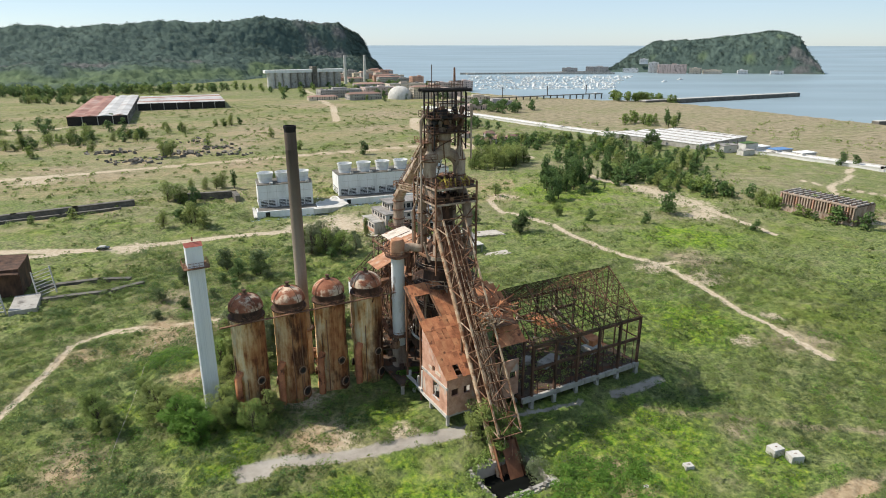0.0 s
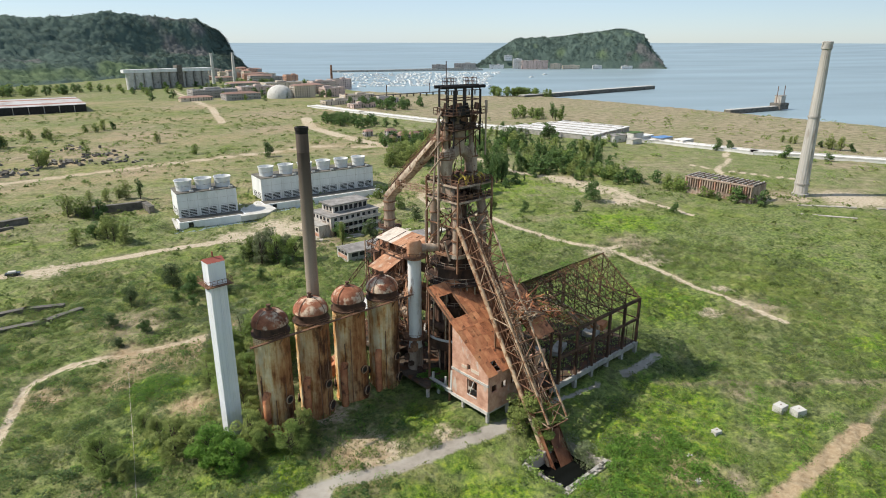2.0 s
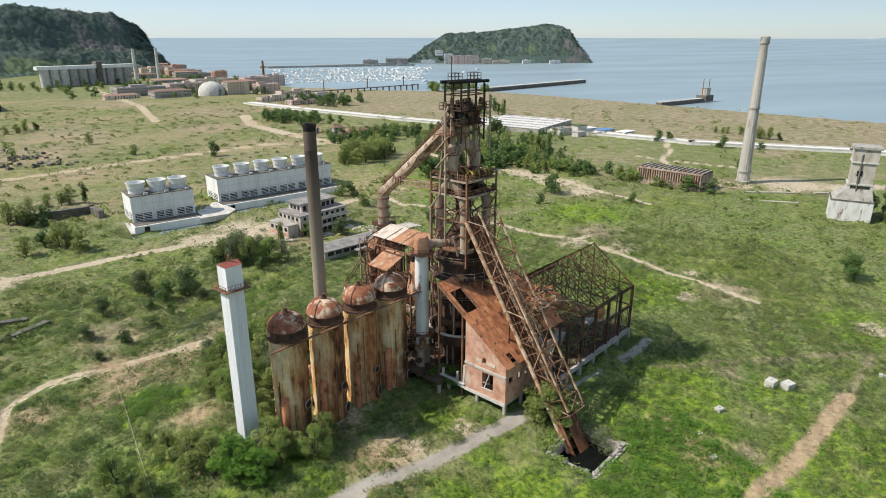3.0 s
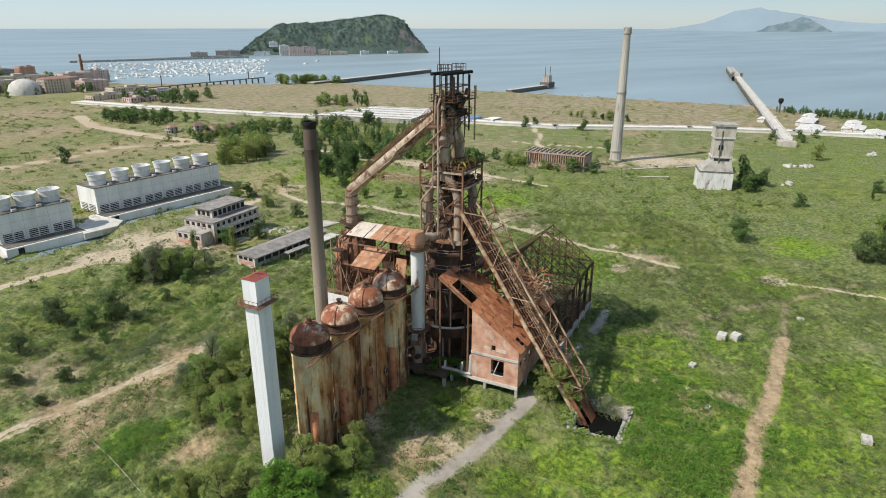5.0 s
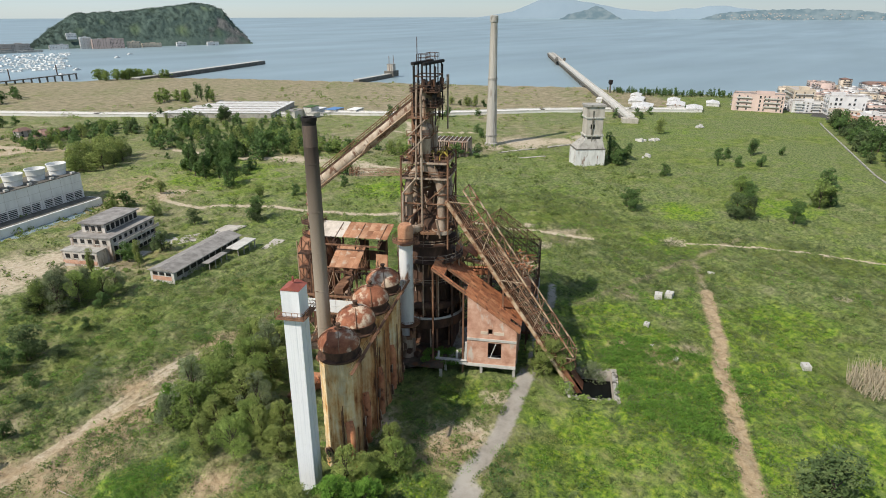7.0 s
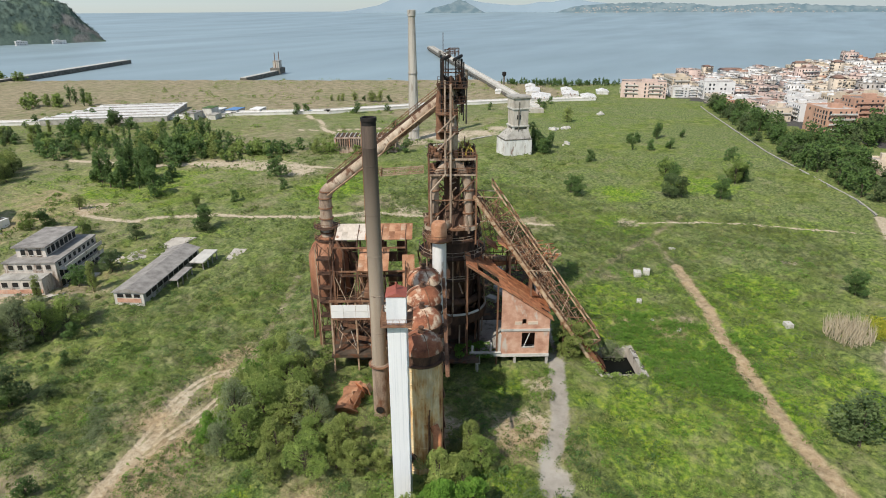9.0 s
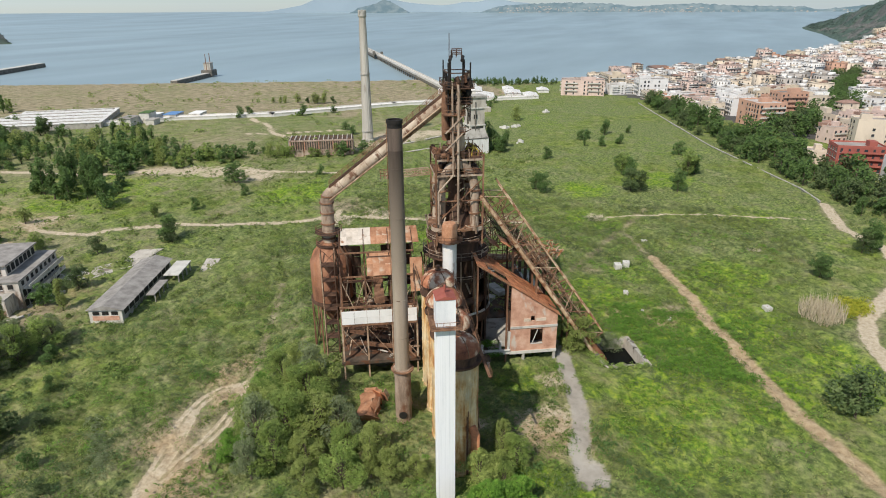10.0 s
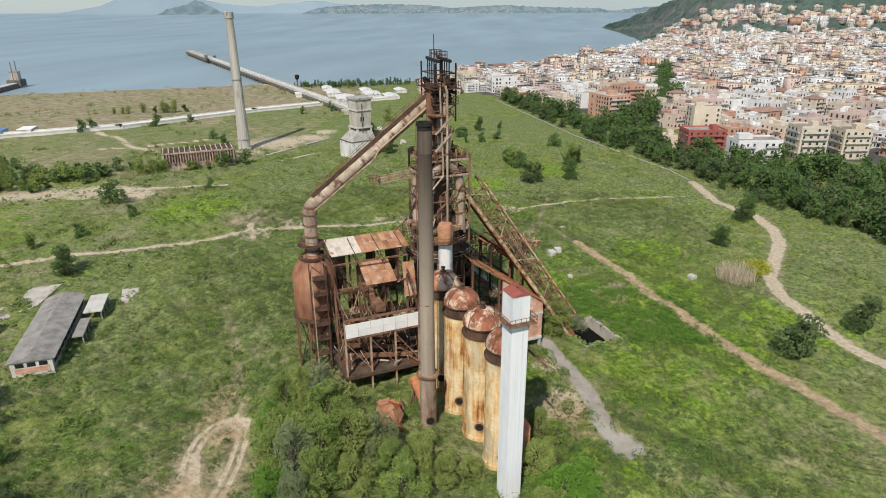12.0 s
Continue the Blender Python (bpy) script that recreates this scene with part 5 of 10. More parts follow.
def downcomer():
    t = thing("downcomer", FU, FV + 4, 57, "long slanting gas downcomer with walkway", "duct")
    a, b = Vector((FU - 0.2, FV + 2.0, 58.0)), Vector((44.6, 20.8, 38.5))
    d = Vector((44.4, 21.6, 27.5))
    part("duct", Geo().tube([a, b], 1.3, 18), PALE_DUCT, t, "rusted slanting duct with pale streaks", True)
    part("elbow", Geo().tube([b + (a - b) * 0.02, b + Vector((0, .35, -.5)), b + Vector((0.0, 0.75, -1.5)), b + Vector((-.1, .8, -3.5)), d], [1.35, 1.4, 1.4, 1.35, 1.35], 18), RUST_PIPE, t, "rusted elbow of welded segments", True)
    for k, e in enumerate((b + Vector((0, .35, -.5)), b + Vector((0, .78, -2.0)), b + Vector((-.05, .8, -4.2)), b + Vector((-.1, .8, -6.6)), d + Vector((0, 0, 1.2)))):
        part("flange", Geo().lathe((e.x, e.y), [(1.3, e.z), (1.62, e.z), (1.62, e.z + .25), (1.3, e.z + .25)], 18), RUST_STEEL, t)
    for k in range(1, 9):
        e = a.lerp(b, k / 9)
        n = (b - a).normalized()
        part("flange", Geo().tube([e - n * 0.07, e + n * 0.07], 1.4, 18), RUST_PIPE, t)
    side = Vector((1, 0, 0))
    up = Vector((0, 0, 1))
    for s in (-.75, .75):
        part("stringer", Geo().beam(a + side * s + up * 1.55, b + side * s + up * 1.55, 0.16, 0.35), RUST_DARK, t)
    part("walkway", Geo().beam(a + up * 1.8, b + up * 1.8, 1.3, 0.12), RUST_DARK, t, "dark grated walkway on top")
    for s in (-.6, .6):
        part("railing", Geo().rail([a + side * s + up * 1.85, b + side * s + up * 1.85], 1.1, 1.8, 0.08), RUST_STEEL, t)
    part("pipe", Geo().tube([a + side * 1.5 + up * .9, b + side * 1.5 + up * .9], 0.22, 8), RUST_STEEL, t)
    part("pipe", Geo().tube([a + side * -1.45 + up * -.3, a.lerp(b, .45) + side * -1.45 + up * -.3, a.lerp(b, .5) + side * -1.6 + up * -1.2, b + side * -1.45 + up * -1.0], 0.16, 8), RUST_PALE, t)


downcomer()


def dust_catcher():
    u, v = 44.6, 21.6
    t = thing("dust_catcher", u, v, RING, "big rusted steel dust catcher on legs", "vessel")
    part("vessel", Geo().lathe((u, v), [(0.8, 8.6), (4.6, 14.4), (4.6, 23.4), (3.6, 25.8), (1.4, 28.0), (1.4, 29)], 36), DUST, t, "dark rusted shell with orange patches", True)
    part("girdle", Geo().lathe((u, v), [(4.6, 14.0), (4.95, 14.0), (4.95, 14.8), (4.6, 14.8)], 36), RUST_DARK, t, "", True)
    for k in range(8):
        a = radians(45 * k + 10)
        x, y = u + 4.7 * math.cos(a), v + 4.7 * math.sin(a)
        part("leg", Geo().beam((x, y, RING - 1), (x, y, 14.4), 0.34), RUST_STEEL, t)
        a2 = radians(45 * k + 55)
        part("brace", Geo().beam((x, y, RING), (u + 4.7 * math.cos(a2), v + 4.7 * math.sin(a2), 13.6), 0.16), RUST_DARK, t)
    ta, tb = u - 6.6, v - 1.0
    for k in range(4):
        x, y = ta + (0, 2.4, 2.4, 0)[k], tb + (0, 0, 2.8, 2.8)[k]
        part("tower_post", Geo().beam((x, y, RING - 1), (x, y, 27.5), .2), RUST_PALE if k % 2 else RUST_DARK, t)
        x2, y2 = ta + (2.4, 2.4, 0, 0)[k], tb + (0, 2.8, 2.8, 0)[k]
        for q in range(7):
            z = 4 + 3.4 * q
            part("tower_brace", Geo().beam((x, y, z), (x2, y2, z + 3.0), .08).beam((x, y, z), (x2, y2, z), .1), RUST_DARK, t)
    for q in range(6):
        z = 7.4 + 3.4 * q
        part("landing", Geo().box((ta + 1.2, tb + 1.4, z), (2.5, 2.9, .12)), RUST_DARK, t)
    for z in (27.2, 30.0):
        d = part("platform", Geo().lathe((u, v), [(1.4, z), (3.0, z), (3.0, z + 0.15), (1.4, z + 0.15)], 16), RUST_DARK, t)
        part("railing", Geo().rail([(u + 2.9 * math.cos(radians(x)), v + 2.9 * math.sin(radians(x)), z) for x in range(0, 360, 36)], 1.1, 5, 0.08, True), RUST_STEEL, d)
    for k in range(5):
        a = radians(200 + 28 * k)
        part("pipe", Geo().tube([(u + 4.9 * math.cos(a), v + 4.9 * math.sin(a), 8), (u + 4.9 * math.cos(a), v + 4.9 * math.sin(a), 25), (u + 2 * math.cos(a), v + 2 * math.sin(a), 28)], 0.2 + 0.1 * (k % 2), 8), RUST_DARK, t)


dust_catcher()


def brick_house():
    """The brick stock house on stilts under the skip bridge, with rusted sheet roofs."""
    u0, u1, v0, v1, zb = 31.3, 48.5, -26.8, -12.0, 4.6
    t = thing("brick_stock_house", u0, v0, RING, "brick house on concrete stilts with rusted sheet roof", "building")
    zr = lambda v: 13.3 + (v - v0) * 0.70
    # gable wall with a window and a big opening, built round its openings
    th = 0.4
    g = Geo()

    def wall_strip(a, b, z0, z1a, z1b):
        g.add([(u0, a, z0), (u0 + th, a, z0), (u0 + th, b, z0), (u0, b, z0), (u0, a, z1a), (u0 + th, a, z1a), (u0 + th, b, z1b), (u0, b, z1b)],
              [(3, 2, 1, 0), (4, 5, 6, 7), (0, 1, 5, 4), (1, 2, 6, 5), (2, 3, 7, 6), (3, 0, 4, 7)])

    a, b, c = -23.7, -21.75, -20.85     # sides of the door, and of the window over it
    wall_strip(v0, a, zb, zr(v0), zr(a))
    wall_strip(a, c, zb, 6.3, 6.3)
    wall_strip(a, b, 9.9, zr(a), zr(b))
    wall_strip(b, c, 9.9, 11.9, 11.9)
    wall_strip(b, c, 13.15, zr(b), zr(c))
    wall_strip(c, -16.4, zb, zr(c), zr(-16.4))
    part("gable_wall", g, BRICKWORK, t, "pinkish brick gable wall with openings")
    for z, h in ((zb - 0.15, 0.7), (10.6, 0.5)):
        part("band", Geo().box((u0 - 0.05, (v0 - 16.4) / 2, z), (0.3, 10.5, h)), CONCRETE_PALE, t, "concrete band")
    for v, w in ((-20.0, 1.5), (-23.1, 2.2)):
        part("plaster_patch", Geo().box((u0 - 0.02, v, 12.25), (0.1, w, 0.72)), PLASTER, t, "pale worn plaster patch")
    part("window_board", Geo().box((u0 - 0.03, -22.3, 6.4), (0.14, 2.7, 0.2)).beam((u0 + 0.2, -21.4, 6.4), (u0 + 0.2, -22.5, 9.6), 0.14), CONCRETE_PALE, t, "pale sill and broken frame")
    part("ledge", Geo().box((u0 + 0.1, -13.0, 4.75), (0.6, 6.6, 1.0)).box((u0 - 0.25, -13.0, 5.3), (0.5, 6.8, 0.15)), CONCRETE_PALE, t, "pale broken concrete ledge")
    for v, h in ((-16.1, 4.4), (-14.2, 2.2), (-10.2, 1.6)):
        part("broken_post", Geo().box((u0 + 0.1, v, 5.2 + h / 2), (0.4, 0.45, h), 8, (3, 0, 0)), CONCRETE_PALE, t)
    # long front under the low eave
    g = Geo()
    for k in range(6):
        a = u0 + 0.4 + (u1 - u0 - 0.4) * k / 6
        b = u0 + 0.4 + (u1 - u0 - 0.4) * (k + 1) / 6
        g.box(((a + b) / 2, v0 + 0.2, (zb + 8.6) / 2), (b - a, 0.4, 8.6 - zb)).box(((a + b) / 2, v0 + 0.2, (10.2 + 12.9) / 2), (b - a, 0.4, 2.7)).box((a + 0.3, v0 + 0.2, 9.4), (0.6, 0.4, 1.6)).box((b - 0.3, v0 + 0.2, 9.4), (0.6, 0.4, 1.6))
    part("front_wall", g, BRICKWORK, t, "brick front wall with a row of windows")
    part("back_wall", Geo().box(((u0 + u1) / 2 + 3, v1, (zb + 20) / 2), (u1 - u0 - 6, 0.4, 20 - zb)), RUST_DARK, t)
    # added panel, gives the gable openings the dark of a shaded interior
    part("inner_wall", Geo().box((u0 + 4.5, (v0 - 16.6) / 2, (zb + 12.4) / 2), (0.3, 9.6, 12.4 - zb)), RUST_DARK, t, "dark panel added behind the openings")
    part("floor_slab", Geo().box(((u0 + u1) / 2, (v0 + v1) / 2, zb - 0.25), (u1 - u0 + 0.2, v1 - v0 - 0.2, 0.4)), CONCRETE, t, "concrete floor slab")
    for a in (u0 + 0.3, u0 + 6, u0 + 11.5, u1 - 0.3):
        for b in (v0 + 0.3, -19.5, v1 + 0.3):
            part("stilt", Geo().box((a, b, (RING - 1 + zb) / 2), (0.55, 0.55, zb - RING + 1)), CONCRETE, t)
    # roof sheets, laid in courses
    me = mesh_of("roof_sheet", Geo().box((0, 0, 0), (1.28, 3.05, 0.07)), RUST_ROOF)
    ang = math.atan(0.70)
    mw = PLACE[t][0].inverted() @ PLANT
    rs = random.Random(11)

    def course(ua, ub, va, vb, z_at):
        n, k = int((ub - ua) / 1.25), int((vb - va) / math.cos(ang) / 1.0 / 2.45)
        for i in range(n):
            for j in range(k):
                if rs.random() < 0.04:
                    continue
                uu, vv = ua + 0.62 + 1.25 * i, va + (j + 0.5) * (vb - va) / k
                z = z_at(vv) + 0.1 + 0.03 * ((i + j) % 2) + rs.uniform(0, 0.05)
                piece("roof_sheet", me, t, mw @ (Matrix.Translation((uu, vv, z)) @ Euler((ang + rs.uniform(-.02, .02), rs.uniform(-.02, .02), rs.uniform(-.02, .02))).to_matrix().to_4x4()))

    course(u0 - 0.5, 42.5, v0 - 0.6, -16.0, zr)
    course(36.0, 43.5, -16.0, -8.8, zr)
    course(31.0, 32.4, -16.0, -8.8, zr)
    course(31.0, 36.2, -11.2, -8.8, zr)
    part("roof_edge", Geo().beam((31.2, -16, zr(-16)), (31.2, -8.8, zr(-8.8)), .4).beam((36, -16, zr(-16)), (36, -8.8, zr(-8.8)), .35), RUST_STEEL, t)
    for a, b in ((31.4, -9.0), (36, -9.0), (43, -9.0), (31.4, -15.5)):
        part("post", Geo().beam((a, b, RING), (a, b, zr(b)), 0.35), RUST_STEEL, t)
    course(42.5, 49.0, -28.6, -19.0, lambda v: 17.4 + (v + 28.6) * 0.8)
    course(43.5, 49.0, -19.0, -11.5, lambda v: 25.1 - (v + 19) * 0.05)
    part("purlins", Geo().beam((u0, -22, zr(-22) - .1), (43, -22, zr(-22) - .1), .25).beam((u0, -18, zr(-18) - .1), (43, -18, zr(-18) - .1), .25).beam((u0, -26, zr(-26) - .1), (43, -26, zr(-26) - .1), .25), RUST_DARK, t)
    for a in (43.0, 48.6):
        part("post", Geo().beam((a, -28.2, RING), (a, -28.2, 17.5), 0.4), RUST_DARK, t)
        part("post", Geo().beam((a, -19.3, RING), (a, -19.3, 24.6), 0.4), RUST_DARK, t)
        part("rafter", Geo().beam((a, -28.4, 17.3), (a, -19.2, 24.7), 0.35), RUST_DARK, t)
    return t


brick_house()


def shed():
    """The skeleton of the cast house: columns, crane beams and bare roof trusses on a raised slab."""
    ua, ub, va, vr, vb, ze, zr = 50.2, 80.3, -29.3, -18.0, -7.0, 16.4, 24.7
    t = thing("shed_skeleton", ua, va, RING, "bare rusted steel frame of a roofless shed", "building frame")
    n = 5
    for i in range(n + 1):
        u = ua + (ub - ua) * i / n
        for v in (va, vb):
            part("column", Geo().beam((u, v, 4.8), (u, v, ze), 0.45, 0.6), RUST_DARK, t)
            part("pier", Geo().box((u, v, (RING - 1.2 + 4.4) / 2), (0.8, 0.8, 4.4 - RING + 1.2)), CONCRETE, t)
        g = Geo().beam((u, va, ze), (u, vr, zr), 0.22).beam((u, vb, ze), (u, vr, zr), 0.22).beam((u, va, ze), (u, vb, ze), 0.2)
        for k in range(1, 6):
            s = k / 6
            g.beam((u, va + (vr - va) * s, ze), (u, va + (vr - va) * s, ze + (zr - ze) * s), 0.12).beam((u, vb + (vr - vb) * s, ze), (u, vb + (vr - vb) * s, ze + (zr - ze) * s), 0.12)
            g.beam((u, va + (vr - va) * s, ze + (zr - ze) * s), (u, va + (vr - va) * (s + 1 / 6), ze), 0.1).beam((u, vb + (vr - vb) * s, ze + (zr - ze) * s), (u, vb + (vr - vb) * (s + 1 / 6), ze), 0.1)
        part("roof_truss", g, RUST_STEEL, t)
    for s in range(0, 12):
        for sg, vv in ((1, va), (1, vb)):
            v = vv + (vr - vv) * s / 11
            z = ze + (zr - ze) * s / 11 + 0.15
            part("purlin", Geo().beam((ua, v, z), (ub + 0.5, v, z), 0.13), CREEPER, t)
    for v in (va, vb):
        for z in (11.0, ze - 0.4):
            part("crane_beam", Geo().beam((ua, v, z), (ub, v, z), 0.4, 0.6), RUST_DARK, t)
    for i in range(n):
        u, u2 = ua + (ub - ua) * i / n, ua + (ub - ua) * (i + 1) / n
        part("roof_brace", Geo().beam((u, va, ze + .2), (u2, vr, zr + .2), 0.1).beam((u2, va, ze + .2), (u, vr, zr + .2), 0.1), RUST_DARK, t)
    for k in range(7):
        v = va + (vb - va) * k / 6
        top = ze + (zr - ze) * (1 - abs(v - vr) / (vr - va)) if v <= vr else ze + (zr - ze) * (1 - abs(v - vr) / (vb - vr))
        part("gable_post", Geo().beam((ub, v, 4.8), (ub, v, top), 0.25), RUST_DARK, t)
    part("gable_rail", Geo().beam((ub, va, 11), (ub, vb, 11), .25).beam((ub, va, ze), (ub, vb, ze), .3), RUST_DARK, t)
    for k in range(24):
        u = ua + (ub - ua) * (k + .5) / 24
        part("rafter", Geo().beam((u, va, ze + .1), (u, vr, zr + .1), .09).beam((u, vb, ze + .1), (u, vr, zr + .1), .09), CREEPER, t)
    for k in range(10):
        u = ua + (ub - ua) * (k + .5) / 10
        part("side_post", Geo().beam((u, va, 4.8), (u, va, 11), .12), RUST_DARK, t)
    part("slab", Geo().box(((ua + ub) / 2 - 1, (va + vb) / 2, 4.4), (ub - ua + 3, vb - va - 0.6, 0.7)), GRIME, t, "raised grimy concrete floor slab")
    part("edge_beam", Geo().box(((ua + ub) / 2 - 1, va - 0.1, 4.3), (ub - ua + 3, 0.6, 1.1)), CONCRETE, t, "concrete edge beam")
    part("crane_bridge", Geo().box((67, -18, 11.8), (3.2, 19.5, 1.3), 14), RUST_ROOF, t, "collapsed rust-red crane bridge")
    part("crane_rail", Geo().beam((64, -27, 12.8), (69, -9, 13.6), .4, .8).beam((66.4, -27.8, 12.4), (71.6, -9, 13.0), .4, .8), RUST_PALE, t)
    for c, s, a in (((62, -20, 5.5), (6, 2.4, 1.2), 20), ((58, -17, 5.3), (3, 2, 1), 50), ((75, -20, 5.6), (4, 3, 1.4), 10)):
        part("rubble", Geo().box(c, s, a), CONCRETE, t)


shed()


def skip_bridge():
    """The inclined lattice bridge from the pit to the furnace throat."""
    t = thing("skip_bridge", 38.5, -41.5, -4.0, "steep rust-brown lattice skip bridge rising from a pit", "conveyor bridge")
    a, b = Vector((37.6, -41.5, -5.2)), Vector((40.2, -10.8, 38.5))
    d = (b - a).normalized()
    side = Vector((1, -0.085, 0)).normalized()
    up = side.cross(d).normalized()
    if up.z < 0:
        up = -up
    w, dp, n = 2.45, 4.5, 16
    pa = lambda s, x, z: a + d * ((b - a).length * s) + side * x + up * z
    for x in (-w, w):
        part("bottom_chord", Geo().tube([pa(0, x, 0), pa(1, x, 0)], 0.45 if x < 0 else 0.32, 12), CHORD if x < 0 else RUST_STEEL, t, "thick pale tubular chord" if x < 0 else "", True)
        part("top_chord", Geo().beam(pa(.2, x, dp), pa(1, x, dp), 0.32, 0.32), CHORD, t)
        for k in range(3, n):
            s, s2 = k / n, (k + 1) / n
            part("web_post", Geo().beam(pa(s, x, 0), pa(s, x, dp), 0.17), RUST_STEEL, t)
            part("web_diagonal", Geo().beam(pa(s, x, dp * (k % 2)), pa(s2, x, dp * ((k + 1) % 2)), 0.16), RUST_STEEL if k % 3 else RUST_PALE, t)
    for k in range(n + 1):
        s = k / n
        part("cross_beam", Geo().beam(pa(s, -w, 0), pa(s, w, 0), 0.3), RUST_STEEL, t)
        if k > 2:
            part("top_tie", Geo().beam(pa(s, -w, dp), pa(s, w, dp), 0.16), RUST_STEEL, t)
        if 2 < k < n:
            part("top_brace", Geo().beam(pa(s, -w if k % 2 else w, dp), pa(s + 1 / n, w if k % 2 else -w, dp), 0.13), RUST_STEEL, t)
    part("track_bed", Geo().beam(pa(0, 0, -0.05), pa(1, 0, -0.05), 4.2, 0.2), RUST_BED, t, "red-brown rusted plate bed of the track")
    for x in (-w + 0.06, w - 0.06):
        part("side_plate", Geo().beam(pa(0, x, 0.75), pa(.27, x, 0.75), 0.1, 1.5), RUST_BED, t, "rusted side plate of the trough")
    part("cover_plate", Geo().beam(pa(.02, 0.5, 1.5), pa(.17, 0.5, 1.5), 2.9, 0.08), RUST_BED, t, "rusted cover plate")
    for x in (-1.5, -0.5, 0.5, 1.5):
        part("rail", Geo().beam(pa(0, x, 0.3), pa(1, x, 0.3), 0.14, 0.2), RUST_STEEL if x < 0 else RUST_PALE, t)
    rs = random.Random(17)
    for k in range(80):
        s = rs.uniform(.1, .95)
        x = rs.uniform(-1.9, 1.9)
        part("loose_rod", Geo().beam(pa(s, x, rs.uniform(.4, 3.2)), pa(s + rs.uniform(.02, .09), x + rs.uniform(-.8, .8), rs.uniform(.4, 3.4)), rs.uniform(.07, .14)), rs.choice((RUST_PALE, RUST_STEEL, RUST_DARK)), t)
    for k in range(26):
        s, x, z = rs.uniform(.3, .62), rs.uniform(-1.7, 1.9), rs.uniform(1.2, 3.4)
        part("fallen_rail", Geo().beam(pa(s, x, z), pa(s + rs.uniform(.12, .3), x + rs.uniform(-.5, .5), z + rs.uniform(-.4, .4)), rs.uniform(.09, .16)), rs.choice((RUST_PALE, CHORD, RUST_STEEL)), t)
    for s, x in ((0.33, -w), (0.33, w), (0.58, -w), (0.58, w)):
        e = pa(s, x, -0.3)
        part("support", Geo().beam((e.x, e.y, RING), e, 0.4), RUST_STEEL, t)
    return t


skip_bridge()


def wreck():
    """Bent platforms and rods hanging on the bridge's flank."""
    t = thing("collapsed_gantry", 45, -24, 17, "tangle of bent rusted steel beams on the house roof", "scrap steel")
    rs = random.Random(21)
    for k in range(60):
        c = Vector((rs.uniform(41, 48), rs.uniform(-28, -21), rs.uniform(21, 25.5)))
        q = c + Vector((rs.uniform(-3.5, 3.5), rs.uniform(-3.5, 3.5), rs.uniform(-1.4, 1.6)))
        part("bent_beam", Geo().beam(c, q, rs.uniform(0.1, 0.24)), rs.choice((RUST_PALE, RUST_STEEL, RUST_ROOF)), t)
    for k in range(80):
        c = Vector((39.8 + rs.gauss(0, .9), -27.2 + rs.gauss(0, 1.1), 24.2 + rs.gauss(0, .8)))
        q = c + Vector((rs.uniform(-1.8, 1.8), rs.uniform(-1.8, 1.8), rs.uniform(-1.4, 1.2)))
        part("bent_beam", Geo().beam(c, q, rs.uniform(0.08, 0.2)), rs.choice((RUST_PALE, RUST_PALE, RUST_ROOF)), t)
    part("platform", Geo().box((44.5, -25, 21.6), (6.5, 4.5, 0.25), 8, (4, 6, 0)), RUST_STEEL, t)


wreck()


def pit():
    u0, u1, v0, v1 = POOL_UV
    t = thing("pit", (u0 + u1) / 2, (v0 + v1) / 2, -4, "square concrete pit with dark standing water", "pit", kind="structure")
    for c, s in (((u0 - 0.6, (v0 + v1) / 2), (1.2, v1 - v0 + 2.4)), ((u1 + 0.6, (v0 + v1) / 2), (1.2, v1 - v0 + 2.4)), (((u0 + u1) / 2, v0 - 0.6), (u1 - u0, 1.2)), (((u0 + u1) / 2, v1 + 0.6), (u1 - u0, 1.2))):
        part("wall", Geo().box((c[0], c[1], -2.55), (s[0], s[1], 5.2)), CONCRETE_OLD, t, "stained concrete wall")
    rs = random.Random(5)
    for k in list(range(0, 9)) + list(range(20, 34)):
        q = k / 34 * 4
        e = q % 1
        a, b = ((u0 + (u1 - u0) * e, v0 - .6), (u1 + .6, v0 + (v1 - v0) * e), (u1 - (u1 - u0) * e, v1 + .6), (u0 - .6, v1 - (v1 - v0) * e))[int(q)]
        z = rs.uniform(.3, .75)
        part("broken_stone", Geo().box((a + rs.uniform(-.3, .3), b + rs.uniform(-.3, .3), .05 + z * .25), (z * rs.uniform(.8, 1.7), z, z * .8), rs.uniform(0, 90), (rs.uniform(-18, 18), rs.uniform(-18, 18), 0)), CONCRETE_DARK if k % 3 else CONCRETE, t)
    part("coping", Geo().box(((u0 + u1) / 2, v0 - 0.35, 0.15), (u1 - u0 + 0.8, 0.6, 0.4)), CONCRETE, t, "pale coping")
    part("water", Geo().box(((u0 + u1) / 2, (v0 + v1) / 2, -2.6), (u1 - u0, v1 - v0, 0.1)), POND, t, "black still water")


pit()


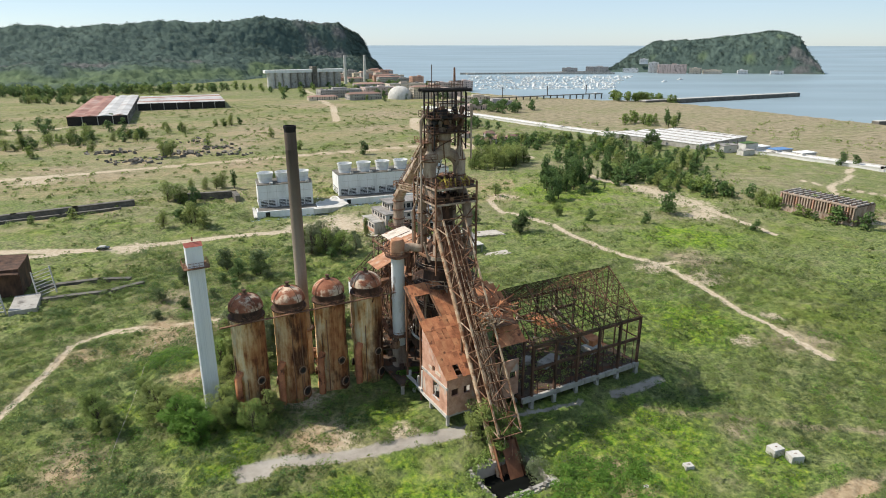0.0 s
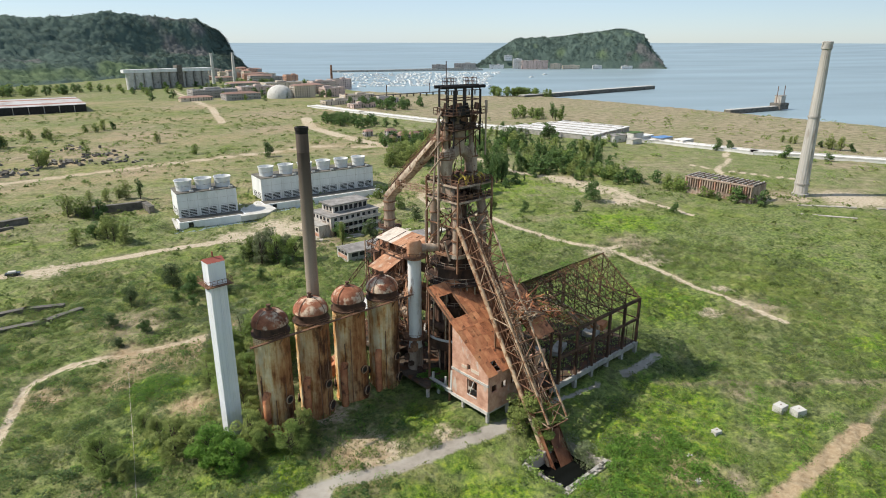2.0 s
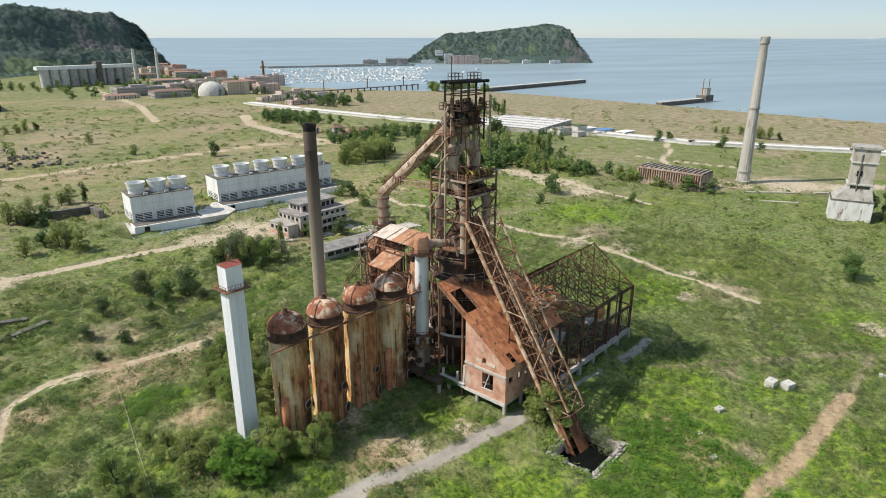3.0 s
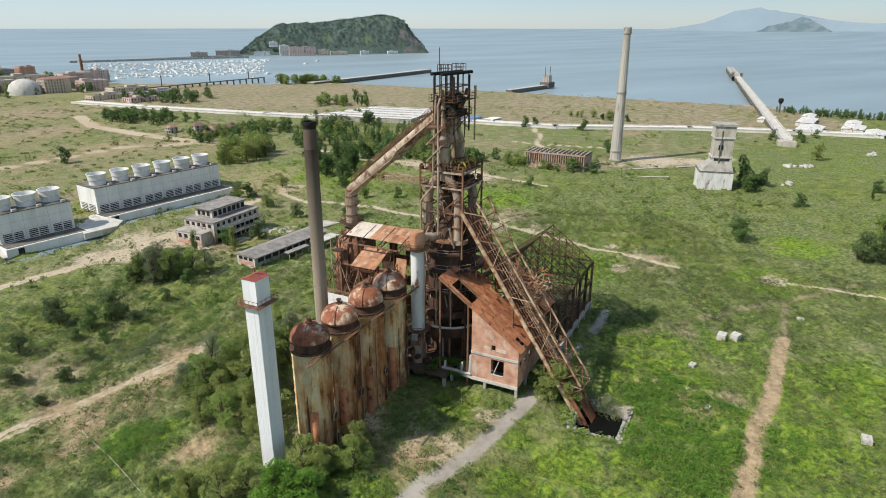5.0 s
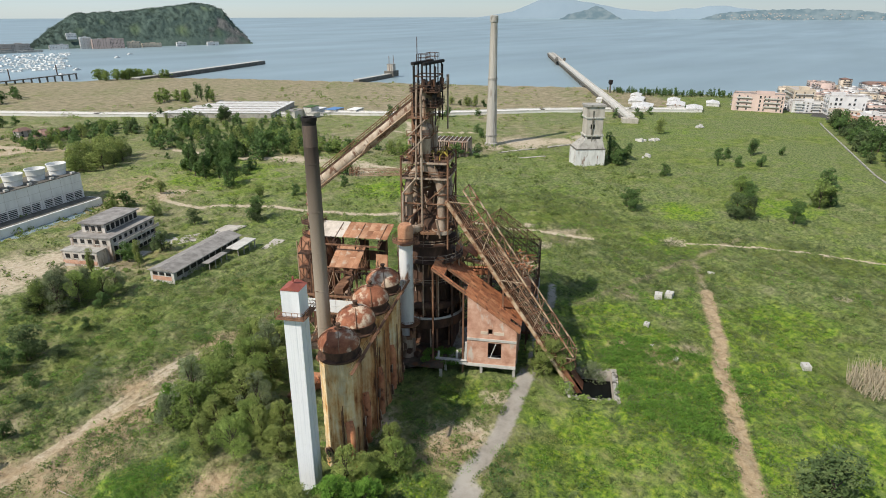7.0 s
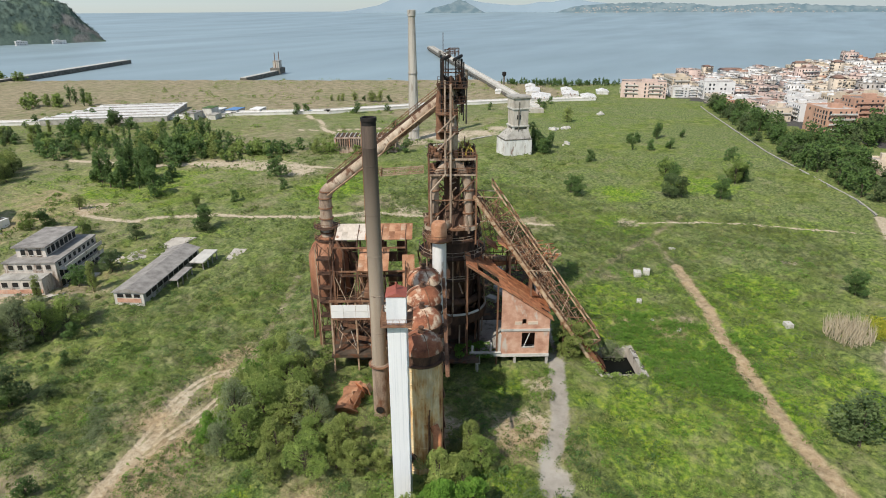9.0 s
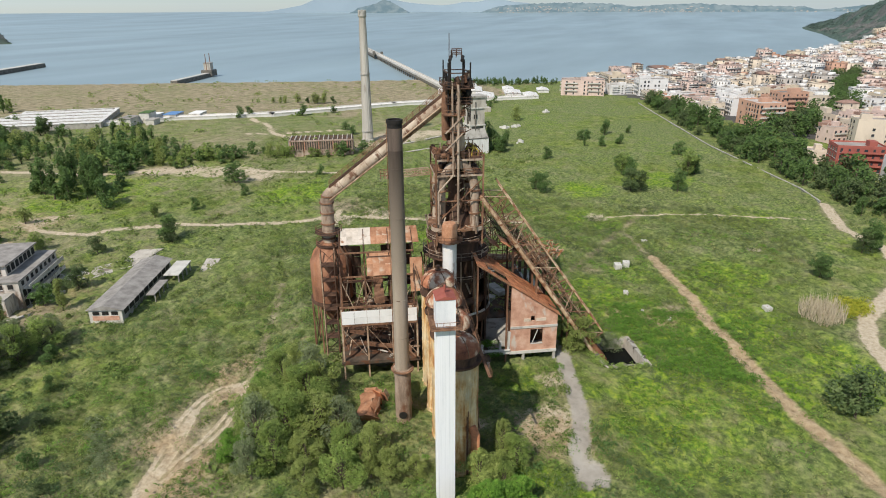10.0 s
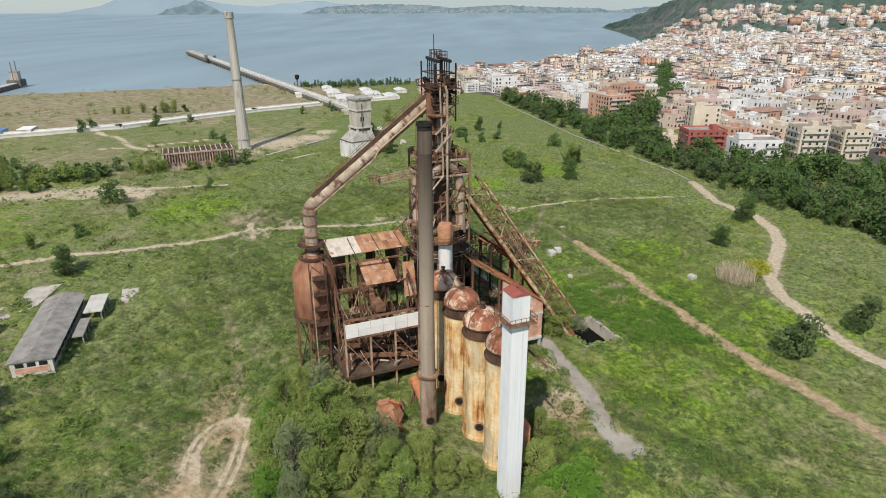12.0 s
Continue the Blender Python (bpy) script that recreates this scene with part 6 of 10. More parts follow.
def cast_house():
    """The gutted casting hall behind the stoves: frames, remains of roof and a strip of pale cladding."""
    t = thing("casting_hall", 34.5, 8, RING, "gutted casting hall with pale cladding and rusted roof remains", "building")
    ua, ub, va, vb = 29.5, 43.0, 4.0, 19.4
    cols = [va, 9.1, 14.3, vb]
    for u in (ua + 5 * 0, 36.0, ub):
        for v in cols:
            top = 18.9 if u < 31 else (23.5 if u < 40 else 30)
            part("column", Geo().beam((u, v, RING - 1), (u, v, top), 0.34, 0.34), RUST_PALE if u < 31 else RUST_STEEL, t)
    # cladding strip of pale panels
    me = mesh_of("cladding_panel", Geo().box((0, 0, 0), (0.12, 2.5, 1.45)), WHITE_WALL)
    mw = PLACE[t][0].inverted() @ PLANT
    for i in range(6):
        for j in range(2):
            piece("cladding_panel", me, t, mw @ Matrix.Translation((ua - 0.35, va + 1.3 + 2.56 * i, 15.8 + 1.5 * j)))
    part("eave_beam", Geo().beam((ua - .2, va, 18.8), (ua - .2, vb + .3, 18.8), 0.3, 0.4).beam((ua - .2, va, 14.8), (ua - .2, vb, 14.8), .3, .4), RUST_STEEL, t)
    part("floor", Geo().box(((ua + ub) / 2, (va + vb) / 2, 6.0), (ub - ua + 1, vb - va + 1, 0.7)), GRIME, t, "raised grimy casting floor")
    part("pedestal", Geo().box(((ua + ub) / 2 + 2, (va + vb) / 2, 3.6), (ub - ua - 5, vb - va - 4, 4.2)), CONCRETE_DARK, t)
    # upper roofs
    me2 = mesh_of("roof_sheet", Geo().box((0, 0, 0), (3.3, 1.28, 0.07)), RUST_SHEET)
    me3 = mesh_of("pale_sheet", Geo().box((0, 0, 0), (3.3, 1.28, 0.07)), PALE_ROOF)
    for i in range(13):
        for j in (1, 2):
            v = 3.2 + 1.27 * i
            pale = v > 13.2
            piece("pale_sheet" if pale else "roof_sheet", me3 if pale else me2, t, mw @ (Matrix.Translation((36.8 + 3.1 * j, v, 28.6 + 0.75 * j)) @ Euler((0, -0.235, 0)).to_matrix().to_4x4()))
    part("hood", Geo().box((36.2, 3.4, 22.4), (.12, 2.6, 7.4), 0, (0, 12, 0)), RUST_SHEET, t, "tall rusted hood sheet")
    for i in range(4, 9):
        for j in range(2):
            piece("roof_sheet", me2, t, mw @ (Matrix.Translation((33.6 + 3.0 * j, 3.0 + 1.27 * i, 25.0 + 1.3 * j)) @ Euler((0, -0.41, 0)).to_matrix().to_4x4()))
    for v in cols:
        part("roof_truss", Geo().truss((ua, v, 18.0), (36, v, 23.8), 1.2, 6, 0.13).truss((36, v, 27.2), (ub + 1, v, 29.2), 1.2, 5, 0.16), RUST_DARK, t)
        part("brace", Geo().beam((ua, v, 6), (36, v, 22), 0.09).beam((36, v, 8), (ub, v, 28), 0.12), RUST_STEEL, t)
    for a, b in zip(cols, cols[1:]):
        part("brace", Geo().beam((36, a, 8), (36, b, 22), .15), RUST_PALE, t)
        part("brace", Geo().beam((36, b, 8), (36, a, 22), .15), RUST_PALE, t)
        part("brace", Geo().beam((ua, a, 7), (ua, b, 14), .1), RUST_PALE, t)
        for u, z in ((36, 22.6), (36, 28), (ub, 29.6)):
            part("tie", Geo().beam((u, a, z), (u, b, z), .3), RUST_STEEL, t)
    rs = random.Random(4)
    for k in range(50):
        c = Vector((rs.uniform(ua, ub), rs.uniform(va, vb), rs.uniform(6.5, 8)))
        q = c + Vector((rs.uniform(-2.5, 2.5), rs.uniform(-2.5, 2.5), rs.uniform(-.4, 2.5)))
        part("debris_beam", Geo().beam(c, q, rs.uniform(.08, .26)), rs.choice((RUST_PALE, RUST_STEEL, CONCRETE_OLD, RUST_DARK)), t)
    for i in range(7):
        for j in range(8):
            if rs.random() < .72:
                part("back_sheet", Geo().box((ub + .6, va + 1.1 + 2.2 * i, 8 + 2.5 * j), (.1, 2.15, 2.4)), rs.choice((RUST_DARK, RUST_DARK, RUST_STEEL)), t)
    for k in range(60):
        u, v = rs.uniform(ua + 1, ub), rs.uniform(va, vb)
        z = rs.uniform(7, 20)
        part("hanger", Geo().beam((u, v, z), (u + rs.uniform(-3, 3), v + rs.uniform(-3, 3), z + rs.uniform(1, 6)), rs.uniform(.06, .15)), rs.choice((RUST_STEEL, RUST_PALE, RUST_DARK, RUST_DARK)), t)
    for k in range(3):
        z = 10.5 + 4.6 * k
        d = part("catwalk", Geo().box((ua + 6.8 + k * 2, (va + vb) / 2, z), (1.0, vb - va, .12)), RUST_DARK, t)
        part("railing", Geo().rail([(ua + 6.3 + k * 2, va, z), (ua + 6.3 + k * 2, vb, z)], 1.1, 2.2, .08), RUST_STEEL, d)
    part("crane", Geo().box((37, 11.5, 19.4), (12.5, 2.0, 1.3)), RUST_STEEL, t, "stranded overhead crane")
    part("hot_duct", Geo().tube([(37, 3, 14), (37.5, 9, 13.6), (40, 13, 13.4), (43, 14, 14)], 1.0, 14), RUST_PIPE, t, "", True)
    for k in range(4):
        part("runner", Geo().beam((31 + 3 * k, 5, 7.5), (33 + 3 * k, 18, 9 + k), 0.9, 0.6), RUST_STEEL, t)


cast_house()

# ---- buildings and things on the plain ----
def local(x, y, rz):
    """Turns plan points given along a building's own axes into world points."""
    c, s = math.cos(radians(rz)), math.sin(radians(rz))
    return lambda a, b, z=0.0: (x + c * a - s * b, y + s * a + c * b, z)


def cooling_block(x0, y0, x1, y1, fans, label):
    """A white fan-cooling block: walls, louvred openings, flat roof, basin and round fan cowls."""
    n = math.hypot(x1 - x0, y1 - y0)
    rz = math.degrees(math.atan2(y1 - y0, x1 - x0))
    t = thing("cooling_tower_block", x0, y0, 0, label, "industrial building", "white cooling blocks", plant=False, rz=rz)
    P = local(x0, y0, rz)
    dep, top = 14.5, 11.0
    part("wall", Geo().box(P(n / 2, dep / 2, top / 2 - 0.4), (n, dep, top + 0.8), rz), WHITE_WALL, t, "white rendered walls")
    b = part("basin", Geo().box(P(n / 2, -3.7, -2.1), (n + 3, 8.2, 4.8), rz), WHITE_WALL, t, "low white basin along the front")
    part("basin_floor", Geo().box(P(n / 2, -3.4, 0.33), (n + 1.8, 7.0, 0.1), rz), CONCRETE_DARK, b, "dark basin deck")
    part("basin_hatch", Geo().box(P(3.2, -7.84, -1.2), (2.0, 0.12, 2.2), rz), DARK_HOLE, b)
    part("roof_slab", Geo().box(P(n / 2, dep / 2, top + 0.12), (n + 0.3, dep + 0.3, 0.3), rz), CONCRETE_DARK, t, "dark flat roof")
    bays = len(fans_at(n, fans)) * 2
    lw = n / bays * 0.72
    for k in range(bays):
        a = n * (k + 0.5) / bays + (0.35 if k % 2 == 0 else -0.35)
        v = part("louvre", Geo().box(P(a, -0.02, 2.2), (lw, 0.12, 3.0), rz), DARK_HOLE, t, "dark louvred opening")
        for j in range(4):
            part("slat", Geo().box(P(a, -0.14, 1.15 + 0.72 * j), (lw + 0.1, 0.16, 0.24), rz), WHITE_WALL, v)
        part("panel_joint", Geo().box(P(n * k / bays, -0.01, 5.8), (0.12, 0.06, 10.0), rz), CONCRETE_PALE, t)
    for z in (4.4, 7.6):
        part("panel_joint", Geo().box(P(n / 2, -0.01, z), (n - 0.2, 0.06, 0.1), rz), CONCRETE_PALE, t)
    for a in (dep * 0.28, dep * 0.72):
        for e in (-0.02, n + 0.02):
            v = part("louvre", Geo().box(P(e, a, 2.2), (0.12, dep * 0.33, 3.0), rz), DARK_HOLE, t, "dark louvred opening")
            for j in range(4):
                part("slat", Geo().box(P(e + (-0.1 if e < 1 else 0.1), a, 1.15 + 0.72 * j), (0.16, dep * 0.34, 0.24), rz), WHITE_WALL, v)
    for a in fans_at(n, fans):
        c = P(a, dep / 2 - 0.6)
        s = part("fan_cowl", Geo().lathe(c, [(3.2, top + 0.2), (3.2, top + 1.4), (3.5, top + 3.3), (3.75, top + 4.6), (3.9, top + 4.6), (3.9, top + 4.85), (3.6, top + 4.85), (3.3, top + 3.3), (3.0, top + 1.6)], 32), WHITE_WALL, t, "flared white fan cowl", True)
        part("fan_deck", Geo().lathe(c, [(0.0, top + 2.4), (3.62, top + 2.4)], 20), CONCRETE, s)
        part("motor_box", Geo().box(P(a + 2.2, 1.0, top + 0.65), (1.6, 1.2, 0.8), rz), CONCRETE_PALE, t)
    part("stair", Geo().box(P(-2.4, -4, -0.9), (1.6, 10, 0.4), rz, (14, 0, 0)), CONCRETE_PALE, t)


def fans_at(n, k):
    return [n * (i + 0.5) / k for i in range(k)]


cooling_block(-87.0, 288.6, -63.0, 297.0, 3, "white cooling block with three fan cowls")
cooling_block(-53.0, 313.0, 3.2, 335.0, 6, "long white cooling block with six fan cowls")
single("apron", Geo().slab([(-61, 287), (-49, 291), (-46, 298), (-54, 314), (-64, 312), (-62, 298)], -2.2, 0.2), CONCRETE_PALE, "pale concrete apron between cooling blocks", "apron", "structure")


def windows_row(t, P, rz, a0, a1, n, b, z, w, h, face, mat=DARK_HOLE, sill=True, name="window"):
    """n windows between a0 and a1 on the face at depth b; face: 'f' front, 's' side."""
    for k in range(n):
        a = a0 + (a1 - a0) * (k + 0.5) / n
        c, s = (P(a, b, z), (w, 0.16, h)) if face == "f" else (P(b, a, z), (0.16, w, h))
        o = part(name, Geo().box(c, s, rz), mat, t)
        if sill:
            c2 = (c[0], c[1], c[2] - h / 2 - 0.08)
            part("sill", Geo().box(c2, (s[0] + 0.2, s[1] + 0.2, 0.14), rz), CONCRETE_PALE, o)


PLASTER_OLD = stuff("stained_plaster", [(0.40, 0.35, 0.30), (0.55, 0.50, 0.44), (0.64, 0.60, 0.54)], 0.35, 0.9, stretch=(1, 1, 0.35), stain=((0.24, 0.18, 0.14), 0.58, 0.5, (1, 1, 0.3)))


def office():
    x, y, rz = -23.0, 246.0, 30
    t = thing("derelict_office", x, y, 0, "derelict stepped concrete office with empty windows", "building", plant=False, rz=rz)
    P = local(x, y, rz)
    n, d, top = 23.0, 14.5, 8.4
    part("lower_block", Geo().box(P(n / 2, d / 2, top / 2 - .3), (n, d, top + .6), rz), PLASTER_OLD, t, "stained pale rendered walls")
    part("side_block", Geo().box(P(-2.2, d / 2 + 1.0, 2.4), (4.4, d - 2.0, 5.4), rz), PLASTER_OLD, t, "lower side block")
    part("side_terrace", Geo().box(P(-2.2, d / 2 + 1.0, 5.2), (4.8, d - 1.6, 0.3), rz), CONCRETE, t)
    part("upper_block", Geo().box(P(n / 2 + .8, 8.6, 10.0), (16.5, 8.4, 3.4), rz), PLASTER_OLD, t)
    part("roof_slab", Geo().box(P(n / 2 + .8, 8.6, 11.8), (18.2, 9.8, 0.35), rz), GREY_ROOF, t)
    part("terrace", Geo().box(P(n / 2, d / 2, top + .05), (n + .7, d + .7, 0.35), rz), GREY_ROOF, t)
    for z in (2.9, 5.7):
        q = part("balcony_slab", Geo().box(P(n / 2 + .8, -0.9, z), (n - 1.6, 1.9, 0.3), rz), CONCRETE_PALE, t)
        part("balcony_wall", Geo().box(P(n / 2 + .8, -1.75, z + .55), (n - 1.6, 0.16, 0.9), rz), PLASTER_OLD, q)
    windows_row(t, P, rz, 0.8, n - .6, 9, -0.04, 1.6, 1.6, 2.0, "f")
    windows_row(t, P, rz, 0.8, n - .6, 9, -0.04, 4.5, 1.5, 2.0, "f")
    windows_row(t, P, rz, 0.8, n - .6, 8, -0.04, 7.2, 1.2, 1.2, "f")
    windows_row(t, P, rz, 4.4, n - 2.4, 7, 4.36, 10.0, 1.5, 1.9, "f")
    windows_row(t, P, rz, 0.8, d - .6, 5, -0.04, 7.0, 1.3, 1.3, "s")
    windows_row(t, P, rz, 2.2, d - .6, 4, -4.44, 3.6, 1.5, 1.4, "s")
    windows_row(t, P, rz, 5.2, 12, 3, 4.02, 10.0, 1.2, 1.6, "s")
    part("brick_band", Geo().box(P(-4.46, d / 2 + 1.0, 1.6), (0.14, d - 2.6, 1.2), rz), BRICKWORK, t, "exposed brick band")


office()


def low_shed():
    x, y, rz = -18.5, 215.5, 24.3
    t = thing("low_shed", x, y, 0, "long low shed with weathered grey roof", "building", plant=False, rz=rz)
    P = local(x, y, rz)
    n, w = 34, 8.2
    part("wall", Geo().box(P(n / 2, w / 2, 1.9), (n, w, 3.8), rz), CONCRETE, t, "grimy walls")
    part("end_wall", Geo().box(P(-0.1, w / 2, 1.95), (0.3, w + 0.1, 4.0), rz), CONCRETE_PALE, t)
    part("brick_panel", Geo().box(P(-0.28, w / 2, 1.5), (0.1, w - 1.5, 1.2), rz), BRICKWORK, t)
    g = Geo().add([P(-.6, -.7, 3.8), P(n + .6, -.7, 3.8), P(n + .6, w + .7, 3.8), P(-.6, w + .7, 3.8), P(-.6, w / 2, 5.2), P(n + .6, w / 2, 5.2)], [(0, 1, 5, 4), (3, 4, 5, 2), (0, 4, 3), (1, 2, 5), (3, 2, 1, 0)])
    part("roof", g, GREY_ROOF, t, "weathered grey sheet roof")
    windows_row(t, P, rz, 0.8, n - 1, 10, -0.05, 2.5, 2.4, 1.3, "f", sill=False)
    windows_row(t, P, rz, 0.6, w - 0.6, 3, -0.3, 2.9, 1.6, 0.9, "s", sill=False)
    c = part("canopy", Geo().box(P(n - 5, -4, 3.0), (11, 4.4, 0.3), rz), CONCRETE_PALE, t, "flat concrete canopy")
    for k in range(4):
        part("canopy_post", Geo().box(P(n - 10 + 3.3 * k, -5.8, 1.4), (0.3, 0.3, 3.0), rz), CONCRETE, c)
    c = part("canopy", Geo().box(P(n - 18, -2.8, 2.6), (10, 2.4, 0.25), rz), GREY_ROOF, t)
    for k in range(4):
        part("canopy_post", Geo().box(P(n - 22.5 + 3 * k, -3.8, 1.2), (0.25, 0.25, 2.7), rz), CONCRETE, c)


low_shed()
for pts in ([(-6, 268), (-1, 256), (14, 250), (22, 253), (26, 246), (12, 243), (-4, 248)], [(15, 221), (24, 226), (26, 222), (18, 218)], [(-30, 250), (-25, 246), (-12, 250), (-10, 247), (-24, 241), (-34, 247)]):
    single("pavement", Geo().slab(pts, -0.3, 0.3), CONCRETE_OLD, "cracked pale concrete pavement in the grass", "pavement", "structure")


FIN = stuff("weathered_pink_concrete", [(0.24, 0.175, 0.130), (0.40, 0.305, 0.235), (0.52, 0.42, 0.335)], 0.35, 0.9, stretch=(1, 1, 0.4), stain=((0.20, 0.12, 0.08), 0.58, 0.4, (1, 1, 0.4)))


def ribbed_hall():
    """The long low hall whose front is a row of upright concrete fins."""
    x, y, rz = 159, 287.5, -60.6
    t = thing("finned_hall", x, y, 0, "ruined long hall with a front of concrete fins", "building", plant=False, rz=rz)
    P = local(x, y, rz)
    n, w, top = 34, 14, 8.8
    part("body", Geo().box(P(n / 2, w / 2 + .5, 3.4), (n - 1.5, w - 1, 6.8), rz), CONCRETE_DARK, t)
    part("base_wall", Geo().box(P(n / 2, -0.1, 1.3), (n, 0.8, 4.6), rz), FIN, t, "stained plastered base wall")
    part("end_wall", Geo().box(P(n, w / 2, 4.1), (0.8, w, 8.4), rz), FIN, t, "pale rendered end wall")
    part("end_wall", Geo().box(P(0, w / 2, 3.9), (0.8, w, 8.0), rz), CONCRETE, t)
    part("roof", Geo().box(P(n / 2, w / 2, top - 0.5), (n + 0.5, w, 0.6), rz), GRIME, t, "overgrown flat roof")
    for k in range(27):
        part("fin", Geo().box(P(0.5 + (n - 1) * k / 26, -0.3, 5.7), (0.55, 1.1, 4.8), rz), FIN if k % 6 else BRICKWORK, t)
    for k in range(0, 27, 2):
        part("roof_rib", Geo().box(P(0.5 + (n - 1) * k / 26, w / 2, top + .05), (0.4, w - .8, 0.6), rz), PLASTER_OLD, t)
    part("parapet", Geo().box(P(n / 2, -0.3, top - 0.35), (n + .6, 1.4, 0.6), rz), FIN, t)


ribbed_hall()


CHIMNEY_CONCRETE = stuff("chimney_concrete", [(0.34, 0.31, 0.265), (0.48, 0.45, 0.40), (0.57, 0.54, 0.49)], 0.2, 0.9, stretch=(1, 1, 0.1), stain=((0.25, 0.21, 0.17), 0.6, 0.15, (1, 1, 0.2)))


def tall_chimney():
    x, y, top = 211.6, 268.0, 74.2
    t = thing("concrete_chimney", x, y, 0, "tall tapering grey concrete chimney", "chimney", plant=False)
    r = lambda z: 3.3 - 1.4 * z / top
    g = Geo()
    seg = 32
    zs = [-0.5, 6, 20, 38, 38.01, 55, top - 4]
    for z in zs:
        for k in range(seg):
            a = 2 * math.pi * k / seg
            rr = r(max(z, 0)) * (1.0 if k % 2 else 0.965)
            g.v.append((x + rr * math.cos(a), y + rr * math.sin(a), z))
    for i in range(len(zs) - 1):
        for k in range(seg):
            a, b = i * seg + k, i * seg + (k + 1) % seg
            g.f.append((a, b, b + seg, a + seg))
    part("shaft", g, CHIMNEY_CONCRETE, t, "ribbed concrete shaft")
    for z in (6.0, 39.0):
        part("ring", Geo().lathe((x, y), [(r(z), z), (r(z) + .35, z), (r(z) + .35, z + .7), (r(z), z + .7)], 32), CONCRETE, t)
    part("head", Geo().lathe((x, y), [(r(top) - .05, top - 4.2), (r(top) + .45, top - 3.4), (r(top) + .45, top - 0.3), (r(top) + .1, top), (r(top) - .5, top), (r(top) - .5, top - 3)], 32), CONCRETE, t, "thicker head")
    part("foot", Geo().lathe((x, y), [(3.9, -1), (3.9, 1.4), (3.3, 1.6)], 24), CONCRETE, t)


tall_chimney()


def coal_tower():
    x, y, rz = 193.6, 198.6, -47
    t = thing("coal_tower", x, y, 0, "grey concrete bunker tower with capped head", "tower", plant=False, rz=rz)
    P0, c, k = local(x, y, rz), 8.2, 0.83
    P = lambda a, b, z=0.0: P0(c + (a - c) * k, c + (b - c) * k, z * .94)
    part("base_block", Geo().box(P(c - 2.2, c, 4.4), (18.6 * k, 16 * k, 9.8), rz), WHITE_STAINED, t, "pale blank base block")
    part("base_rim", Geo().box(P(c - 2.2, c, 9.35), (19.0 * k, 16.4 * k, 0.5), rz), CONCRETE_DARK, t, "dark stained rim")
    a, b = 8.6, 5.4
    ring = [P(c - 11.2, c - a + 1, 9.5), P(c + 6.8, c - a + 1, 9.5), P(c + 6.8, c + a - 1, 9.5), P(c - 11.2, c + a - 1, 9.5), P(c - b, c - b, 14.5), P(c + b, c - b, 14.5), P(c + b, c + b, 14.5), P(c - b, c + b, 14.5)]
    part("hopper_roof", Geo().add(ring, [(0, 1, 5, 4), (1, 2, 6, 5), (2, 3, 7, 6), (3, 0, 4, 7), (4, 5, 6, 7)]), CONCRETE, t, "sloping shoulder")
    # solid dark box in place of the shaded gap between the piers
    part("open_floor", Geo().box(P(c, c, 14.8), (9.6 * k, 9.6 * k, 3.2), rz), CONCRETE_DARK, t)
    for s in (-1, 1):
        for s2 in (-1, 1):
            part("pier", Geo().box(P(c + s * 4.9, c + s2 * 4.9, 14.4), (1.2 * k, 1.2 * k, 4.4), rz), CONCRETE_PALE, t)
    part("shaft", Geo().box(P(c, c, 22.6), (10.2 * k, 10.2 * k, 12.6), rz), CONCRETE_OLD, t, "grey concrete shaft")
    for z in (16.6, 26.4):
        part("band", Geo().box(P(c, c, z), (11.6 * k, 11.6 * k, 0.7), rz), CONCRETE_PALE, t)
    part("head", Geo().box(P(c, c, 29.6), (11.0 * k, 11.0 * k, 5.4), rz), CONCRETE_OLD, t)
    part("cap", Geo().box(P(c, c, 32.7), (12.6 * k, 12.6 * k, 0.9), rz), CONCRETE, t, "overhanging cap slab")
    part("stripe", Geo().box(P(c - 1.5, c - 5.36, 24), (1.0 * k, 0.14 * k, 15), rz), CONCRETE_DARK, t, "dark drainage streak recess")
    part("opening", Geo().box(P(c - 1.5, c - 5.4, 21.6), (2.4 * k, 0.2 * k, 2.2), rz), DARK_HOLE, t)
    part("downpipe", Geo().beam(P(c - 1.5, c - 5.6, 10), P(c - 1.5, c - 5.6, 30), .5), CONCRETE_DARK, t)
    part("hatch", Geo().box(P(c + 1, c - 7.56, 6.6), (0.4 * k, 0.2 * k, 3.0), rz), CONCRETE_DARK, t)


coal_tower()


def steel_ruin():
    t = thing("collapsed_shed", -134, 176, 0, "collapsed dark steel shed with pale stair frame", "ruin", plant=False)
    part("hull", Geo().box((-147, 182, 4.5), (30, 15, 9), 22), RUST_DARK, t, "dark rusted sheet walls")
    part("roof", Geo().box((-146, 181, 9.4), (29, 16, 0.5), 22, (6, 4, 0)), RUST_DARK, t)
    for k in range(5):
        part("roof_truss", Geo().truss((-136 - 5 * k, 171 - 2 * k, 8.5), (-141 - 5 * k, 187 - 2 * k, 9.5), 1.4, 6, .2), RUST_STEEL, t)
    for x, y in ((-129, 165.5), (-126.5, 166.5), (-124, 178), (-122, 184)):
        part("stair_post", Geo().beam((x, y, 0), (x - 1.5, y + 1, 8.5), .35), CONCRETE_PALE, t)
    for k in range(8):
        z = 1 + k
        part("stair_tread", Geo().beam((-129 - .17 * z, 165.5 + .1 * z, z), (-126.5 - .17 * z, 166.5 + .1 * z, z), .3), CONCRETE_PALE, t)
        part("stair_tie", Geo().beam((-124 - .17 * z, 178 + .1 * z, z), (-122 - .17 * z, 184 + .1 * z, z), .16), CONCRETE_PALE, t)
    part("plinth", Geo().box((-124, 172, 0.7), (7, 13, 2.2), 25), CONCRETE, t)


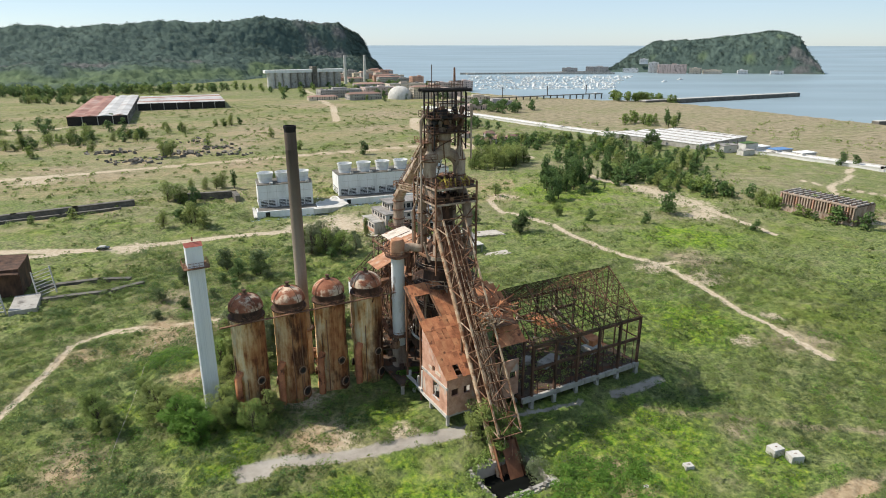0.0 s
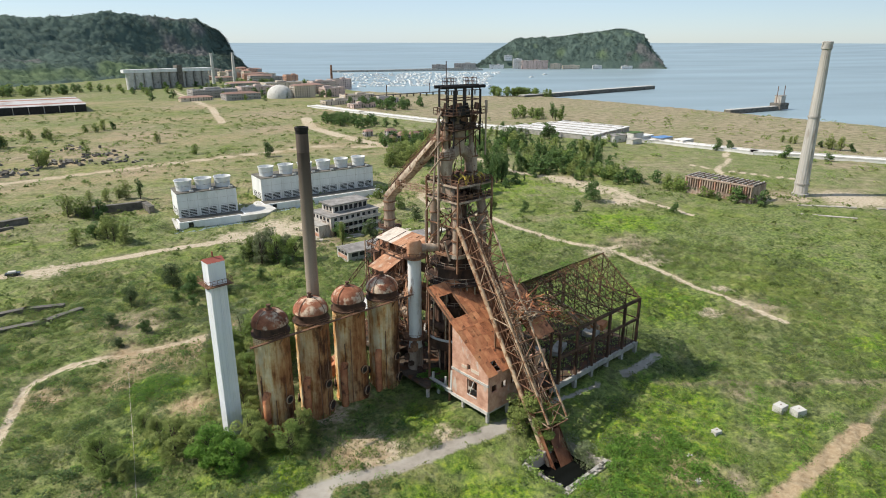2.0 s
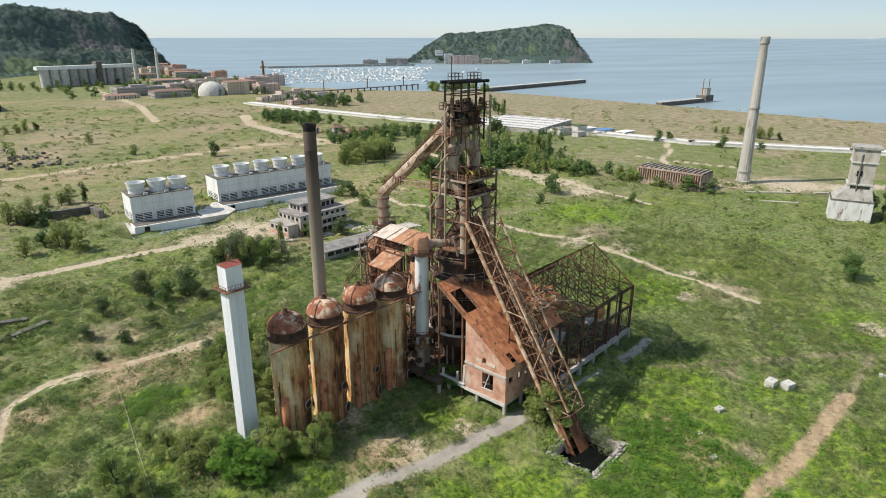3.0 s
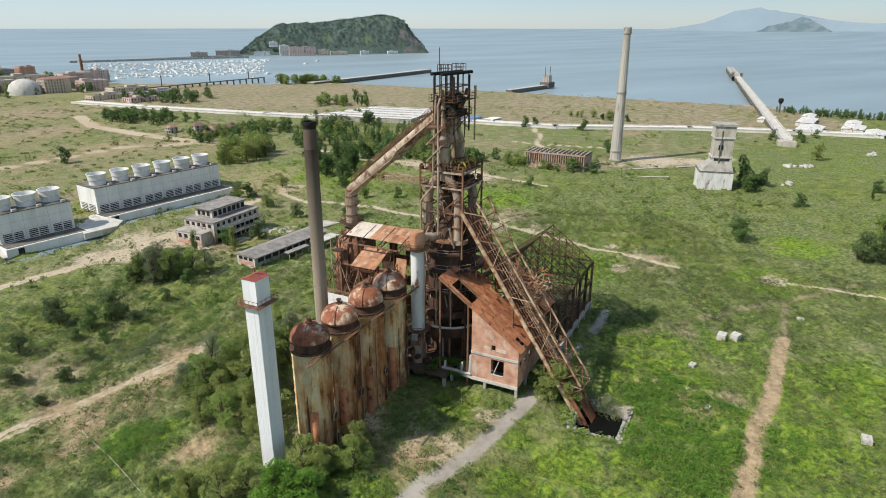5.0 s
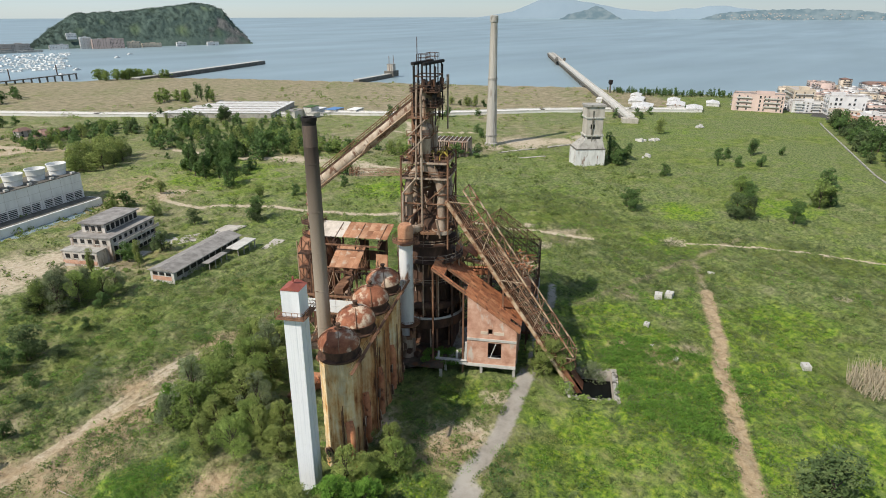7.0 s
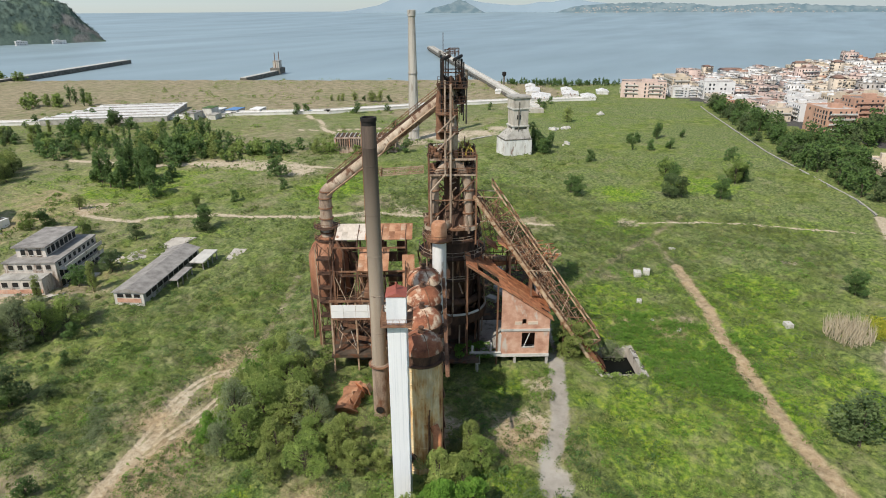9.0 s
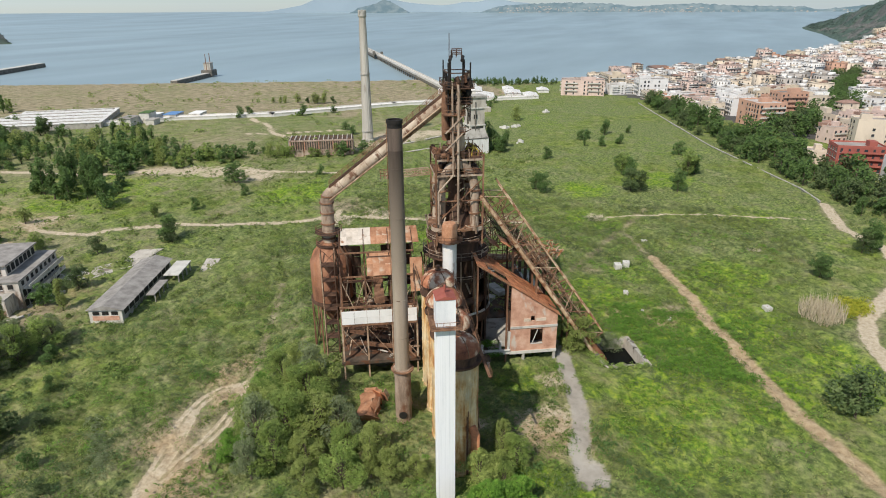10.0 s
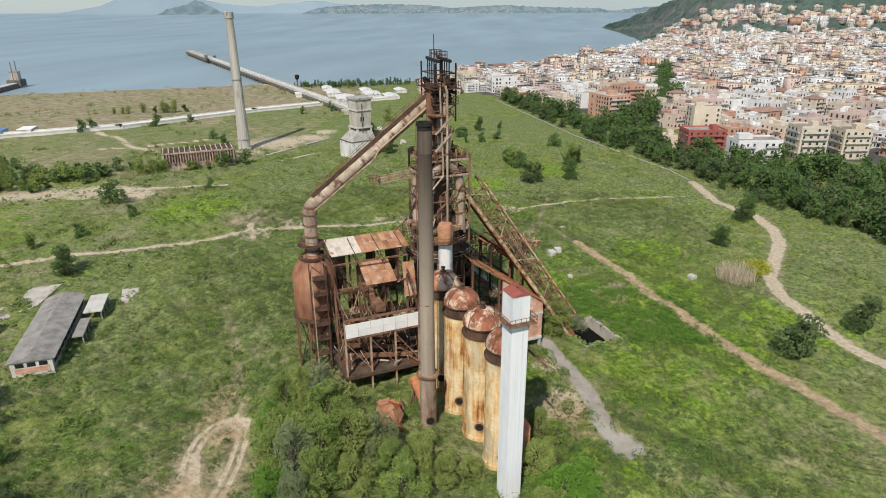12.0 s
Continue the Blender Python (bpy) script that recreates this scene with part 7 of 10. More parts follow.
steel_ruin()


def wall_run(pts, h, w, label, mat=CONCRETE_DARK, name="concrete_trench"):
    t = thing(name, pts[0][0], pts[0][1], 0, label, "wall", plant=False)
    for (ax, ay), (bx, by) in zip(pts, pts[1:]):
        n = math.hypot(bx - ax, by - ay)
        rz = math.degrees(math.atan2(by - ay, bx - ax))
        part("wall_panel", Geo().box(((ax + bx) / 2, (ay + by) / 2, h / 2 - 0.5), (n + w, w, h + 1), rz), mat, t)
        part("coping", Geo().box(((ax + bx) / 2, (ay + by) / 2, h + .08), (n + w, w + .3, .25), rz), mat, t)


wall_run([(-215, 250), (-190, 268), (-170, 281), (-150, 294)], 2.8, 2.4, "long dark concrete trench wall in weeds")
wall_run([(-199, 259), (-186, 266)], .9, 1.5, "low broken concrete wall in weeds", CONCRETE)
wall_run([(-132, 303), (-106, 311), (-101, 301)], 3.4, 2.2, "dark concrete pit wall in weeds")
wall_run([(-128, 187), (-113, 193.5), (-104, 194)], .9, 1.6, "curving overgrown concrete ditch wall")
wall_run([(-123, 176), (-105, 183), (-98, 190)], .9, 1.6, "curving overgrown concrete ditch wall")


def foundation_ruin(x, y, n, spread, seed):
    """Broken foundations: low uneven slabs and stumps thrown about, half sunk in the soil."""
    rs = random.Random(seed)
    t = thing("foundation_ruin", x, y, 0, "dark heap of broken concrete foundations in weeds", "ruin", "broken foundations", plant=False)
    for k in range(n):
        a, b = x + rs.gauss(0, spread), y + rs.gauss(0, spread * .8)
        s = rs.uniform(.8, 2.2)
        part("broken_slab", Geo().box((a, b, h1(a, b) + rs.uniform(-.2, .7)), (s * rs.uniform(1, 2.4), s, rs.uniform(.5, 2.4)), rs.uniform(0, 180), (rs.uniform(-24, 24), rs.uniform(-24, 24), 0)), CONCRETE_DARK, t)


for k, (x, y, n, s) in enumerate(((-236, 448, 34, 8), (-205, 415, 40, 9), (-180, 440, 34, 8), (-165, 466, 26, 7), (-195, 500, 18, 8), (-150, 440, 18, 5))):
    foundation_ruin(x, y, n, s, k)
wall_run([(-218, 244), (-192, 261), (-172, 273), (-152, 286)], 1.2, 1.2, "lower dark concrete trench wall in weeds")
wall_run([(196, 250), (218, 241)], 0.4, 1.6, "low broken concrete kerb", CONCRETE_OLD, "kerb")
wall_run([(228, 237), (243, 231)], 0.35, 1.4, "low broken concrete kerb", CONCRETE_OLD, "kerb")
wall_run([(185, 236), (203, 225)], 0.4, 1.4, "low broken concrete kerb", CONCRETE_OLD, "kerb")
wall_run([(430, 132), (408, 125), (269, 77), (213, 52), (184, 39), (165, 34)], 0.35, 0.45, "low worn boundary wall along the hedge", CONCRETE, "boundary_wall")


def concrete_blocks():
    for x, y, s, rz in ((63.8, 102.0, 2.0, 20), (66.4, 99.9, 2.0, 8), (48.6, 61.6, 1.7, 30), (45.5, 97.5, 1.3, 12), (33.5, 85.2, 0.9, 0), (36, 92, 0.8, 40)):
        z = h1(x, y)
        t = thing("concrete_block", x, y, z, "pale square concrete block lying in the grass", "block", "scattered concrete blocks", plant=False, rz=rz)
        part("block", Geo().box((x, y, z + s * 0.42), (s * 1.25, s, s * 0.84), rz), CONCRETE_PALE, t)
        part("lifting_lug", Geo().tube([(x - .2, y, z + s * .8), (x - .15, y, z + s * .8 + .2), (x + .15, y, z + s * .8 + .2), (x + .2, y, z + s * .8)], .05, 6), RUST_STEEL, t)


concrete_blocks()


single("pavement", Geo().slab([(-35.4, 92.2), (-33.4, 94.6), (-31.4, 94.0), (-31.6, 92.0), (-34.0, 91.4)], 0, 0.5), CONCRETE_PALE, "broken pale concrete patch in the grass", "pavement", "structure")


def fallen_tank():
    x, y = -30.6, 137.4
    t = thing("fallen_tank", x, y, h1(x, y), "crushed rust-red steel tank lying on the ground", "scrap tank", plant=False)
    rs = random.Random(14)
    g = Geo().tube([(x - 4.2 + 1.4 * k, y - 1.6 + .55 * k, 3.6 + rs.uniform(-.4, .4)) for k in range(7)], [rs.uniform(1.5, 2.5) for _ in range(7)], 11)
    g.v = [(a + rs.uniform(-.35, .35), b + rs.uniform(-.35, .35), max(1.9, 2.1 + (c - 2.1) * .62 + rs.uniform(-.45, .45))) for a, b, c in g.v]
    part("shell", g, RUST_SHEET, t, "crumpled torn shell")
    for k in range(6):
        part("torn_plate", Geo().box((x + rs.uniform(-4, 4), y + rs.uniform(-2.5, 2), rs.uniform(2.6, 3.8)), (rs.uniform(1.5, 3.4), .12, rs.uniform(1, 2.4)), rs.uniform(0, 180), (rs.uniform(-40, 40), rs.uniform(-30, 30), 0)), RUST_SHEET if k % 2 else RUST_PALE, t)
    part("torn_plate", Geo().box((x - 1, y - 1.8, 3.6), (3.6, 0.2, 3.0), 25, (30, 10, 0)), RUST_STEEL, t)
    part("torn_plate", Geo().box((x + 2.2, y - 0.6, 4.0), (2.4, 0.2, 2.2), 70, (-25, 0, 0)), RUST_ROOF, t)
    x, y = -27.6, 131.4
    t = thing("pipe_elbow", x, y, h1(x, y), "rusted flue elbow with flanged open mouth", "pipe", plant=False)
    part("elbow", Geo().tube([(x + 3.2, y + 2.2, 7.2), (x + 1.6, y + 1.2, 6.9), (x, y, 5.6), (x - 1.2, y - .8, 4.0)], 1.05, 14), RUST_ROOF, t, "", True)
    part("flange", Geo().tube([(x - 1.2, y - .8, 4.0), (x - 1.45, y - 1.0, 3.7)], 1.35, 16), RUST_PALE, t)
    part("mouth", Geo().tube([(x - 1.45, y - 1.0, 3.7), (x - 1.48, y - 1.02, 3.66)], .9, 14), DARK_HOLE, t)
    part("support", Geo().beam((x + 3, y + 2, 1.5), (x + 3, y + 2, 6.4), .3).beam((x + 1, y + 3, 1.5), (x + 2.4, y + 2, 6.4), .25), RUST_STEEL, t)


fallen_tank()


def weed_pipe():
    pts = [(-75 + 13 * k / 12, 148 - 50 * k / 12) for k in range(13)]
    t = thing("water_pipe", -75, 148, 0, "thin pale water pipe lying straight across the weeds", "pipe", plant=False)
    part("tube", Geo().tube([(x, y, h1(x, y) + .75) for x, y in pts], .05, 6), CONCRETE_OLD, t)
    for x, y in pts[::2]:
        part("prop", Geo().beam((x, y, h1(x, y) - .3), (x, y, h1(x, y) + .7), .1), CONCRETE, t)


weed_pipe()


def car(x, y, rz):
    z = h1(x, y) + 0.15
    t = thing("car", x, y, z, "dark car parked on the dirt track", "car", plant=False, rz=rz)
    P = local(x, y, rz)
    part("body", Geo().box(P(0, 0, z + .62), (4.3, 1.8, .7), rz), GLASS_DARK, t)
    part("cabin", Geo().box(P(-.2, 0, z + 1.15), (2.3, 1.6, .6), rz), CONCRETE_PALE, t, "pale roof")
    for a in (-1.35, 1.35):
        for b in (-.85, .85):
            p = P(a, b, z + .3)
            q = P(a, b * 1.12, z + .3)
            part("wheel", Geo().tube([p, q], .32, 12), SOOT, t)


car(-128.9, 226.1, 10)


GREY_SHEET = stuff("grey_roof_sheet", [(0.33, 0.32, 0.30), (0.48, 0.47, 0.45), (0.58, 0.57, 0.55)], 0.05, 0.7, stain=((0.30, 0.20, 0.16), 0.62, 0.04, (1, 1, 1)))
RUST_FADED = stuff("faded_red_roof", [(0.22, 0.11, 0.085), (0.34, 0.18, 0.14), (0.46, 0.36, 0.31)], 0.03, 0.85)


def far_hall(x, y, rz, n, w, h, bays, mats, label):
    """A wide hall under a row of pitched bays."""
    t = thing("warehouse", x, y, 0, label, "warehouse", plant=False, rz=rz)
    P = local(x, y, rz)
    # solid core coloured near-black in place of the shaded interior
    part("wall", Geo().box(P(n / 2, w / 2, h / 2), (n - 1, w - 1, h - .4), rz), DARK_HOLE, t, "solid sides coloured dark for the shaded open bays")
    for k in range(bays):
        a, b = w * k / bays, w * (k + 1) / bays
        g = Geo().add([P(0, a, h), P(n, a, h), P(n, b, h), P(0, b, h), P(0, (a + b) / 2, h + 1.0), P(n, (a + b) / 2, h + 1.0)], [(0, 1, 5, 4), (3, 4, 5, 2), (0, 4, 3), (1, 2, 5), (3, 2, 1, 0)])
        part("roof_bay", g, mats[k % len(mats)], t)
        for j in range(int(n / 14) + 1):
            part("column", Geo().box(P(min(n - .4, 14 * j), a, h / 2), (.7, .7, h), rz), CONCRETE, t)


far_hall(-303, 612, 112.5, 255, 52, 8.5, 4, [GREY_SHEET, GREY_SHEET, RUST_FADED, RUST_FADED], "large derelict warehouse with rust and pale striped roof")
far_hall(-350, 733, 22.5, 96, 105, 8, 7, [GREY_SHEET, RUST_FADED, GREY_SHEET, GREY_SHEET], "wide low warehouse with dark open sides")


def white_road():
    g, k = Geo(), Geo()
    for i in range(len(WHITE_ROAD) - 1):
        a, b = Vector(WHITE_ROAD[i]), Vector(WHITE_ROAD[i + 1])
        rz = math.degrees(math.atan2(b.y - a.y, b.x - a.x))
        n = (b - a).length
        g.box(((a.x + b.x) / 2, (a.y + b.y) / 2, 0.6), (n + 4, 11, 2.0), rz)
    single("road", g, stuff("road_concrete", [(0.60, 0.58, 0.54), (0.70, 0.68, 0.64), (0.76, 0.74, 0.70)], 0.08, 0.9), "broad white concrete road along the shore", "road", "structure")
    for off in (-5.4, 5.4):
        t = Geo()
        for i in range(len(WHITE_ROAD) - 1):
            a, b = Vector(WHITE_ROAD[i]), Vector(WHITE_ROAD[i + 1])
            d = (b - a).normalized()
            nn = Vector((-d.y, d.x)) * off
            a, b = a + nn, b + nn
            t.beam((a.x, a.y, 1.9), (b.x, b.y, 1.9), .4, .9)
        single("trim", t, CONCRETE_PALE, "low parapet of the white road", "parapet", "structure")


white_road()


def greenhouses():
    x, y, rz = 186, 458, 128
    for k in range(5):
        P = local(x, y, rz)
        o = P(0, -9 - 14 * k)
        t = thing("flat_white_shed", o[0], o[1], 0, "flat low shed with dusty white roof", "shed", "row of flat white sheds", plant=False, rz=rz)
        Q = local(o[0], o[1], rz)
        n = 84 - 5 * k
        part("wall", Geo().box(Q(n / 2, 0, 1.8), (n, 12.6, 3.8), rz), CONCRETE, t)
        part("roof", Geo().box(Q(n / 2, 0, 3.9), (n + 1, 13.2, .4), rz), WHITE_STAINED, t, "dusty white roof")
        part("ridge_vent", Geo().box(Q(n / 2, 0, 4.4), (n - 4, .8, .5), rz), CONCRETE, t)
    for x, y, s, h, m, lab in ((205, 452, 9, 5, GREY_ROOF, "grey"), (218, 448, 7, 7, LEAF_B, "green"), (228, 452, 8, 4, WHITE_WALL, "white"), (240, 446, 9, 3, plaster("blue_sheet", (0.12, 0.24, 0.45)), "blue"), (212, 438, 6, 3.5, CONCRETE, "grey"), (250, 432, 8, 3, WHITE_WALL, "white")):
        t = thing("site_hut", x, y, 0, lab + " flat-roofed hut in the works yard", "hut", "works yard huts", plant=False, rz=20)
        part("wall", Geo().box((x, y, h / 2), (s * 1.6, s, h), 20), CONCRETE_PALE, t)
        part("roof", Geo().box((x, y, h + .15), (s * 1.7, s + .6, .3), 20), m, t)


greenhouses()

# ---- hills, island, town and harbour ----
def wood_model(seed, w, h, n, size):
    """A far tree crown: loose leaf sprays over an uneven dome."""
    rs, g = random.Random(seed), Geo()
    blobs = [((rs.uniform(-.3, .3) * w, rs.uniform(-.3, .3) * w, h * rs.uniform(.45, .8)), (w * rs.uniform(.3, .5), w * rs.uniform(.3, .5), h * rs.uniform(.25, .4))) for _ in range(4)]
    leaf_cloud(g, rs, blobs, n, size)
    return np.array(g.v, np.float32), np.array(g.f, np.int32)


def spread_crowns(name, spots, mat, label, models, category="woods"):
    """Many far crowns joined to one mesh: spots are (x, y, z, scale, turn, model)."""
    co, fa, base = [], [], 0
    for x, y, z, s, a, k in spots:
        v, f = models[k % len(models)]
        c, d = math.cos(a) * s, math.sin(a) * s
        co.append(np.stack([v[:, 0] * c - v[:, 1] * d + x, v[:, 0] * d + v[:, 1] * c + y, v[:, 2] * s + z], -1))
        fa.append(f + base)
        base += len(v)
    co, fa = np.concatenate(co), np.concatenate(fa)
    me = bpy.data.meshes.new(name)
    me.vertices.add(len(co))
    me.vertices.foreach_set("co", co.astype(np.float32).ravel())
    me.loops.add(fa.size)
    me.loops.foreach_set("vertex_index", fa.astype(np.int32).ravel())
    me.polygons.add(len(fa))
    me.polygons.foreach_set("loop_start", np.arange(0, fa.size, 3, dtype=np.int32))
    me.polygons.foreach_set("use_smooth", np.ones(len(fa), bool))
    me.materials.append(mat)
    me.update(calc_edges=True)
    return tagged(new(name, me), label, category, kind="stuff")


CROWNS = [wood_model(i, 11, 6.0, 24, 2.5) for i in range(5)]


def hill_sheet(name, at, n, m, label, category, meadow, rock, trees, seed, smin=0.02, smax=1.15):
    """A hill from the surface at(t, s), with layers of grass and rock, and a wood grown over the rest."""
    g = Geo()
    mead, rk = [], []
    for i in range(n + 1):
        for j in range(m + 1):
            t, s = i / n, j / m * 1.5
            g.v.append(at(t, s))
            mead.append(max(0.0, min(1.0, meadow(t, s, g.v[-1]))))
            rk.append(max(0.0, min(1.0, rock(t, s, g.v[-1]))))
    for i in range(n):
        for j in range(m):
            a = i * (m + 1) + j
            g.f.append((a, a + m + 1, a + m + 2, a + 1))
    ob = single(name, g, HILL, label, category, "structure", True)
    for nm, lay in (("meadow", mead), ("rock", rk)):
        ob.data.attributes.new(nm, "FLOAT", "POINT").data.foreach_set("value", np.array(lay, np.float32))
    rs, spots = random.Random(seed), []
    while len(spots) < trees:
        t, s = rs.random(), rs.uniform(smin, smax)
        p = at(t, s)
        if p[2] < 2 or rs.random() < max(meadow(t, s, p) * .93, rock(t, s, p) * .8):
            continue
        spots.append((p[0], p[1], p[2] - 1.5, rs.uniform(.42, .85), rs.uniform(0, 6.28), rs.randrange(5)))
    spread_crowns("hill_woods", spots, LEAF_HILL, "dark dense woods covering the steep slope", CROWNS)


def along(pts, t):
    k = t * (len(pts) - 1)
    i = min(int(k), len(pts) - 2)
    return [a + (b - a) * (k - i) for a, b in zip(pts[i], pts[i + 1])]


def canopy(x, y, z):
    """The billows of close-standing tree crowns."""
    d = noise.voronoi(Vector((x, y, z * .6)) / 9.5)[0][0]
    e = noise.voronoi(Vector((x + 40, y, z * .6)) / 19.0)[0][0]
    return 4.2 * (1 - min(1, d * 1.25) ** 2) + 3.0 * (1 - min(1, e * 1.2) ** 2)


def ridge_surface(base, crest, hs, rough, seed, low=.3, drop=-4.0):
    """Foot line to crest line with the heights hs: a gentle lower slope, a terrace and a steep upper part."""
    def at(t, s):
        bx, by = along(base, t)
        cx, cy = along(crest, t)
        h = along([(k,) for k in hs], t)[0]
        x, y = bx + (cx - bx) * s, by + (cy - by) * s
        prof = low * float(step01(0, .42, s)) + (1 - low) * float(step01(.42, .98, s)) if s <= 1 else 1 - (s - 1) * 1.2
        q = Vector((x, y, seed * 50))
        z = drop + (h - drop) * prof
        z += rough * (1.3 * noise.noise(q / 70) + .6 * noise.noise(q / 22)) * min(1, s * 5) * min(1, h / 60)
        return (x, y, z + canopy(x, y, z) * min(1, s * 12) * min(1, h / 40))
    return at


def patch_noise(p, sc, seed):
    return noise.noise(Vector((p[0] / sc, p[1] / sc, seed + p[2] / sc)))


hill_sheet("hill", ridge_surface([(-1600, 700), (-1100, 930), (-701, 1020), (-541, 1057), (-430, 1280), (-320, 1560), (-185, 1655), (-160, 1740), (-170, 1900)],
                                 [(-1900, 1200), (-1300, 1380), (-980, 1420), (-800, 1500), (-640, 1610), (-430, 1720), (-290, 1790), (-225, 1800), (-215, 1900)],
                                 [100, 106, 99, 104, 113, 132, 122, 82, 8], 7, 1.0),
           560, 120, "long dark wooded hill with a steep rocky headland", "hill",
           lambda t, s, p: (1.5 * (1 - abs(s - .2) / .17) + 1.3 * patch_noise(p, 60, 3)) * (t < .62) * (.05 < s < .42),
           lambda t, s, p: max((2.5 * patch_noise(p, 55, 8) + 1.2 - abs(t - .73) * 18) * (s > .4), (1.2 - abs(s - .47) * 26 + 1.6 * patch_noise(p, 45, 5)) * (t < .5)), 5200, 21)
TOWN_HILL = ridge_surface([(2620, -210), (2300, -212), (2083, -214), (1700, -196), (1420, -172), (1290, -225), (1180, -330), (1330, -560), (1250, -900)],
                                 [(2640, -260), (2380, -300), (2120, -330), (1880, -380), (1740, -470), (1640, -600), (1580, -700), (1640, -900), (1600, -1200)],
                                 [8, 30, 62, 110, 150, 170, 180, 185, 185], 8, 2.0, .25)
hill_sheet("hill", TOWN_HILL,
           360, 90, "green wooded hillside with bare cliffs above the town", "hill",
           lambda t, s, p: 2.0 * patch_noise(p, 50, 4) - .9 - s * .4,
           lambda t, s, p: (2.8 * patch_noise(p, 45, 7) + .75 - abs(t - .42) * 2.5 - abs(s - .3) * 1.5) * (s > .1) * (t < .66), 2400, 22)


def island():
    ax, ay, bx, by = 452, 1790, 972, 1652
    top = [(0, 3), (0.06, 12), (0.12, 36), (0.22, 68), (0.34, 72), (0.5, 78), (0.68, 90), (0.82, 97), (0.9, 82), (0.95, 42), (0.985, 12), (1, 0)]

    def at(t, s):
        h = float(np.interp(t, [p[0] for p in top], [p[1] for p in top]))
        half = 200 * math.sqrt(max(0.0, 1 - (2 * t - 1) ** 2)) + 4
        w = s / .75 - 1
        x, y = ax + (bx - ax) * t + 0.256 * (w + 1) * half, ay + (by - ay) * t + 0.966 * (w + 1) * half
        prof = float(step01(-1.0, -0.35, w)) ** 0.7 if w < 0 else math.sqrt(max(0, 1 - w * w))
        q = Vector((x, y, 9))
        return (x, y, -4 + canopy(x, y, 0) * min(1, prof * 2) * (h > 8) + (h + 4) * prof + (6 * noise.noise(q / 50) + 3 * noise.noise(q / 15)) * min(1, max(0, prof * 3 - .3)) * (h > 8))

    hill_sheet("island", at, 240, 150, "wooded rocky island beyond the harbour", "island",
               lambda t, s, p: 2 * patch_noise(p, 40, 4) - .6, lambda t, s, p: (2.4 * patch_noise(p, 30, 6) + .9 - abs(t - .93) * 9) * (s < .3) + (2 * patch_noise(p, 24, 2)) * (p[2] < 16), 2200, 23, .1, .8)


island()


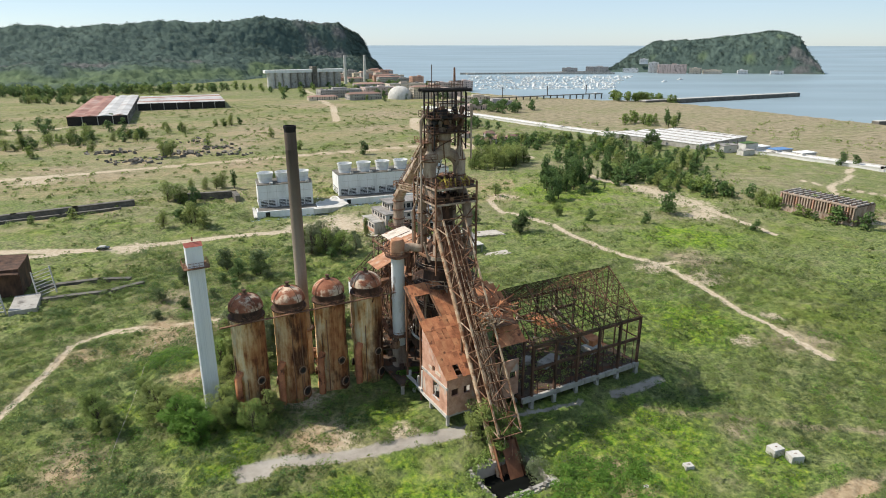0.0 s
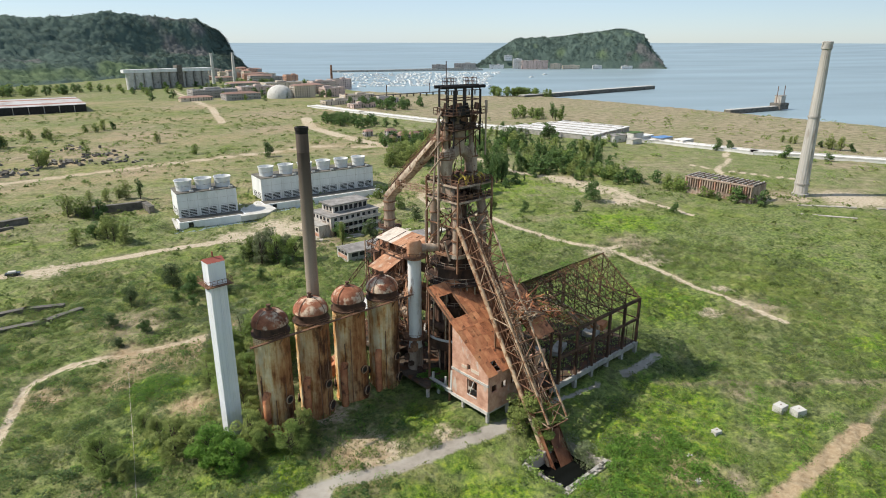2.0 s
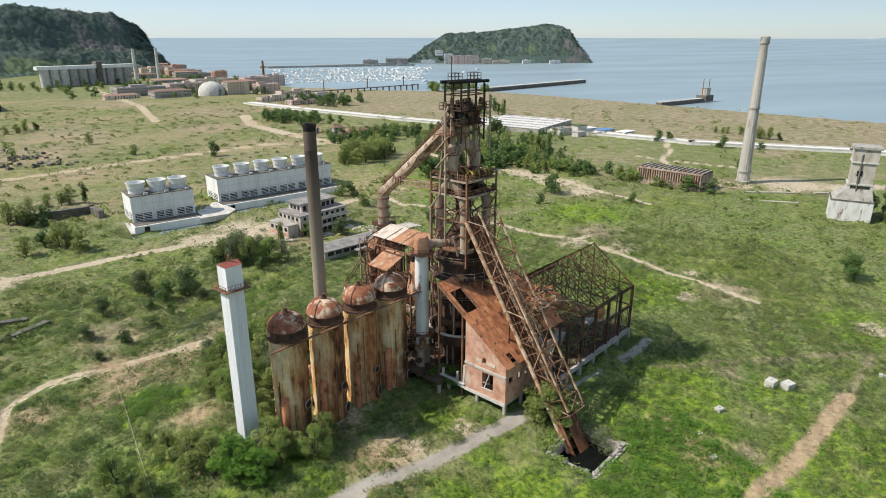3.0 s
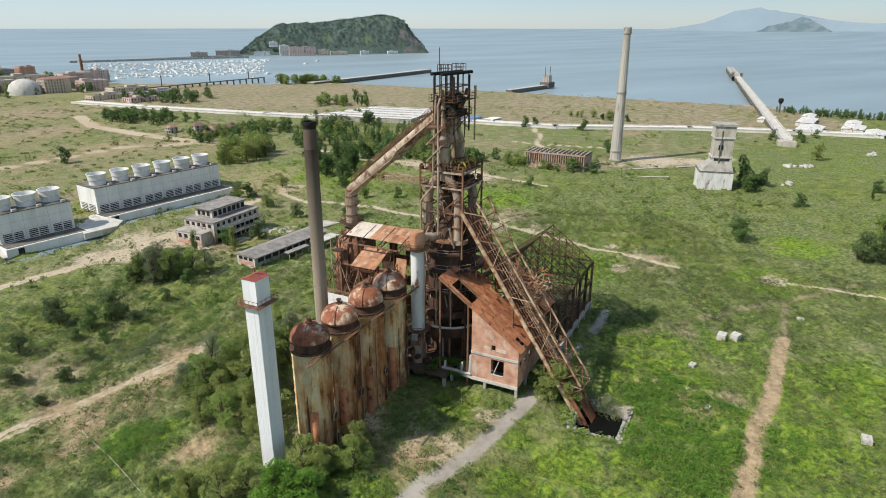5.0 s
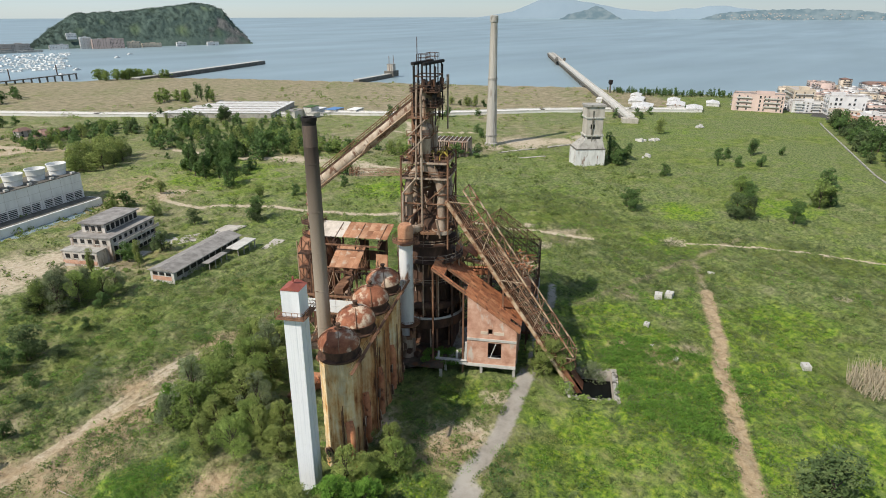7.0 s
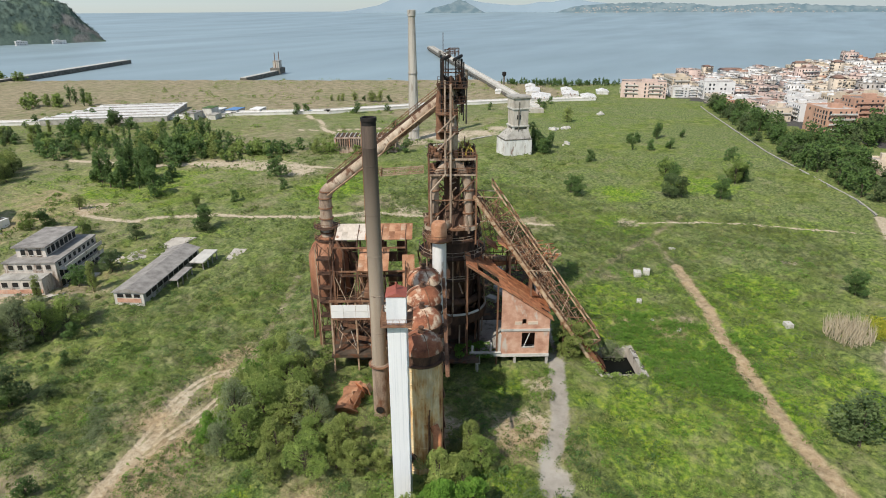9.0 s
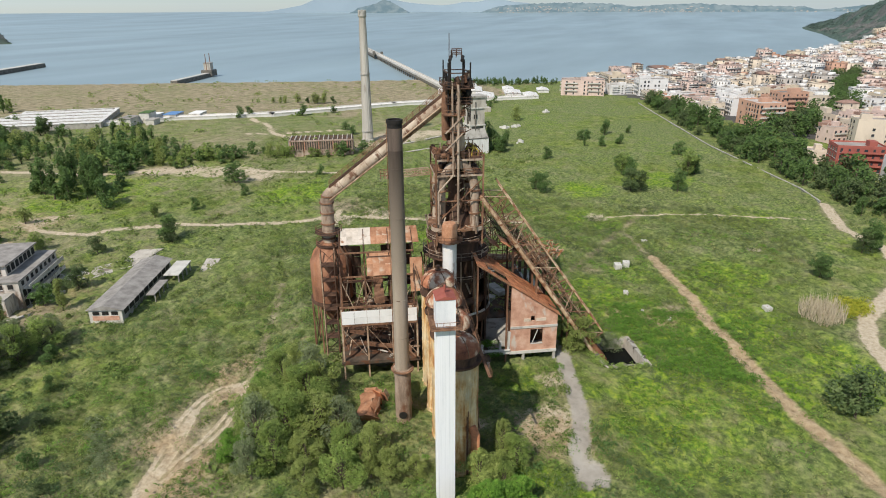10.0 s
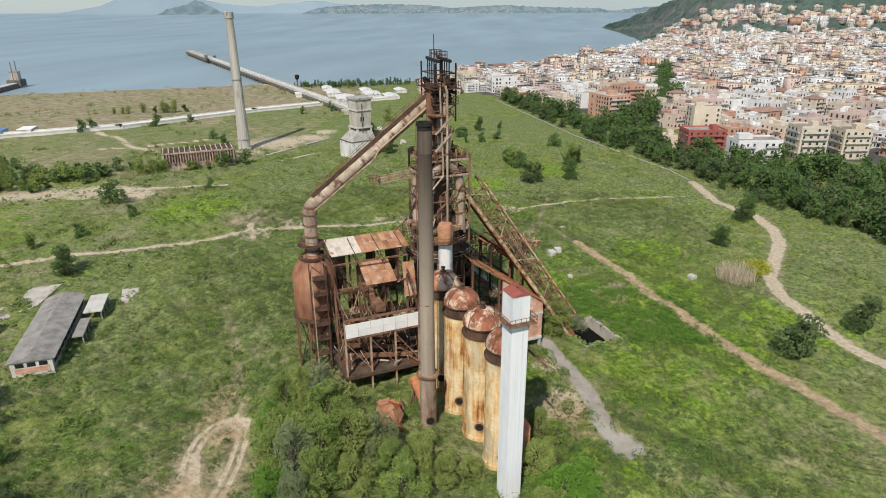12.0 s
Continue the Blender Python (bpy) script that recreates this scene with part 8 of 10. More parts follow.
# ---- houses ----
def house_mesh_parts(t, w, d, h, plaster_mat, tiled, rs, single_windows=False, rz=0.0, flat_mat=None):
    """Walls, parapet or tiled roof, roof huts, tanks, balconies and windows of one house standing at the empty t's place."""
    x, y, z = PLACE[t][0].translation
    P = local(x, y, rz)
    part("wall", Geo().box(P(0, 0, z + h / 2 - 2), (w, d, h + 4), rz), plaster_mat, t)
    if tiled:
        g = Geo().add([P(-w / 2 - .5, -d / 2 - .5, z + h), P(w / 2 + .5, -d / 2 - .5, z + h), P(w / 2 + .5, d / 2 + .5, z + h), P(-w / 2 - .5, d / 2 + .5, z + h), P(-w / 2 + d / 3, 0, z + h + 2.0), P(w / 2 - d / 3, 0, z + h + 2.0)],
                      [(0, 1, 5, 4), (2, 3, 4, 5), (1, 2, 5), (3, 0, 4), (3, 2, 1, 0)])
        part("roof", g, TILE, t, "tiled hipped roof")
    else:
        part("roof", Geo().box(P(0, 0, z + h + .06), (w - .5, d - .5, .12), rz), flat_mat or TERRACE, t, "flat roof terrace")
        g = Geo()
        for s in (-1, 1):
            g.box(P(0, s * (d / 2 - .12), z + h + .4), (w, .25, .9), rz).box(P(s * (w / 2 - .12), 0, z + h + .4), (.25, d - .6, .9), rz)
        part("parapet", g, plaster_mat, t)
        a, b = rs.uniform(-w / 4, w / 4), rs.uniform(-d / 4, d / 4)
        part("stairhead", Geo().box(P(a, b, z + h + 1.4), (w * rs.uniform(.15, .35), d * rs.uniform(.2, .4), 2.7), rz), plaster_mat, t)
        if h < 26 and not single_windows:
            c = Geo()
            for _ in range(rs.randrange(2, 6)):
                a, b = rs.uniform(-.42, .42) * w, rs.uniform(-.42, .42) * d
                s = rs.uniform(1, 2.6)
                c.box(P(a, b, z + h + s * .4), (s * rs.uniform(.7, 2.2), s, s * .8), rz)
            part("roof_clutter", c, rs.choice((WHITE_WALL, TILE, GREY_ROOF, CONCRETE)), t, "tanks, sheds and awnings on the roof", kind="stuff")
    floors = max(2, int(h / 3.1))
    sheet, bal, shade = Geo(), Geo(), Geo()
    cols = {f: [(k, rs.uniform(.9, 1.6), rs.uniform(1.4, 2.2)) for k in range(24) if rs.random() < .8] for f in "fblr"}
    balcony_faces = {f: rs.choice((0, 0, 1, 1, 2)) for f in "fblr"}
    for f in range(floors):
        zz = z + (f + .5) * h / floors
        for face, ln, off in (("f", w, -d / 2), ("b", w, d / 2), ("l", d, -w / 2), ("r", d, w / 2)):
            n = max(2, int(ln / 3.1))
            sg = -1 if face in "fl" else 1
            for k, ww, hh in cols[face]:
                if k >= n or rs.random() < .06:
                    continue
                a = -ln / 2 + ln * (k + .5) / n
                if single_windows:
                    c, s = (P(a, off, zz), (ww, .12, hh)) if face in "fb" else (P(off, a, zz), (.12, ww, hh))
                    o = part("window", Geo().box(c, s, rz), GLASS_DARK, t)
                    part("sill", Geo().box((c[0], c[1], c[2] - hh / 2 - .1), (s[0] + .3, s[1] + .3, .15), rz), CONCRETE_PALE, o)
                else:
                    e = off + sg * .05
                    q = [(a - ww / 2, -hh / 2), (a + ww / 2, -hh / 2), (a + ww / 2, hh / 2), (a - ww / 2, hh / 2)]
                    q = q if (face in "fr") else q[::-1]
                    (shade if rs.random() < .25 else sheet).add([P(i, e, zz + j) if face in "fb" else P(e, i, zz + j) for i, j in q], [(0, 1, 2, 3)])
            if balcony_faces[face] and f > 0:
                runs = [(0, ln * .86)] if balcony_faces[face] == 1 else [(-ln * .27, ln * .3), (ln * .27, ln * .3)]
                for a, b in runs:
                    e = off + sg * .6
                    c, s = (P(a, e, zz - 1.15), (b, 1.2, .18)) if face in "fb" else (P(e, a, zz - 1.15), (1.2, b, .18))
                    bal.box(c, s, rz)
                    e = off + sg * 1.15
                    c, s = (P(a, e, zz - .65), (b, .1, .95)) if face in "fb" else (P(e, a, zz - .65), (.1, b, .95))
                    bal.box(c, s, rz)
    if not single_windows:
        part("glazing", sheet, GLASS_DARK, t, "rows of small dark windows", kind="stuff")
        if shade.v:
            part("shutter", shade, SHUTTER, t, "closed shutters", kind="stuff")
    if bal.v:
        part("balcony", bal, rs.choice((CONCRETE_PALE, plaster_mat)), t, "", kind="stuff")


SHUTTER = stuff("window_shutter", [(0.13, 0.11, 0.08), (0.25, 0.20, 0.14)], 0.3, 0.7, bump=0, vary=0.3)
WORDS = ["cream", "white", "pink", "ochre", "grey", "salmon", "red"]


def town():
    rs = random.Random(12)
    kinds = []
    for i in range(40):
        c = rs.choices(range(7), (11, 8, 7, 5, 2.5, 2.2, .9))[0]
        w, d, h = rs.uniform(11, 25), rs.uniform(9, 16), rs.choice((5, 6, 7, 8, 9, 10, 11, 13, 16)) + rs.uniform(-1, 1)
        tiled = rs.random() < 0.12
        lab = "%s plastered town house with %s" % (WORDS[c], "a red tiled roof" if tiled else "a flat roof terrace")
        t = thing("town_house", 300, -2000 - 60 * i, 0, lab, "house", "houses of the town", plant=False)
        house_mesh_parts(t, w, d, h, PLASTERS[c], tiled, rs)
        kinds.append(t)
    spots = []
    for i in range(-55, 77):
        for j in range(-55, 77):
            if i % 7 == 0 or j % 6 == 0 and (i // 7) % 3:
                continue
            a, b = i * 17.5 + rs.uniform(-3, 3), j * 16 + rs.uniform(-3, 3)
            x, y = 520 + a * .86 - b * .51, -180 + a * .51 + b * .86
            spots.append((x, y))
    xs, ys = np.array([s[0] for s in spots]), np.array([s[1] for s in spots])
    ok = inside(xs, ys, TOWN_POLY) & (seg_dist(xs, ys, [(262, 70), (300, 40), (420, -10), (700, -60)]) > 13) & (np.hypot(xs - 352, ys - 46) > 30)
    for x, y in ((230, 12), (230, 4), (208, -2), (208, -16), (222, -40), (226, -70), (240, 28), (293, -5), (200, 8), (205, -34), (470, 186), (512, 165), (490, 128), (382, 28)):
        ok &= np.hypot(xs - x, ys - y) > 17
    far, used = [], 0
    good = [p for p, g in zip(spots, ok) if g and rs.random() > .05]
    good.sort(key=lambda p: math.hypot(p[0] + 60, p[1] - 100))
    for x, y in good:
        m = pose(x, y, h1(x, y), 0, 0, 30.7 + rs.choice((0, 90, 180, 270)) + rs.uniform(-7, 7)) @ Matrix.Diagonal((rs.uniform(.8, 1.2), rs.uniform(.8, 1.15), rs.uniform(.75, 1.25) * (.6 if x > 400 and y > 70 else 1), 1))
        if used < 230:
            o = copy_thing(rs.choice(kinds), m)
            o.scale = m.to_scale()
            used += 1
        else:
            far.append((rs.choice(kinds), m))
    # houses scattered up the hillside
    for _ in range(330):
        p = TOWN_HILL(rs.uniform(.5, .95), rs.choice((.12, .2, .3, .38, .42, .46, .55, .7)) + rs.uniform(-.03, .03))
        far.append((rs.choice(kinds), pose(p[0], p[1], p[2] - .5, 0, 0, rs.uniform(0, 90))))
    join_copies("far_town", far, "dense pale town roofs and facades beyond", "town")
    # the model houses take places of their own at the far side
    for k, t in enumerate(kinds):
        x, y = 700 + 22 * (k % 20), -620 - 30 * (k // 20)
        t.matrix_basis = pose(x, y, h1(x, y), 0, 0, 20)
    return used


town()


def front_houses():
    rs = random.Random(9)
    rows = [("apartment_house", 352, 46, 25, 19, 15.5, 5, 28, "orange brick apartment house with many windows"),
            ("house", 230, 12, 21, 13, 12.5, 6, -81, "dark red plastered house with flat roof"),
            ("house", 208, -8, 23, 13, 11.5, 1, -81, "white plastered house with balconies"),
            ("house", 293, -5, 17, 12, 16, 0, -81, "tall sandy apartment tower with balconies"),
            ("house", 219, -38, 15, 13, 17, 0, -81, "tall cream apartment house"),
            ("house", 224, -62, 15, 12, 15, 3, -81, "tall cream apartment house with balconies"),
            ("house", 240, 28, 9, 9, 7, 0, -81, "narrow white house beside the trees"),
            ("palazzo", 470, 186, 16, 38, 13, 2, 12, "long pink palazzo by the shore"),
            ("palazzo", 512, 165, 30, 16, 15, 3, 25, "ochre palazzo behind the trees"),
            ("palazzo", 490, 128, 14, 26, 14, 1, 25, "white building with tall window bays"),
            ("house", 382, 28, 14, 20, 19, 5, 28, "bare brick block beside the orange house")]
    for nm, x, y, w, d, h, c, rz, lab in rows:
        t = thing(nm, x, y, h1(x, y), lab, "house", plant=False, rz=rz)
        house_mesh_parts(t, w, d, h, PLASTERS[c], False, rs, True, rz)


front_houses()


def harbour():
    rs = random.Random(31)

    def mole(a, b, w, h, label, mat=CONCRETE_DARK, top=CONCRETE_PALE):
        n = math.hypot(b[0] - a[0], b[1] - a[1])
        rz = math.degrees(math.atan2(b[1] - a[1], b[0] - a[0]))
        t = thing("jetty", a[0], a[1], -3, label, "jetty", plant=False, rz=rz)
        c = ((a[0] + b[0]) / 2, (a[1] + b[1]) / 2)
        part("core", Geo().box((c[0], c[1], h / 2 - 3.5), (n, w, h + 5), rz), mat, t, "dark wet stone side")
        part("deck", Geo().box((c[0], c[1], h - .8), (n - 1, w * .8, .5), rz), top, t, "pale concrete deck")
        return t

    mole((262, 842), (537, 978), 13, 3.2, "long straight stone jetty in the bay")
    t = mole((424, 622), (508, 648), 8, 2.5, "short jetty with a loading head")
    part("loading_head", Geo().box((512, 650, 1.5), (17, 13, 7), 20), CONCRETE_DARK, t, "dark wet base of the loading head")
    part("head_house", Geo().box((512, 650, 9), (9, 8, 8), 20), CONCRETE_OLD, t, "grey head house with dark doorway")
    part("doorway", Geo().box((510.6, 646, 8), (3, .3, 4.4), 20), DARK_HOLE, t)
    part("head_roof", Geo().box((512, 650, 13.3), (10, 9, .6), 20), CONCRETE, t)
    for s in (-1, 1):
        part("mast", Geo().beam((512 + 7 * s, 650 + 3 * s, 4), (512 + 7 * s, 650 + 3 * s, 24), .6), RUST_STEEL, t)
    mole((60, 1640), (460, 1790), 10, 1.0, "low causeway to the island", CONCRETE, CONCRETE)
    mole((44, 1650), (440, 1668), 8, 2.0, "low breakwater of the marina", CONCRETE, CONCRETE)
    # long pier on piles
    a, b = Vector((345, 240)), Vector((1010, 708))
    n = (b - a).length
    rz = math.degrees(math.atan2(b.y - a.y, b.x - a.x))
    t = thing("pier", a.x, a.y, 0, "very long concrete pier on dark piles", "pier", plant=False, rz=rz)
    c = a.lerp(b, .5)
    part("deck", Geo().box((c.x, c.y, 3.6), (n, 6.6, 1.2), rz), CONCRETE_PALE, t, "pale deck")
    part("abutment", Geo().box((a.x, a.y, 0.5), (9, 11, 5.5), rz), CONCRETE_OLD, t, "stained concrete abutment")
    # the pier's side faces get their shade from a dark concrete colour
    for s in (-1, 1):
        nn = Vector((-(b - a).y, (b - a).x)).normalized() * 3.4 * s
        part("side_beam", Geo().beam((a.x + nn.x, a.y + nn.y, 1.9), (b.x + nn.x, b.y + nn.y, 1.9), .8, 2.4), CONCRETE_DARK, t, "side beam in a dark shade-side colour")
    part("wide_head", Geo().box((*a.lerp(b, .86), 3.7), (n * .27, 13, 1.4), rz), CONCRETE, t, "wider pier head")
    for k, e in enumerate((.72, .725, .735)):
        part("winch_house", Geo().box((*(a.lerp(b, e) + Vector(((-5.0, 4.0, -3.0)[k], (6.0, -4.0, 5.0)[k]))), 6.0), (5, 4, 3.5 + k), rz), CONCRETE_DARK, t)
    part("head_side", Geo().box((*(a.lerp(b, .86) + Vector((-(b - a).y, (b - a).x)).normalized() * 6.7), 1.6), (n * .27, .6, 3.6), rz), CONCRETE_DARK, t, "head side in a dark shade-side colour")
    for s in (-1, 1):
        nn = Vector((-(b - a).y, (b - a).x)).normalized() * 3.2 * s
        part("parapet", Geo().beam((a.x + nn.x, a.y + nn.y, 4.8), (b.x + nn.x, b.y + nn.y, 4.8), .5, 1.2), CONCRETE_PALE, t)
    for k in range(54):
        p = a.lerp(b, (k + .5) / 54)
        for s in (-1, 1):
            nn = Vector((-(b - a).y, (b - a).x)).normalized() * (2.8 if k < 39 else 5.6) * s
            part("pier_leg", Geo().box((p.x + nn.x, p.y + nn.y, -.5), (1.4, 1.4, 8), rz), CONCRETE_DARK, t)
    WX, WY = 508, 336
    t = thing("water_tower", WX, WY, 0, "small dark water tower beside the pier", "tower", plant=False)
    part("stem", Geo().lathe((WX, WY), [(0.9, -2), (0.8, 8.5)], 10), CONCRETE_DARK, t)
    part("tank", Geo().lathe((WX, WY), [(0.9, 7.8), (2.2, 9.2), (2.2, 12.2), (0, 12.8)], 12), SOOT, t, "", True)
    # trestle bridge in the bay
    a, b = Vector((60, 858)), Vector((232, 940))
    t = thing("trestle_bridge", a.x, a.y, -3, "low trestle bridge over the water", "bridge", plant=False)
    part("deck", Geo().beam((a.x, a.y, 4), (b.x, b.y, 4), 4, 1.0), CONCRETE_DARK, t)
    for k in range(18):
        p = a.lerp(b, k / 17)
        part("trestle", Geo().beam((p.x, p.y, -5), (p.x, p.y, 4), 1.6), CONCRETE_DARK, t)
    for s in (.12, .5, .85):
        p = a.lerp(b, s)
        part("mast", Geo().beam((p.x, p.y, 4), (p.x, p.y, 17), 1.0), RUST_DARK, t)
    # moored boats, row on row
    g = Geo()
    for k in range(620):
        r = int(rs.random() * 11)
        s = rs.random()
        x, y = 62 + s * (230 + r * 16) + rs.uniform(-4, 4), 1130 + r * 42 + rs.uniform(-2.5, 2.5)
        n, w, rz = rs.uniform(7, 14), rs.uniform(2.6, 4), rs.uniform(70, 110)
        P = local(x, y, rz)
        g.add([P(-n / 2, -w / 2, -3.2), P(n / 3, -w / 2, -3.2), P(n / 2, 0, -3.2), P(n / 3, w / 2, -3.2), P(-n / 2, w / 2, -3.2), P(-n / 2, -w / 2, -1.6), P(n / 3, -w / 2, -1.6), P(n / 2 + .8, 0, -1.4), P(n / 3, w / 2, -1.6), P(-n / 2, w / 2, -1.6)],
              [(0, 1, 6, 5), (1, 2, 7, 6), (2, 3, 8, 7), (3, 4, 9, 8), (4, 0, 5, 9), (5, 6, 7, 8, 9)])
        g.box(P(-n * .1, 0, -1.3), (n * .3, w * .5, .8), rz)
        if rs.random() < .12:
            g.beam(P(0, 0, -1), P(0, 0, 9), .22)
    single("moored_boats", g, WHITE_WALL, "hundreds of white boats moored in rows", "boats", "stuff")
    for x, y in ((240, 1010), (330, 1260), (455, 1330), (290, 1090), (520, 1420)):
        t = thing("motorboat", x, y, -3, "white motorboat at anchor in the bay", "boat", "boats at anchor", plant=False, rz=rs.uniform(0, 180))
        part("hull", Geo().box((x, y, -2.3), (13, 4, 1.8), 30), WHITE_WALL, t)
        part("cabin", Geo().box((x, y, -.8), (5, 3, 1.6), 30), WHITE_WALL, t)
    # buildings by the island's foot and on its crest
    for x, y, w, d, h, c, lab in ((600, 1705, 70, 14, 22, 2, "long pink fortress-like building on the island"), (505, 1752, 40, 12, 10, 1, "white plastered harbour building by the water"), (560, 1735, 24, 14, 26, 1, "pale house on the island slope"), (700, 1690, 46, 10, 9, 0, "low cream harbour building"), (770, 1672, 24, 10, 9, 1, "small white harbour house by the water"), (850, 1655, 30, 9, 8, 1, "small white harbour house by the water"), (420, 1775, 60, 16, 14, 4, "long grey harbour shed by the causeway"), (340, 1745, 40, 16, 12, 4, "long grey harbour shed by the causeway"), (655, 1690, 30, 10, 14, 0, "small cream harbour house by the water"), (548, 1782, 22, 9, 88, 1, "white house on the island slope")):
        t = thing("harbour_house", x, y, -3 if h < 60 else 22, lab, "house", "houses by the island harbour", plant=False, rz=-15)
        house_mesh_parts(t, w, d, h if h < 60 else 9, PLASTERS[c], False, rs, False, -15)


harbour()


def works_far():
    """Silos, works and museum halls under the hill."""
    rs = random.Random(41)
    a, b = Vector((-298, 1098)), Vector((-184, 1168))
    t = thing("silo_house", a.x, a.y, 0, "row of grey silos under a long white gallery", "silos", plant=False)
    n = 10
    for k in range(n):
        p = a.lerp(b, (k + .5) / n)
        part("silo", Geo().lathe((p.x, p.y), [(6.6, -1), (6.6, 25), (0, 25.5)], 20), CONCRETE_PALE if k < 3 else CONCRETE, t, "", True)
    c = a.lerp(b, .5)
    rz = math.degrees(math.atan2(b.y - a.y, b.x - a.x))
    part("gallery", Geo().box((c.x, c.y, 27.5), ((b - a).length + 8, 13, 5), rz), WHITE_WALL, t, "long white gallery")
    part("lift_tower", Geo().box((*a.lerp(b, .62), 17), (8, 15, 36), rz), CONCRETE_DARK, t)
    for x, y in ((-183, 1220), (-150, 1250)):
        t = thing("concrete_chimney", x, y, 0, "slim grey works chimney", "chimney", plant=False)
        part("shaft", Geo().lathe((x, y), [(3.2, -1), (2.2, 52), (0, 52)], 16), CONCRETE_PALE, t, "", True)
    t = thing("concrete_chimney", 20, 1120, 0, "slim dark brick chimney", "chimney", plant=False)
    part("shaft", Geo().lathe((20, 1120), [(2.4, -1), (1.6, 34), (0, 34)], 14), RUST_STEEL, t, "", True)
    t = thing("dome_hall", -60, 900, 0, "pale domed hall of the museum", "hall", plant=False)
    part("dome", Geo().lathe((-60, 900), [(17, -1), (16.8, 5), (15, 10), (11, 14), (5, 16.6), (0, 17.2)], 28), CONCRETE_PALE, t, "", True)
    for x, y, w, d, h, c in ((-30, 905, 30, 16, 22, 1), (-110, 890, 46, 22, 11, 4), (-150, 930, 60, 26, 14, 0), (-165, 880, 40, 12, 6, 1), (-95, 960, 50, 24, 16, 2), (-20, 960, 36, 22, 18, 2), (10, 910, 30, 20, 16, 5), (0, 1010, 40, 20, 20, 2), (-60, 1030, 60, 24, 17, 1), (-120, 1060, 50, 26, 15, 0), (40, 860, 44, 16, 8, 1), (20, 800, 60, 14, 6, 1), (36, 750, 30, 14, 6, 2), (60, 800, 50, 20, 7, 4), (30, 1080, 36, 18, 18, 5)):
        t = thing("works_hall", x, y, 0, "%s plastered works hall under the hill" % WORDS[c], "hall", "works and museum halls", plant=False, rz=rs.uniform(10, 40))
        house_mesh_parts(t, w, d, h * .72, PLASTERS[(4, 0, 2, 3, 4, 2, 6)[c]], rs.random() < .35, rs, False, 25, flat_mat=GREY_ROOF)
    more = []
    while len(more) < 34:
        x, y = rs.uniform(-300, 0), rs.uniform(1180, 1620)
        if bool(inside(np.array([x]), np.array([y]), [(-300, 1270), (-130, 1250), (-45, 1200), (-110, 1400), (-145, 1600), (-190, 1560)])[0]) and all(math.hypot(x - a, y - b) > 20 for a, b in more):
            more.append((x, y))
            t = thing("works_hall", x, y, 0, "pale plastered works hall under the hill", "hall", "works and museum halls", plant=False, rz=25)
            house_mesh_parts(t, rs.uniform(14, 34), rs.uniform(10, 18), rs.uniform(6, 15), PLASTERS[rs.choice((0, 2, 4, 5, 3, 4))], rs.random() < .4, rs, False, 25)
    for k in range(9):
        x, y = rs.uniform(5, 62), rs.uniform(486, 524)
        t = thing("yard_hut", x, y, 0, "small pale hut on the dirt yard", "hut", "yard huts", plant=False, rz=rs.uniform(0, 90))
        house_mesh_parts(t, rs.uniform(5, 9), rs.uniform(4, 6), rs.uniform(2.8, 4), PLASTERS[rs.choice((1, 2, 4))], True, rs, False, 20)
    for x, y, w, d, h in ((420, 263, 30, 16, 2.6), (450, 246, 26, 14, 2.6), (438, 226, 24, 12, 2.4), (458, 285, 34, 12, 2.6), (446, 312, 26, 10, 2.5), (476, 258, 22, 10, 2.4), (480, 225, 18, 10, 2.4), (490, 300, 20, 9, 2.4)):
        t = thing("seaside_pavilion", x, y, 0, "low white seaside pavilion with pitched roof", "pavilion", "white seaside pavilions", plant=False, rz=20)
        P = local(x, y, 20)
        part("wall", Geo().box(P(0, 0, h / 2 - .5), (w, d, h + 1), 20), WHITE_STAINED, t)
        g = Geo().add([P(-w / 2 - .5, -d / 2 - .5, h), P(w / 2 + .5, -d / 2 - .5, h), P(w / 2 + .5, d / 2 + .5, h), P(-w / 2 - .5, d / 2 + .5, h), P(-w / 2 - .5, 0, h + 1.3), P(w / 2 + .5, 0, h + 1.3)],
                      [(0, 1, 5, 4), (2, 3, 4, 5), (1, 2, 5), (3, 0, 4), (3, 2, 1, 0)])
        part("roof", g, WHITE_STAINED, t, "white sheet roof")
        for k in range(int(w / 4)):
            part("opening", Geo().box(P(-w / 2 + 4 * k + 2, -d / 2, h * .45), (2.4, .14, h * .6), 20), GLASS_DARK, t)


works_far()


